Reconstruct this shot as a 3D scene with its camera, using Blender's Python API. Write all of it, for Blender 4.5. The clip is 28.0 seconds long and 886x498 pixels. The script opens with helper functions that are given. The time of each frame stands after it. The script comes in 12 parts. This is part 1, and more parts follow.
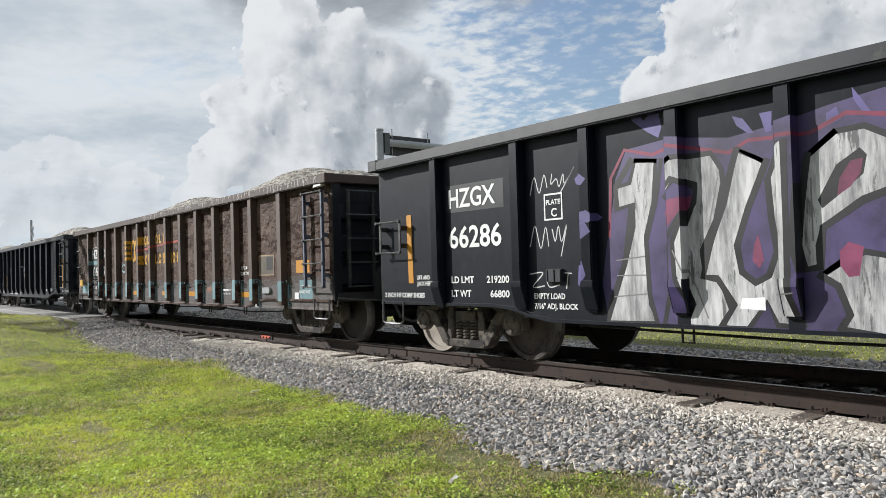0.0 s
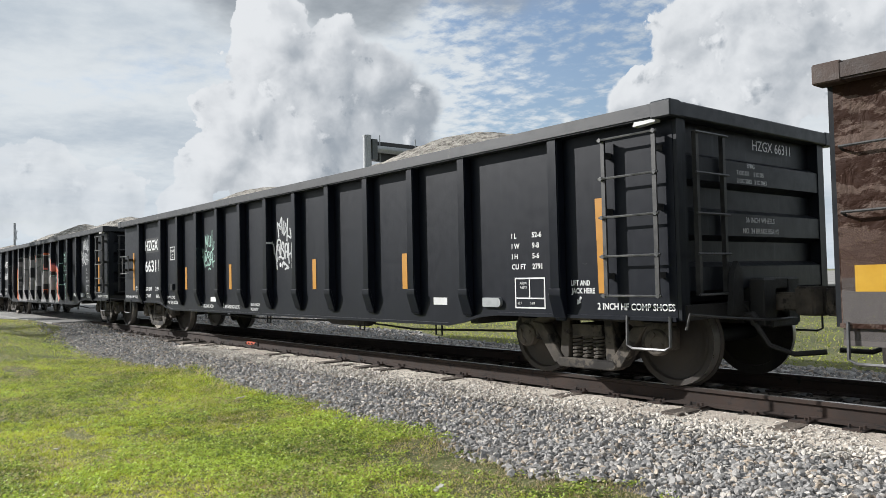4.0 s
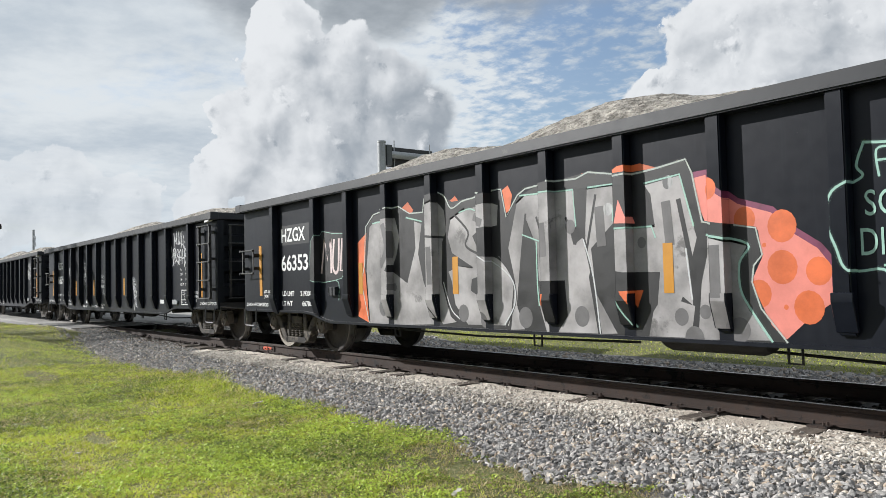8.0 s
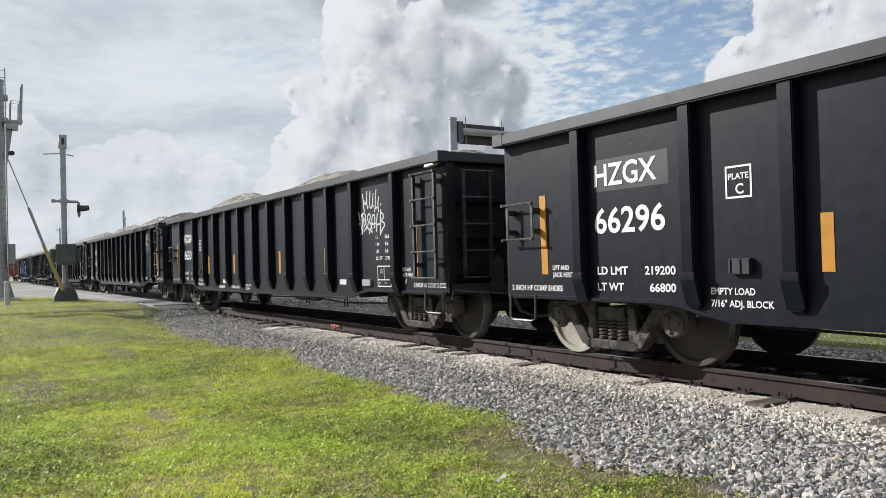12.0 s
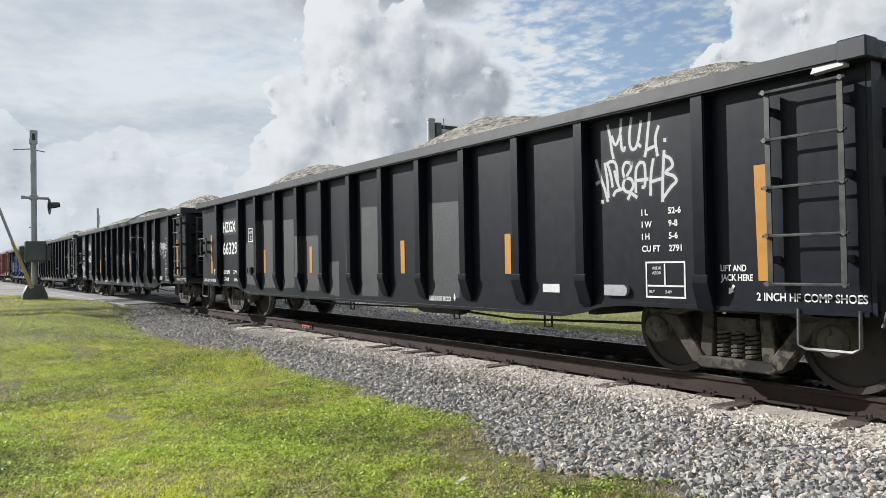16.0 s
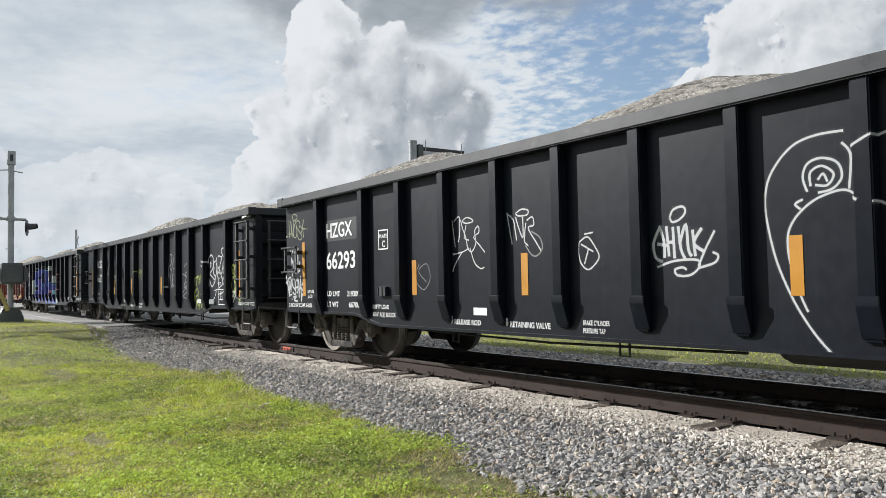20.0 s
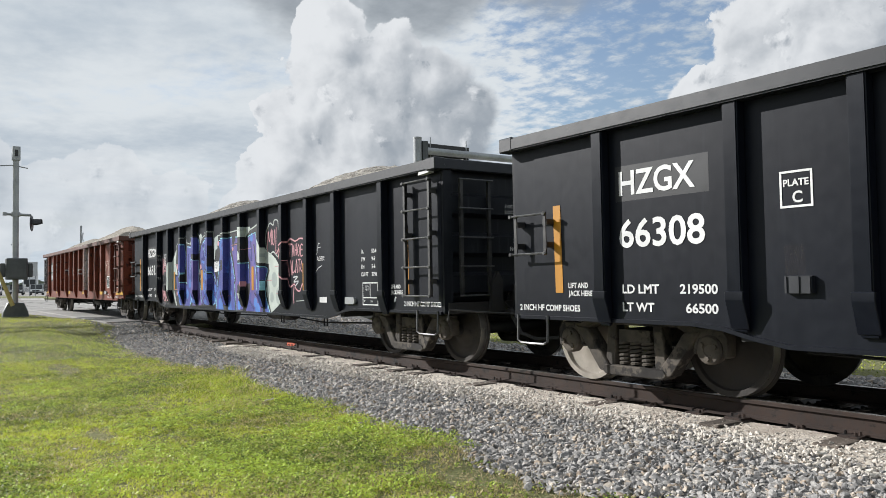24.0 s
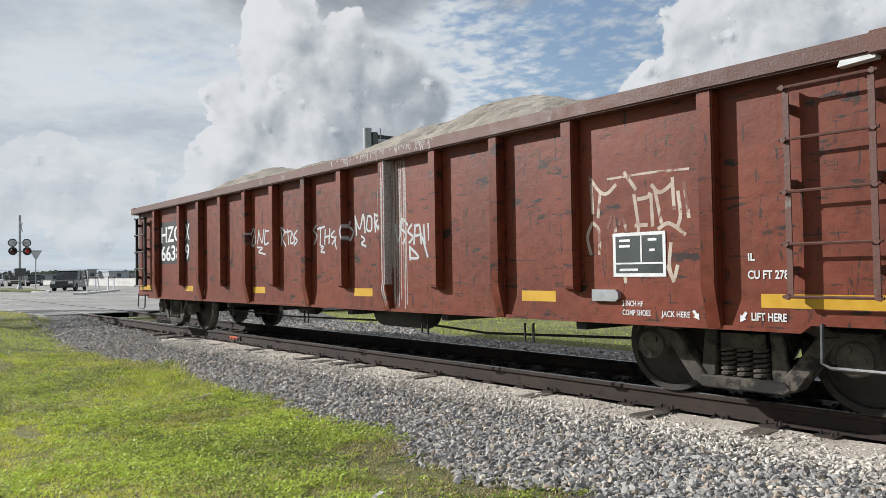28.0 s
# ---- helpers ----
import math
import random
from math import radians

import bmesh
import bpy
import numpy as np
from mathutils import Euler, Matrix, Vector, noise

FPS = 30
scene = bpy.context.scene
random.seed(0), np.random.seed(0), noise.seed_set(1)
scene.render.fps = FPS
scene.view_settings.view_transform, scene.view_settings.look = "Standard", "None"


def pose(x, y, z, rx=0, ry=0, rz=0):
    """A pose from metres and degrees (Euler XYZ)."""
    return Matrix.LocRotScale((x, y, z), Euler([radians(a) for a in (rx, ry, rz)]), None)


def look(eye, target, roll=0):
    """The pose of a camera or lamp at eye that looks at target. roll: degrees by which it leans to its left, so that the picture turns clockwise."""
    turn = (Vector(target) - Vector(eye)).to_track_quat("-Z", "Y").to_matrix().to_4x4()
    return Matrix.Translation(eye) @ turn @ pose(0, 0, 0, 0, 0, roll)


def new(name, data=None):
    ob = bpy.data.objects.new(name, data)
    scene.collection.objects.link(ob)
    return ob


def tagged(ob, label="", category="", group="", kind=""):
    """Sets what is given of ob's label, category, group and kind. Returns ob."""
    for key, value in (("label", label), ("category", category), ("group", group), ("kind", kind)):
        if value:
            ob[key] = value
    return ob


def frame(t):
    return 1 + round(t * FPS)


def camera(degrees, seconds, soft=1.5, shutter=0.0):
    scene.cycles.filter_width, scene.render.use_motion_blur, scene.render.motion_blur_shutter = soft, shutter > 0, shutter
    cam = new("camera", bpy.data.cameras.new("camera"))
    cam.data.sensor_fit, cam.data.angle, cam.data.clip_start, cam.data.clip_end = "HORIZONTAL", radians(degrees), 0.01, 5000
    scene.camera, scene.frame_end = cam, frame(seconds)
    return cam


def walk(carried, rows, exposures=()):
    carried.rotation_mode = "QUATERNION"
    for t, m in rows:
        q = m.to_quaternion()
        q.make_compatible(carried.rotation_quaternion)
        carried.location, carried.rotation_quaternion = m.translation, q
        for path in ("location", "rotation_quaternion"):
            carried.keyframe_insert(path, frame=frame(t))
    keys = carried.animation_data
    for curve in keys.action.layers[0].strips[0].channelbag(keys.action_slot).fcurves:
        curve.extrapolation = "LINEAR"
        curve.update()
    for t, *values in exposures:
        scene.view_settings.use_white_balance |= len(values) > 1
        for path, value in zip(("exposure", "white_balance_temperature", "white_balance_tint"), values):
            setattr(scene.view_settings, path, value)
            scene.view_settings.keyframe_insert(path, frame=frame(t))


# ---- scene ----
LENS = 60.0
# ---- camera and train clock ----
CAMERA_ROWS = [
    (0.0, pose(-0.000, -6.769, 1.139, 91.61, 1.64, 51.80)),
    (0.5, pose(0.001, -6.773, 1.148, 91.64, 1.57, 51.68)),
    (1.0, pose(-0.006, -6.782, 1.142, 91.79, 1.35, 51.49)),
    (1.5, pose(0.002, -6.781, 1.146, 91.80, 1.21, 51.38)),
    (2.0, pose(0.005, -6.799, 1.161, 91.78, 0.96, 51.19)),
    (2.5, pose(0.013, -6.788, 1.157, 91.84, 0.99, 51.15)),
    (3.0, pose(0.010, -6.790, 1.153, 91.96, 0.92, 51.04)),
    (3.5, pose(0.006, -6.774, 1.152, 92.03, 1.15, 50.95)),
    (5.5, pose(0.002, -6.769, 1.142, 92.16, 1.31, 50.55)),
    (6.0, pose(0.008, -6.775, 1.146, 92.17, 1.38, 50.45)),
    (6.5, pose(0.013, -6.778, 1.149, 92.28, 1.36, 50.47)),
    (7.0, pose(0.020, -6.784, 1.153, 92.39, 1.37, 50.71)),
    (7.5, pose(0.030, -6.795, 1.158, 92.46, 1.36, 51.23)),
    (8.0, pose(0.025, -6.814, 1.155, 92.46, 1.39, 51.88)),
    (8.5, pose(0.031, -6.812, 1.160, 92.30, 1.37, 52.84)),
    (9.0, pose(0.029, -6.795, 1.156, 92.13, 1.48, 53.77)),
    (9.5, pose(0.045, -6.774, 1.156, 91.90, 1.43, 54.63)),
    (10.0, pose(0.076, -6.724, 1.147, 91.67, 1.51, 55.40)),
    (10.5, pose(0.106, -6.665, 1.139, 91.44, 1.58, 55.99)),
    (11.0, pose(0.107, -6.614, 1.126, 91.23, 1.74, 56.55)),
    (11.5, pose(0.057, -6.569, 1.152, 90.95, 1.73, 56.95)),
    (12.0, pose(0.014, -6.518, 1.170, 90.89, 1.59, 57.61)),
    (12.5, pose(0.017, -6.463, 1.210, 90.72, 0.77, 58.33)),
    (14.5, pose(0.022, -6.383, 1.156, 90.55, 0.93, 58.65)),
    (15.0, pose(0.016, -6.380, 1.150, 90.59, 0.88, 57.60)),
    (15.5, pose(0.020, -6.373, 1.149, 90.72, 0.90, 56.72)),
    (16.0, pose(0.018, -6.372, 1.149, 90.99, 1.04, 56.06)),
    (16.5, pose(0.015, -6.370, 1.141, 91.35, 1.09, 55.57)),
    (17.0, pose(0.022, -6.371, 1.143, 91.68, 1.18, 55.24)),
    (17.5, pose(0.030, -6.371, 1.143, 91.97, 1.23, 55.00)),
    (18.0, pose(0.029, -6.361, 1.147, 92.23, 1.22, 54.83)),
    (18.5, pose(0.023, -6.374, 1.153, 92.45, 1.11, 54.71)),
    (19.0, pose(0.042, -6.383, 1.152, 92.53, 1.15, 54.71)),
    (19.5, pose(0.051, -6.382, 1.151, 92.59, 1.14, 54.75)),
    (20.0, pose(0.026, -6.377, 1.150, 92.56, 1.12, 54.71)),
    (20.5, pose(-0.012, -6.371, 1.141, 92.46, 1.07, 54.60)),
    (21.0, pose(-0.035, -6.367, 1.132, 92.30, 0.99, 54.52)),
    (21.5, pose(-0.037, -6.377, 1.131, 92.14, 0.99, 54.44)),
    (23.5, pose(-0.035, -6.370, 1.132, 92.14, 0.91, 54.80)),
    (24.0, pose(-0.039, -6.352, 1.128, 92.36, 0.95, 55.01)),
    (24.5, pose(-0.023, -6.344, 1.127, 92.54, 1.06, 55.22)),
    (25.0, pose(0.000, -6.343, 1.136, 92.59, 1.03, 55.38)),
    (25.5, pose(0.001, -6.359, 1.141, 92.58, 0.99, 55.31)),
    (26.0, pose(-0.006, -6.363, 1.141, 92.60, 0.85, 54.99)),
    (26.5, pose(-0.002, -6.357, 1.155, 92.49, 0.62, 54.40)),
    (27.0, pose(0.003, -6.329, 1.149, 92.32, 0.63, 53.59)),
    (27.5, pose(0.036, -6.309, 1.148, 92.08, 0.67, 52.66)),
    (28.0, pose(0.067, -6.241, 1.156, 91.65, 0.91, 51.48)),
]
# how far the train has rolled, in metres, at each time
ROLLED = [
    (0.0, 0.00), (0.5, 2.97), (1.0, 5.96), (1.5, 8.96), (2.0, 11.97), (2.5, 14.98), (3.0, 17.99), (3.5, 20.99),
    (5.5, 32.96), (6.0, 35.96), (6.5, 38.95), (7.0, 41.92), (7.5, 44.91), (8.0, 47.92), (8.5, 50.94), (9.0, 53.93),
    (9.5, 56.86), (10.0, 59.78), (10.5, 62.71), (11.0, 65.71), (11.5, 68.73), (12.0, 71.74), (12.5, 74.73), (14.5, 86.59),
    (15.0, 89.54), (15.5, 92.48), (16.0, 95.43), (16.5, 98.40), (17.0, 101.41), (17.5, 104.41), (18.0, 107.41),
    (18.5, 110.39), (19.0, 113.37), (19.5, 116.32), (20.0, 119.26), (20.5, 122.20), (21.0, 125.16), (21.5, 128.12),
    (23.5, 140.09), (24.0, 143.07), (24.5, 146.04), (25.0, 149.02), (25.5, 152.01), (26.0, 155.01), (26.5, 158.00),
    (27.0, 160.97), (27.5, 163.90), (28.0, 166.81),
]
cam = camera(LENS, 28.0, 0.5)
walk(cam, CAMERA_ROWS, [(0.0, 0.40), (3.0, 0.40), (6.0, 0.44), (21.5, 0.43), (25.0, 0.37), (28.0, 0.31)])

# ---- sky and sun ----
SUN_TO = Vector((-0.71, -0.51, 0.445)).normalized()


def node(nt, kind, sockets=None, operation="", blend="", data="", curve=""):
    n = nt.nodes.new(kind)
    if operation:
        n.operation = operation
    if data:
        n.data_type = data
    if blend:
        n.blend_type = blend
    if curve:
        n.interpolation_type = curve
    for k, v in (sockets or {}).items():
        if isinstance(v, bpy.types.NodeSocket):
            nt.links.new(v, n.inputs[k])
        else:
            n.inputs[k].default_value = v
    return n


def maths(nt, op, a, b=0.0, c=0.0):
    return node(nt, "ShaderNodeMath", {0: a, 1: b, 2: c}, operation=op).outputs[0]


def step(nt, v, lo, hi, a=0.0, b=1.0):
    return node(nt, "ShaderNodeMapRange", {"Value": v, "From Min": lo, "From Max": hi, "To Min": a, "To Max": b},
                curve="SMOOTHSTEP").outputs[0]


def mix(nt, fac, a, b, blend="MIX"):
    n = node(nt, "ShaderNodeMix", {0: fac}, data="RGBA", blend=blend)
    for k, v in ((6, a), (7, b)):
        if isinstance(v, bpy.types.NodeSocket):
            nt.links.new(v, n.inputs[k])
        else:
            n.inputs[k].default_value = (*v, 1) if len(v) == 3 else v
    return n.outputs[2]


def fbm(nt, vec, scale, detail=6.0, rough=0.55, stretch=None, shift=None):
    if stretch or shift:
        vec = node(nt, "ShaderNodeMapping", {"Vector": vec, "Scale": stretch or (1, 1, 1), "Location": shift or (0, 0, 0)}).outputs[0]
    return node(nt, "ShaderNodeTexNoise", {"Vector": vec, "Scale": scale, "Detail": detail, "Roughness": rough}).outputs[0]


def heading(az, el):
    a, e = radians(az), radians(el)
    return Vector((math.cos(a) * math.cos(e), math.sin(a) * math.cos(e), math.sin(e)))


def sky():
    world = bpy.data.worlds.new("sky")
    scene.world = world
    world.use_nodes = True
    nt = world.node_tree
    nt.nodes.clear()
    way = node(nt, "ShaderNodeTexCoord").outputs["Generated"]
    air = node(nt, "ShaderNodeTexSky")
    air.sky_type, air.sun_disc, air.air_density, air.dust_density = "NISHITA", False, 1.2, 1.5
    air.sun_elevation, air.sun_rotation = math.asin(SUN_TO.z), math.atan2(SUN_TO.x, SUN_TO.y)
    clear = mix(nt, 1.0, air.outputs[0], (0.118, 0.125, 0.140), "MULTIPLY")
    # towering cumulus: balls of density broken up into cauliflower lumps, lit from the sun's side
    warp = node(nt, "ShaderNodeTexNoise", {"Vector": way, "Scale": 12.0, "Detail": 4.0, "Roughness": 0.55}).outputs[1]
    warp = node(nt, "ShaderNodeVectorMath", {0: warp, 1: (0.5, 0.5, 0.5)}, operation="SUBTRACT").outputs[0]
    warp = node(nt, "ShaderNodeVectorMath", {0: warp, "Scale": 0.034}, operation="SCALE").outputs[0]
    bent = node(nt, "ShaderNodeVectorMath", {0: way, 1: warp}, operation="ADD").outputs[0]

    def mass(v):
        total = None
        for az, el, r in PUFFS:
            far = node(nt, "ShaderNodeVectorMath", {0: v, 1: heading(az, el)}, operation="DISTANCE").outputs["Value"]
            ball = maths(nt, "MULTIPLY_ADD", far, -1.0 / (1.35 * r), 1.0)
            total = ball if total is None else maths(nt, "MAXIMUM", total, ball)
        return total

    def lumps(v):
        cell = nt.nodes.new("ShaderNodeTexVoronoi")
        cell.feature = "SMOOTH_F1"
        nt.links.new(v, cell.inputs["Vector"])
        for key, value in (("Scale", 24.0), ("Detail", 4.0), ("Roughness", 0.55), ("Lacunarity", 2.1), ("Smoothness", 0.25)):
            cell.inputs[key].default_value = value
        return maths(nt, "MAXIMUM", maths(nt, "SUBTRACT", 1.0, cell.outputs["Distance"]), 0.2)

    def moved(v, by):
        return node(nt, "ShaderNodeVectorMath", {0: v, 1: tuple(by)}, operation="ADD").outputs[0]
    total = mass(bent)
    lump = lumps(bent)
    billow = fbm(nt, bent, 15.0, 7.0, 0.5)
    shape = maths(nt, "ADD", total, maths(nt, "MULTIPLY", maths(nt, "SUBTRACT", lump, 0.60), 0.30))
    shape = maths(nt, "ADD", shape, maths(nt, "MULTIPLY", maths(nt, "SUBTRACT", billow, 0.5), 0.55))
    shape = maths(nt, "ADD", shape, maths(nt, "MULTIPLY", maths(nt, "SUBTRACT", fbm(nt, way, 55.0, 5.0, 0.65), 0.5), 0.16))
    # crisp on the sunlit side, fraying away in the lee
    lee = step(nt, node(nt, "ShaderNodeVectorMath", {0: bent, 1: heading(138.0, 9.0)}, operation="DISTANCE").outputs["Value"], 0.30, 0.06)
    tower = step(nt, shape, 0.185, step(nt, lee, 0.2, 1.0, 0.225, 0.42))
    toward = heading(222, 42)
    broad = maths(nt, "SUBTRACT", total, mass(moved(bent, toward * 0.030)))
    fine = maths(nt, "SUBTRACT", lump, lumps(moved(bent, toward * 0.010)))
    curl = maths(nt, "SUBTRACT", billow, fbm(nt, moved(bent, toward * 0.016), 15.0, 7.0, 0.5))
    lit = maths(nt, "ADD", maths(nt, "MULTIPLY", broad, 0.75), maths(nt, "MULTIPLY", fine, 1.15))
    lit = maths(nt, "ADD", maths(nt, "ADD", lit, maths(nt, "MULTIPLY", curl, 1.5)), 0.60)
    lit = maths(nt, "SUBTRACT", maths(nt, "ADD", lit, step(nt, shape, 0.42, 0.19, 0.0, 0.16)), maths(nt, "MULTIPLY", lee, 0.40))
    puffy = mix(nt, step(nt, lit, 0.0, 1.0), (0.35, 0.385, 0.425), (0.83, 0.835, 0.84))
    # the high broken layer, flattened towards the horizon
    parts = node(nt, "ShaderNodeSeparateXYZ", {0: way}).outputs
    up = maths(nt, "ADD", maths(nt, "ABSOLUTE", parts[2]), 0.12)
    flat = node(nt, "ShaderNodeCombineXYZ", {0: maths(nt, "DIVIDE", parts[0], up), 1: maths(nt, "DIVIDE", parts[1], up), 2: 0.3}).outputs[0]
    veil = fbm(nt, flat, 1.1, 8.0, 0.6)
    fleece = fbm(nt, flat, 13.0, 5.0, 0.6)
    blue = node(nt, "ShaderNodeVectorMath", {0: bent, 1: heading(131, 17)}, operation="DISTANCE").outputs["Value"]
    blue = step(nt, blue, 0.30, 0.08)
    cover = maths(nt, "ADD", veil, maths(nt, "MULTIPLY", maths(nt, "SUBTRACT", fleece, 0.5), step(nt, blue, 0.0, 0.8, 0.22, 0.95)))
    cover = step(nt, maths(nt, "SUBTRACT", cover, maths(nt, "MULTIPLY", blue, 0.25)), 0.15, 0.47, 0.12, 1.0)
    tone = fbm(nt, flat, 0.9, 7.0, 0.55, None, (4.0, 2.0, 0))
    tone = maths(nt, "ADD", tone, maths(nt, "MULTIPLY", maths(nt, "SUBTRACT", fleece, 0.5), 0.16))
    layer = mix(nt, step(nt, tone, 0.32, 0.62), (0.50, 0.56, 0.62), (0.76, 0.79, 0.805))
    high = mix(nt, cover, clear, layer)
    # the ragged grey base of a nearer cloud overhead
    dome = None
    for az, el in ((164, 29), (155, 27.5), (146, 27), (137, 27.5), (128, 28.5), (118, 30)):
        far = node(nt, "ShaderNodeVectorMath", {0: bent, 1: heading(az, el)}, operation="DISTANCE").outputs["Value"]
        dome = far if dome is None else maths(nt, "MINIMUM", dome, far)
    dome = maths(nt, "ADD", dome, maths(nt, "MULTIPLY", maths(nt, "SUBTRACT", fbm(nt, flat, 2.5, 5.0, 0.55), 0.5), 0.10))
    high = mix(nt, step(nt, dome, 0.172, 0.125), high, mix(nt, fleece, (0.26, 0.29, 0.32), (0.48, 0.51, 0.54)))
    haze = step(nt, parts[2], 0.16, 0.0, 0.0, 0.55)
    high = mix(nt, haze, high, (0.62, 0.70, 0.77))
    low = node(nt, "ShaderNodeVectorMath", {0: way, 1: heading(169, 5)}, operation="DISTANCE").outputs["Value"]
    tower = maths(nt, "MULTIPLY", tower, step(nt, low, 0.10, 0.22, 0.50, 1.0))
    full = mix(nt, tower, high, puffy)
    full = mix(nt, 1.0, full, (0.975, 1.0, 1.03), "MULTIPLY")
    bg = node(nt, "ShaderNodeBackground", {"Color": full, "Strength": 0.73})
    node(nt, "ShaderNodeOutputWorld", {"Surface": bg.outputs[0]})
    return world


PUFFS = [(153.2, 17.8, 0.052), (153.0, 15.0, 0.066), (149.0, 15.6, 0.062), (145.5, 14.6, 0.055), (143.4, 12.4, 0.05), (155.8, 11.8, 0.055),
         (150.5, 11.0, 0.085), (145.0, 10.5, 0.075), (157.6, 8.4, 0.050), (152.0, 6.5, 0.085), (158.8, 5.2, 0.040), (146.0, 6.5, 0.08),
         (118.0, 16.0, 0.125), (107.0, 19.0, 0.2), (125.2, 12.0, 0.06), (128.0, 9.0, 0.05), (120.0, 10.5, 0.09),
         (164.5, 5.6, 0.050), (168.5, 6.6, 0.060), (172.5, 5.4, 0.055), (176.5, 7.4, 0.055), (175.5, 2.6, 0.040), (166.5, 2.8, 0.040), (182.0, 5.0, 0.07)]
sky()
sun = new("sun", bpy.data.lights.new("sun", "SUN"))
sun.data.energy, sun.data.angle, sun.data.color = 5.0, radians(0.6), (1.0, 0.985, 0.965)
sun.matrix_world = look(SUN_TO * 50, (0, 0, 0))


# ---- materials ----
def shader(name, dark, light, rough=0.6, metal=0.0, scale=8.0, coarse=0.8, bump=0.15, bump_scale=60.0, wear=None, wear_amount=0.0,
           per="", space="Object", stretch=None, rough_vary=0.12, bump_dist=0.01):
    """Two base colours mixed by coarse and fine noise, a relief, and an optional third colour in worn patches."""
    m = bpy.data.materials.new(name)
    m.use_nodes = True
    nt = m.node_tree
    nt.nodes.clear()
    tc = node(nt, "ShaderNodeTexCoord").outputs[space]
    if stretch:
        tc = node(nt, "ShaderNodeMapping", {"Vector": tc, "Scale": stretch}).outputs[0]
    big = fbm(nt, tc, coarse, 3.0, 0.5)
    small = fbm(nt, tc, scale, 6.0, 0.65)
    f = maths(nt, "ADD", maths(nt, "MULTIPLY", big, 0.55), maths(nt, "MULTIPLY", small, 0.45))
    f = step(nt, f, 0.33, 0.67)
    if per == "object":
        r = node(nt, "ShaderNodeObjectInfo").outputs["Random"]
        f = maths(nt, "ADD", maths(nt, "MULTIPLY", f, 0.45), maths(nt, "MULTIPLY", r, 0.55))
    if per == "island":
        r = node(nt, "ShaderNodeNewGeometry").outputs["Random Per Island"]
        f = maths(nt, "ADD", maths(nt, "MULTIPLY", f, 0.4), maths(nt, "MULTIPLY", r, 0.6))
    col = mix(nt, f, dark, light)
    if wear:
        w = step(nt, fbm(nt, tc, scale * 0.35, 8.0, 0.7, None, (3, 7, 1)), 0.66 - 0.3 * wear_amount, 0.72 - 0.28 * wear_amount)
        col = mix(nt, w, col, wear)
    bs = node(nt, "ShaderNodeBsdfPrincipled", {"Base Color": col, "Metallic": metal,
                                               "Roughness": step(nt, small, 0.2, 0.8, max(0.05, rough - rough_vary), min(1.0, rough + rough_vary))})
    if bump:
        h = fbm(nt, tc, bump_scale, 5.0, 0.6)
        bp = node(nt, "ShaderNodeBump", {"Strength": bump, "Distance": bump_dist, "Height": h})
        nt.links.new(bp.outputs[0], bs.inputs["Normal"])
    node(nt, "ShaderNodeOutputMaterial", {"Surface": bs.outputs[0]})
    return m


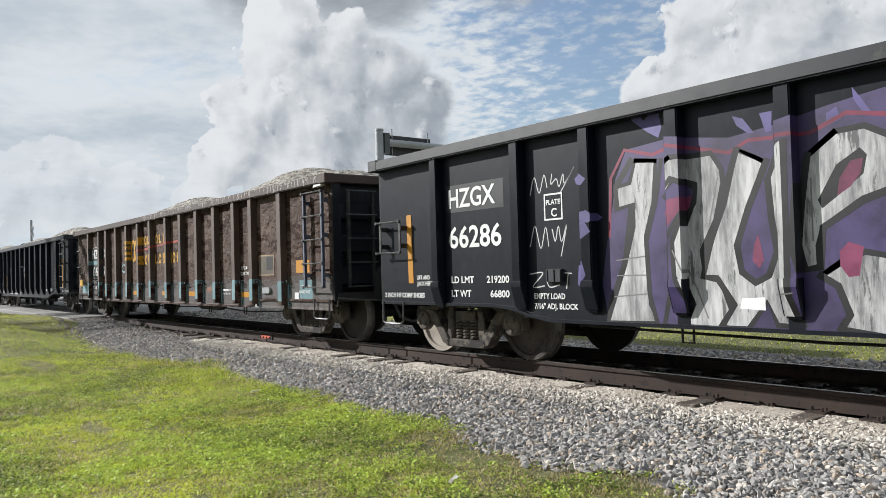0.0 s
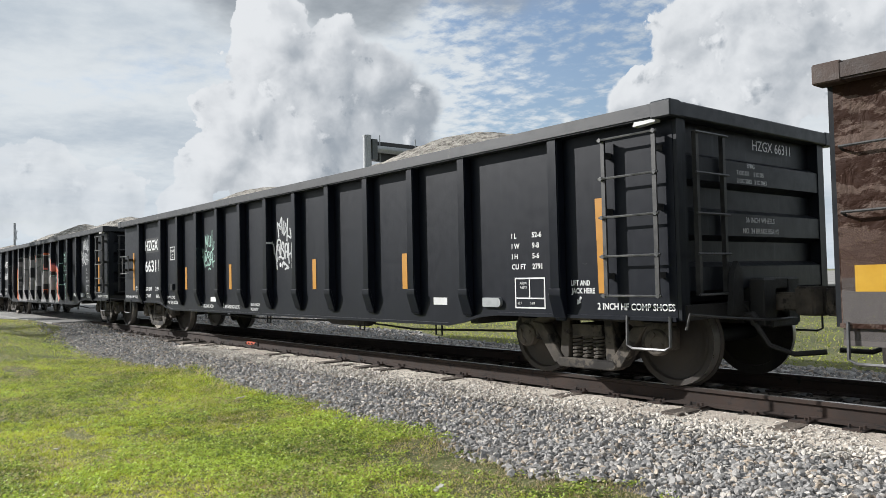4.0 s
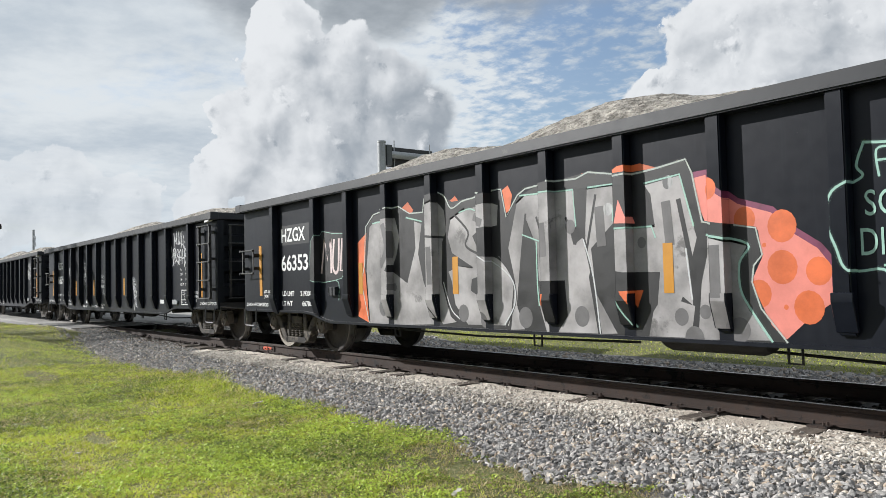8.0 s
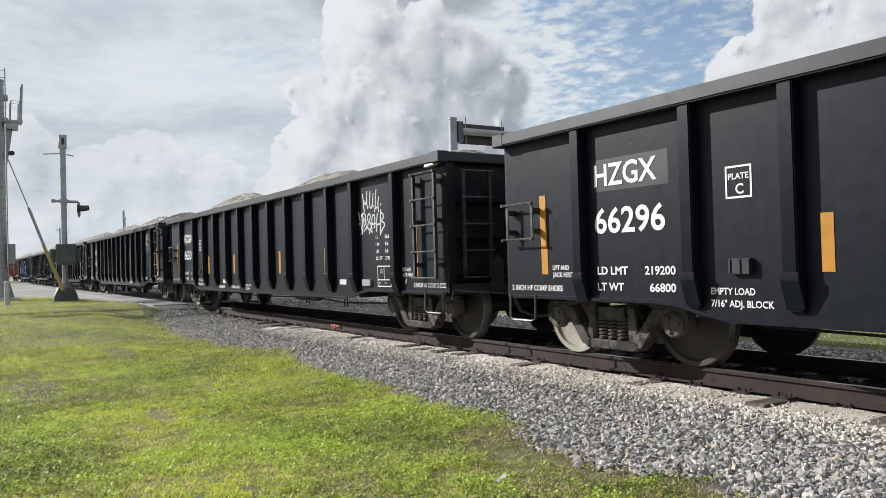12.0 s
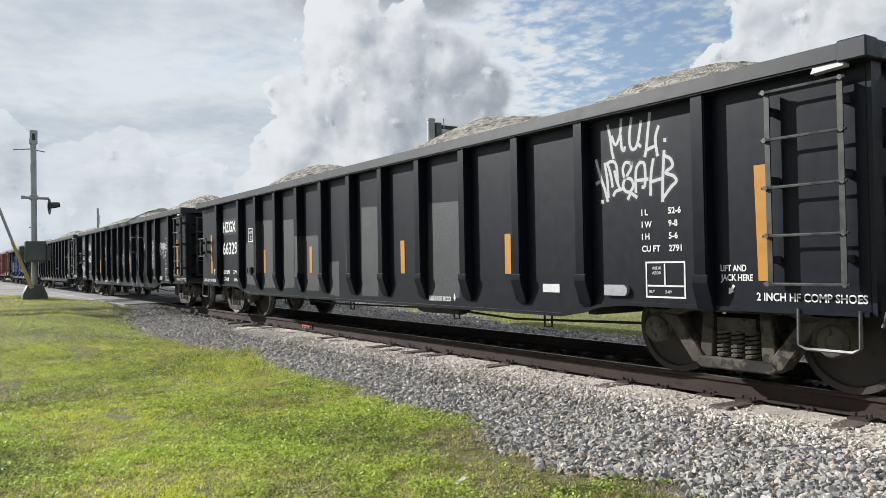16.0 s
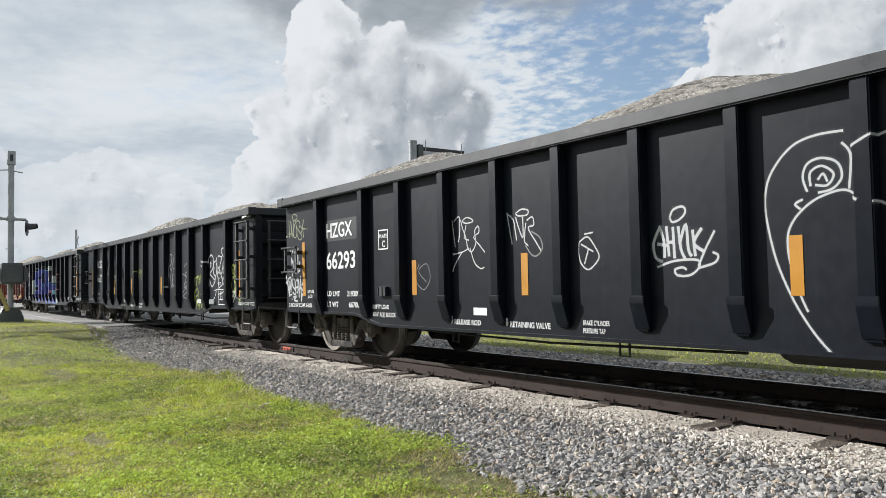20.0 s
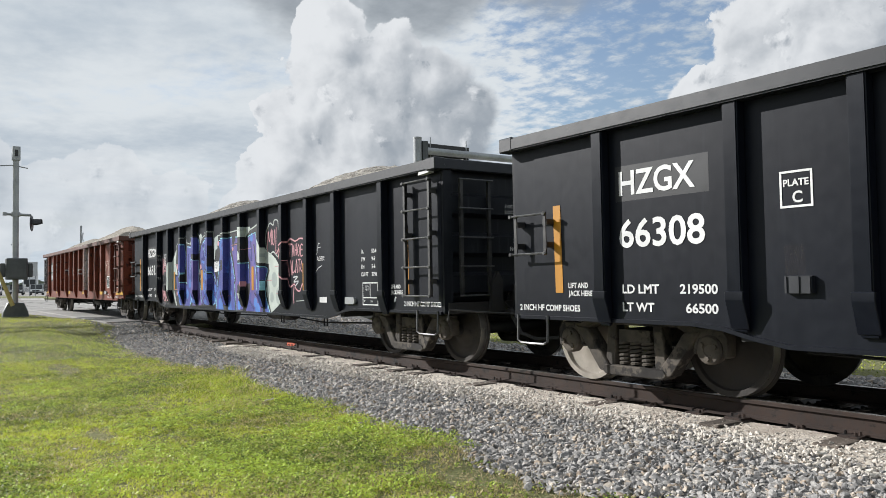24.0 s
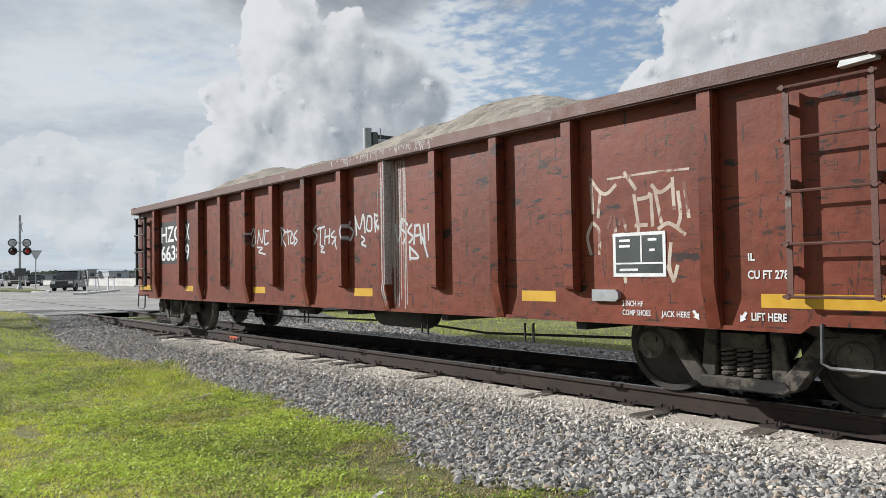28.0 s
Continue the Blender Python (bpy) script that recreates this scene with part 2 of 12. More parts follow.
def car_paint(name, dark, light, dust, rust, rust_amount=0.1, bump=0.25, dents=0.0, gloss=0.3, shine=(0.42, 0.62), scratch=False):
    """Gondola side paint: faded colour, vertical dust runs, chipped patches, dented plate."""
    m = bpy.data.materials.new(name)
    m.use_nodes = True
    nt = m.node_tree
    nt.nodes.clear()
    tc = node(nt, "ShaderNodeTexCoord").outputs["Object"]
    r = node(nt, "ShaderNodeObjectInfo").outputs["Random"]
    tc = node(nt, "ShaderNodeVectorMath", {0: tc, 1: node(nt, "ShaderNodeCombineXYZ", {0: maths(nt, "MULTIPLY", r, 37.0)}).outputs[0]}, operation="ADD").outputs[0]
    big = fbm(nt, tc, 0.7, 4.0, 0.55)
    fine = fbm(nt, tc, 9.0, 6.0, 0.65)
    col = mix(nt, step(nt, maths(nt, "ADD", maths(nt, "MULTIPLY", big, 0.6), maths(nt, "MULTIPLY", fine, 0.4)), 0.35, 0.65), dark, light)
    runs = fbm(nt, tc, 5.0, 5.0, 0.6, (3.0, 3.0, 0.18))
    col = mix(nt, step(nt, runs, 0.52, 0.78, 0.0, 0.55), col, dust)
    chips = fbm(nt, tc, 2.6, 9.0, 0.72, (0.8, 0.8, 2.2), (5, 1, 2))
    col = mix(nt, step(nt, chips, 0.70 - 0.32 * rust_amount, 0.73 - 0.30 * rust_amount), col, rust)
    if scratch:
        for grain, shift in (((1.0, 1.0, 7.0), (2, 8, 3)), ((6.0, 6.0, 1.0), (7, 2, 9))):
            cut = fbm(nt, tc, 3.2, 7.0, 0.62, grain, shift)
            col = mix(nt, step(nt, cut, 0.615, 0.635, 0.0, 0.85), col, rust)
    bs = node(nt, "ShaderNodeBsdfPrincipled", {"Base Color": col, "Roughness": step(nt, fine, 0.25, 0.8, *shine),
                                               "Specular IOR Level": gloss})
    h = fbm(nt, tc, 45.0, 4.0, 0.6)
    bp = node(nt, "ShaderNodeBump", {"Strength": bump, "Distance": 0.004, "Height": h})
    if dents:
        bp2 = node(nt, "ShaderNodeBump", {"Strength": dents, "Distance": 0.03, "Height": step(nt, node(nt, "ShaderNodeTexNoise", {"Vector": tc, "Scale": 5.5, "Detail": 4.0, "Roughness": 0.55, "Distortion": 0.5}).outputs[0], 0.32, 0.68)})
        nt.links.new(bp2.outputs[0], bp.inputs["Normal"])
    nt.links.new(bp.outputs[0], bs.inputs["Normal"])
    node(nt, "ShaderNodeOutputMaterial", {"Surface": bs.outputs[0]})
    return m


def leaf(name, deep, bright, straw, dry_at):
    """Grass and weeds: clumps from deep to bright green with dry straw among them, light passing through."""
    m = bpy.data.materials.new(name)
    m.use_nodes = True
    nt = m.node_tree
    nt.nodes.clear()
    tc = node(nt, "ShaderNodeTexCoord").outputs["Object"]
    r = node(nt, "ShaderNodeNewGeometry").outputs["Random Per Island"]
    patch = fbm(nt, tc, 0.5, 4.0, 0.55)
    clump = fbm(nt, tc, 5.0, 4.0, 0.6)
    tuft = fbm(nt, tc, 21.0, 4.0, 0.6)
    f = maths(nt, "ADD", maths(nt, "MULTIPLY", patch, 0.75), maths(nt, "MULTIPLY", clump, 0.55))
    f = maths(nt, "ADD", f, maths(nt, "ADD", maths(nt, "MULTIPLY", tuft, 0.55), maths(nt, "MULTIPLY", r, 0.36)))
    col = mix(nt, step(nt, f, 0.85, 1.30), deep, bright)
    dry = maths(nt, "ADD", maths(nt, "MULTIPLY", r, 0.5), maths(nt, "MULTIPLY", fbm(nt, tc, 1.1, 5.0, 0.65, None, (9, 3, 0)), 0.9))
    col = mix(nt, step(nt, dry, dry_at, dry_at + 0.18), col, straw)
    bs = node(nt, "ShaderNodeBsdfPrincipled", {"Base Color": col, "Roughness": 0.5, "Specular IOR Level": 0.3})
    tr = node(nt, "ShaderNodeBsdfTranslucent", {"Color": col})
    both = node(nt, "ShaderNodeMixShader", {0: 0.38, 1: bs.outputs[0], 2: tr.outputs[0]})
    node(nt, "ShaderNodeOutputMaterial", {"Surface": both.outputs[0]})
    return m


def rock(name, per):
    """Crushed stone of mixed quarry greys, buffs and browns, each piece its own."""
    m = bpy.data.materials.new(name)
    m.use_nodes = True
    nt = m.node_tree
    nt.nodes.clear()
    tc = node(nt, "ShaderNodeTexCoord").outputs["Object"]
    r = node(nt, "ShaderNodeNewGeometry").outputs["Random Per Island"] if per == "island" else node(nt, "ShaderNodeObjectInfo").outputs["Random"]
    ramp = nt.nodes.new("ShaderNodeValToRGB")
    tints = ((0.0, (0.165, 0.161, 0.158)), (0.18, (0.235, 0.228, 0.221)), (0.38, (0.310, 0.298, 0.286)), (0.56, (0.375, 0.358, 0.340)), (0.74, (0.450, 0.426, 0.400)),
             (0.82, (0.335, 0.268, 0.206)), (0.90, (0.455, 0.388, 0.315)), (1.0, (0.600, 0.562, 0.515)))
    for i, (at, rgb) in enumerate(tints):
        e = ramp.color_ramp.elements[i] if i < 2 else ramp.color_ramp.elements.new(at)
        e.position, e.color = at, (*rgb, 1)
    nt.links.new(r, ramp.inputs[0])
    speck = step(nt, fbm(nt, tc, 55.0, 5.0, 0.65), 0.3, 0.7, 0.62, 1.2)
    col = mix(nt, 1.0, ramp.outputs[0], node(nt, "ShaderNodeCombineXYZ", {0: speck, 1: speck, 2: speck}).outputs[0], "MULTIPLY")
    bs = node(nt, "ShaderNodeBsdfPrincipled", {"Base Color": col, "Roughness": 0.9, "Specular IOR Level": 0.25})
    bp = node(nt, "ShaderNodeBump", {"Strength": 0.35, "Distance": 0.006, "Height": fbm(nt, tc, 70.0, 4.0, 0.6)})
    nt.links.new(bp.outputs[0], bs.inputs["Normal"])
    node(nt, "ShaderNodeOutputMaterial", {"Surface": bs.outputs[0]})
    return m


BLACK = car_paint("black_car_paint", (0.0026, 0.0038, 0.0080), (0.0042, 0.0060, 0.0112), (0.0090, 0.0118, 0.0175), (0.05, 0.05, 0.05), 0.0, 0.04, 0.004, 0.22, (0.38, 0.46))
BLACK_END = car_paint("grimy_black_end_paint", (0.0048, 0.0060, 0.0086), (0.0092, 0.0110, 0.0146), (0.034, 0.038, 0.044), (0.03, 0.03, 0.03), 0.0, 0.10, 0.012, 0.25, (0.34, 0.5))
BROWN = car_paint("weathered_brown_paint", (0.056, 0.037, 0.030), (0.118, 0.081, 0.066), (0.128, 0.100, 0.088), (0.028, 0.0125, 0.008), 0.66, 0.4, 0.5, 0.12, (0.6, 0.8))
RED = car_paint("oxide_red_paint", (0.098, 0.0200, 0.0095), (0.170, 0.0365, 0.0160), (0.128, 0.045, 0.026), (0.024, 0.013, 0.010), 0.34, 0.3, 0.05, scratch=True)
CHORD_BLACK = shader("black_chord_paint", (0.0050, 0.0062, 0.0095), (0.0112, 0.0132, 0.0180), 0.5, 0.0, 9, 0.8, 0.06, 50, (0.035, 0.034, 0.032), 0.12)
CHORD_BROWN = shader("brown_chord_paint", (0.027, 0.0155, 0.012), (0.052, 0.031, 0.0235), 0.65, 0.0, 9, 0.8, 0.3, 50, (0.12, 0.10, 0.085), 0.08)
CHORD_RED = shader("red_chord_paint", (0.07, 0.024, 0.016), (0.115, 0.046, 0.032), 0.6, 0.0, 9, 0.8, 0.3, 50, (0.15, 0.13, 0.11), 0.15)
DARK_IRON = shader("dark_underframe", (0.007, 0.007, 0.0075), (0.020, 0.019, 0.018), 0.7, 0.0, 10, 1.5, 0.3, 60)
CAST = shader("dusty_cast_steel", (0.022, 0.0185, 0.0152), (0.112, 0.094, 0.075), 0.85, 0.0, 7, 2.0, 0.5, 40, (0.012, 0.010, 0.0088), 0.46)
WHEEL = shader("grimy_wheel_steel", (0.015, 0.012, 0.0105), (0.050, 0.041, 0.034), 0.75, 0.0, 5, 1.4, 0.3, 30, (0.014, 0.011, 0.010), 0.40, "object")
WHEEL_PALE = shader("dusty_wheel_steel", (0.16, 0.140, 0.116), (0.33, 0.300, 0.258), 0.8, 0.0, 4, 1.2, 0.2, 30, (0.075, 0.060, 0.048), 0.22)
TREAD = shader("polished_tread", (0.28, 0.26, 0.24), (0.45, 0.43, 0.40), 0.35, 0.8, 9, 2, 0.05, 60)
RAIL = shader("rusty_rail", (0.016, 0.0098, 0.0078), (0.042, 0.026, 0.0195), 0.9, 0.0, 14, 1.2, 0.3, 70, (0.006, 0.0045, 0.004), 0.35)
RAIL_TOP = shader("burnished_rail_head", (0.22, 0.20, 0.19), (0.38, 0.36, 0.34), 0.32, 0.85, 12, 1, 0.05, 90)
TIE = shader("old_timber_tie", (0.055, 0.044, 0.036), (0.15, 0.122, 0.10), 0.95, 0.0, 9, 2, 1.0, 30, (0.27, 0.235, 0.195), 0.45, "object", stretch=(5, 1, 5))
STONE = rock("ballast_stone", "island")
STONE_SINGLE = rock("ballast_single_stone", "object")
BED = shader("ballast_bed", (0.060, 0.057, 0.054), (0.19, 0.180, 0.168), 0.95, 0.0, 26, 2.5, 1.0, 22, None, 0, bump_dist=0.04)
# near-black ballast: the shade under the train put into the colour
SHADED_BALLAST = shader("shade_darkened_ballast", (0.006, 0.0055, 0.005), (0.030, 0.027, 0.024), 0.8, 0.0, 30, 3, 0.4, 60)
FINES = shader("spilled_limestone_fines", (0.40, 0.34, 0.285), (0.70, 0.635, 0.55), 0.95, 0.0, 45, 2.0, 0.9, 60, (0.20, 0.16, 0.13), 0.28, bump_dist=0.02)
CHIPS = shader("limestone_chip", (0.28, 0.25, 0.215), (0.72, 0.67, 0.60), 0.9, 0.0, 40, 3, 0.3, 80, None, 0, "island")
LOAD = shader("crushed_limestone_load", (0.14, 0.125, 0.105), (0.60, 0.555, 0.49), 0.95, 0.0, 34, 8.0, 1.0, 34, (0.10, 0.085, 0.07), 0.30, bump_dist=0.08)
LOAD_TAN = shader("tan_sand_load", (0.19, 0.165, 0.135), (0.35, 0.315, 0.265), 0.95, 0.0, 40, 1.5, 0.7, 45, (0.15, 0.13, 0.11), 0.15, bump_dist=0.02)
SOIL = shader("lawn_soil", (0.040, 0.048, 0.014), (0.190, 0.190, 0.060), 0.95, 0.0, 38, 0.45, 0.8, 40, (0.32, 0.27, 0.17), 0.28, bump_dist=0.03)
BLADE = leaf("grass_blade", (0.125, 0.165, 0.022), (0.680, 0.740, 0.090), (0.56, 0.46, 0.25), 0.77)
STRAW = leaf("dry_grass_blade", (0.22, 0.19, 0.08), (0.60, 0.53, 0.25), (0.50, 0.40, 0.25), 0.60)
CLOVER = leaf("weed_leaf", (0.085, 0.135, 0.030), (0.560, 0.690, 0.115), (0.46, 0.40, 0.20), 0.84)
ASPHALT = shader("sunbleached_asphalt", (0.175, 0.168, 0.158), (0.295, 0.285, 0.268), 0.9, 0.0, 12, 0.3, 0.4, 80, (0.12, 0.115, 0.11), 0.2)
CONCRETE = shader("pale_concrete", (0.38, 0.37, 0.35), (0.55, 0.54, 0.51), 0.85, 0.0, 8, 0.8, 0.3, 40)
GALV = shader("galvanised_steel", (0.23, 0.24, 0.25), (0.36, 0.372, 0.38), 0.45, 0.35, 7, 0.8, 0.08, 40)
GREYBOX = shader("grey_steel_box", (0.055, 0.060, 0.063), (0.10, 0.107, 0.11), 0.5, 0.2, 7, 0.8, 0.08, 40)
YELLOW = shader("amber_reflector", (0.36, 0.150, 0.0015), (0.44, 0.192, 0.0025), 0.5, 0.0, 10, 1.0, 0.05, 60)
STRIPE = shader("yellow_stripe", (0.42, 0.225, 0.006), (0.52, 0.30, 0.012), 0.5, 0.0, 10, 1.0, 0.1, 60)
WHITE = shader("white_lettering", (0.50, 0.50, 0.50), (0.70, 0.70, 0.70), 0.55, 0.0, 14, 2.0, 0.05, 60)
HAND_IRON = shader("worn_grab_iron", (0.010, 0.010, 0.011), (0.045, 0.044, 0.043), 0.5, 0.0, 12, 3.0, 0.1, 60)
RUNG_STEEL = shader("handled_rung_steel", (0.045, 0.046, 0.048), (0.12, 0.12, 0.12), 0.42, 0.4, 14, 3.0, 0.1, 60, (0.03, 0.03, 0.032), 0.2)
LADDER_BLUE = shader("worn_blue_ladder_paint", (0.045, 0.055, 0.085), (0.10, 0.11, 0.15), 0.5, 0.0, 12, 3.0, 0.1, 60, (0.06, 0.04, 0.03), 0.3)


# ---- mesh helpers ----
def box(bm, x0, x1, y0, y1, z0, z1):
    v = [bm.verts.new((x, y, z)) for x in (x0, x1) for y in (y0, y1) for z in (z0, z1)]
    for q in ((0, 1, 3, 2), (4, 6, 7, 5), (0, 4, 5, 1), (2, 3, 7, 6), (0, 2, 6, 4), (1, 5, 7, 3)):
        bm.faces.new([v[i] for i in q])


def prism(bm, pts, lo, hi, axis="y"):
    """A polygon of (a, b) pairs drawn out from lo to hi along an axis."""
    def at(a, b, c):
        return (a, c, b) if axis == "y" else (c, a, b) if axis == "x" else (a, b, c)
    p = [bm.verts.new(at(a, b, lo)) for a, b in pts]
    q = [bm.verts.new(at(a, b, hi)) for a, b in pts]
    n = len(pts)
    faces = [bm.faces.new(p), bm.faces.new(q)]
    for i in range(n):
        faces.append(bm.faces.new((p[i], p[(i + 1) % n], q[(i + 1) % n], q[i])))
    bmesh.ops.recalc_face_normals(bm, faces=faces)


def tube(bm, pts, r, seg=6, closed=False):
    """A round rod along a chain of points."""
    pts = [Vector(p) for p in pts]
    n = len(pts)
    rings = []
    up = None
    for i, p in enumerate(pts):
        if closed:
            d = (pts[(i + 1) % n] - pts[i - 1]).normalized()
        else:
            d = (pts[min(i + 1, n - 1)] - pts[max(i - 1, 0)]).normalized()
        if up is None:
            up = d.orthogonal().normalized()
        up = (up - d * up.dot(d)).normalized()
        side = d.cross(up)
        rr = r[i] if isinstance(r, (list, tuple)) else r
        rings.append([bm.verts.new(p + rr * (math.cos(6.2832 * k / seg) * up + math.sin(6.2832 * k / seg) * side)) for k in range(seg)])
    for i in range(n if closed else n - 1):
        a, b = rings[i], rings[(i + 1) % n]
        for k in range(seg):
            bm.faces.new((a[k], a[(k + 1) % seg], b[(k + 1) % seg], b[k]))
    if not closed:
        bm.faces.new(rings[0][::-1])
        bm.faces.new(rings[-1])


def lathe(bm, profile, seg=24, axis="y"):
    """A turned body: (radius, along) pairs round an axis."""
    rings = []
    for r, a in profile:
        ring = []
        for k in range(seg):
            c, s = math.cos(6.28318 * k / seg) * r, math.sin(6.28318 * k / seg) * r
            ring.append(bm.verts.new((c, a, s) if axis == "y" else (c, s, a) if axis == "z" else (a, c, s)))
        rings.append(ring)
    faces = []
    for a, b in zip(rings, rings[1:]):
        for k in range(seg):
            faces.append(bm.faces.new((a[k], a[(k + 1) % seg], b[(k + 1) % seg], b[k])))
    faces.append(bm.faces.new(rings[0]))
    faces.append(bm.faces.new(rings[-1]))
    bmesh.ops.recalc_face_normals(bm, faces=faces)


def to_mesh(name, bm, material, smooth=True):
    me = bpy.data.meshes.new(name)
    bm.to_mesh(me)
    bm.free()
    for m in material if isinstance(material, (list, tuple)) else [material]:
        me.materials.append(m)
    if smooth:
        me.polygons.foreach_set("use_smooth", [True] * len(me.polygons))
        me.set_sharp_from_angle(angle=radians(35))
    return me


def part(name, bm, material, parent, label="", bevel=0.0):
    if bevel:
        bmesh.ops.bevel(bm, geom=bm.edges[:], offset=bevel, segments=1, affect="EDGES", profile=0.5)
    ob = new(name, to_mesh(name, bm, material))
    ob.parent = parent
    return tagged(ob, label)


def piece(name, mesh, parent, m=None, label=""):
    """One more object on a mesh that exists."""
    ob = new(name, mesh)
    ob.parent = parent
    if m is not None:
        ob.matrix_basis = m
    return tagged(ob, label)


def quick(name, verts, faces, material):
    me = bpy.data.meshes.new(name)
    me.from_pydata(verts, [], faces)
    me.materials.append(material)
    me.update()
    return me


def lettering(text, size, bold=0.0):
    """A flat mesh of a line of text, lower left at the origin, in the xz plane, facing -y."""
    cu = bpy.data.curves.new("lettering", "FONT")
    cu.body, cu.size, cu.offset, cu.resolution_u = text, size, bold, 3
    ob = bpy.data.objects.new("lettering", cu)
    me = bpy.data.meshes.new_from_object(ob)
    bpy.data.objects.remove(ob)
    me.transform(Matrix.Rotation(radians(90), 4, "X"))
    return me


# ---- the ground ----
def smooth_step(a, b, v):
    t = min(1.0, max(0.0, (v - a) / (b - a)))
    return t * t * (3 - 2 * t)


ROAD_Z = -0.03


def ground_z(x, y):
    """Lawn level: low beside the track, rising to the road at the crossing."""
    rise = 0.0
    if y < 3:
        beside = smooth_step(road_edge(y) - 0.4, road_edge(y) + 1.6, x)
        off = max(smooth_step(lawn_edge(x) + 0.1, lawn_edge(x) - 1.6, y), smooth_step(-19.0, -25.0, x))
        rise = smooth_step(-11.0, -26.0, x) * (0.25 + 0.13 * beside) * off
    bump = 0.035 * noise.noise((x * 0.35, y * 0.35, 0)) + 0.012 * noise.noise((x * 1.7, y * 1.7, 3))
    near = smooth_step(60, 25, abs(x)) * smooth_step(60, 25, abs(y))
    dip = 0.14 * smooth_step(lawn_edge(x), lawn_edge(x) + 0.5, y) * smooth_step(5.6 + 1.9 * smooth_step(-14.5, -18.5, x), 5.0 + 1.9 * smooth_step(-14.5, -18.5, x), y) if -40 < x < 30 else 0.0
    return -0.34 + rise + bump * near - dip


def build_ground():
    xs = [-2600, -1200, -600, -300, -160, -100, -70, -50] + [-40 + 0.5 * i for i in range(101)] + [16, 25, 40, 80, 160, 400, 1000, 2600]
    ys = [-2600, -1000, -400, -160, -80, -40, -24, -16] + [-12 + 0.5 * i for i in range(61)] + [22, 30, 45, 70, 110, 200, 400, 1000, 2600]
    verts = [(x, y, ground_z(x, y)) for x in xs for y in ys]
    n = len(ys)
    faces = [(i * n + j, (i + 1) * n + j, (i + 1) * n + j + 1, i * n + j + 1) for i in range(len(xs) - 1) for j in range(n - 1)]
    ob = new("ground", quick("ground", verts, faces, SOIL))
    ob.data.polygons.foreach_set("use_smooth", [True] * len(ob.data.polygons))
    return tagged(ob, "mown green lawn with bare sandy patches beside the railway", "lawn", kind="structure")


def far_edge(x):
    """Where the lawn begins again behind the track."""
    return 4.75 + 1.9 * smooth_step(-14.5, -18.5, x) + 0.25 * noise.noise((x * 0.7, 1.3, 4)) + 0.15 * noise.noise((x * 2.4, 6.1, 4))


def bed_z(y):
    """Cross-section of the ballast shoulder; y from the near rail."""
    pts = [(-3.4, -0.50), (-2.55, -0.37), (-1.6, -0.285), (-0.8, -0.232), (2.25, -0.232), (3.1, -0.27), (4.3, -0.36), (6.4, -0.42), (7.2, -0.56)]
    for (a, za), (b, zb) in zip(pts, pts[1:]):
        if y <= b:
            return za + (zb - za) * (y - a) / (b - a)
    return -0.5


def bed_at(x, y):
    """The bed, rising to meet the road at the crossing."""
    z = bed_z(y)
    return z + max(0.0, ROAD_Z - 0.035 - z) * smooth_step(-20.5, -25.8, x) * (1.0 if y < -0.12 or y > 1.62 else 0.0)


def lawn_edge(x):
    """Where the lawn gives way to stones on the camera's side."""
    base = -2.20 - 0.33 * smooth_step(-5.8, -4.6, x) + 0.62 * smooth_step(-17, -27, x)
    for at, wide, out in ((-12.6, 0.9, 0.55), (-8.4, 0.5, 0.22), (-6.0, 0.35, 0.16), (-3.35, 0.28, 0.42)):
        base += out * math.exp(-((x - at) / wide) ** 2)
    return base + 0.06 * noise.noise((x * 1.1, 3.7, 0)) + 0.09 * noise.noise((x * 3.3, 9.1, 0)) + 0.05 * noise.noise((x * 9.0, 1.1, 0))


def build_bed():
    xs = [-26.0 + 0.5 * i for i in range(113)]
    ys = [-3.4, -2.9, -2.55, -2.2, -1.9, -1.6, -1.2, -0.75, 0, 0.75, 1.5, 2.25, 2.7, 3.1, 3.7, 4.3, 5.2, 6.4, 7.2]
    n = len(ys)
    verts = [(x, y, bed_at(x, y) + 0.02 * noise.noise((x * 0.9, y * 0.9, 5)) * (abs(y - 0.75) > 1.5)) for x in xs for y in ys]
    faces = [(i * n + j, (i + 1) * n + j, (i + 1) * n + j + 1, i * n + j + 1) for i in range(len(xs) - 1) for j in range(n - 1)]
    ob = new("ballast_bed", quick("ballast_bed", verts, faces, BED))
    # between the rails the bed is painted dark, as shade below the cars
    ob.data.materials.append(SHADED_BALLAST)
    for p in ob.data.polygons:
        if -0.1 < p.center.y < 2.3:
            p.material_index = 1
    tagged(ob, "grey crushed stone ballast bed under the track", "ballast", kind="structure")
    # pale fines spilled along the rail
    xs = [-16.5 + 0.3 * i for i in range(100)]
    verts, faces = [], []
    for i, x in enumerate(xs):
        w = 0.22 * noise.noise((x * 0.8, 2.2, 0)) + 0.1 * noise.noise((x * 2.9, 4.2, 0))
        for j, y in enumerate((-1.15 + w, -0.95 + w * 0.8, -0.7, -0.4, -0.12)):
            verts.append((x, y, bed_at(x, y) + (-0.02, 0.008, 0.030, 0.042, 0.046)[j] + 0.016 * noise.noise((x * 2.2, y * 2.2, 8))))
        if i:
            for j in range(4):
                faces.append(((i - 1) * 5 + j, i * 5 + j, i * 5 + j + 1, (i - 1) * 5 + j + 1))
    ob = new("limestone_fines", quick("limestone_fines", verts, faces, FINES))
    tagged(ob, "pale spilled limestone fines beside the rail", "gravel", kind="structure")


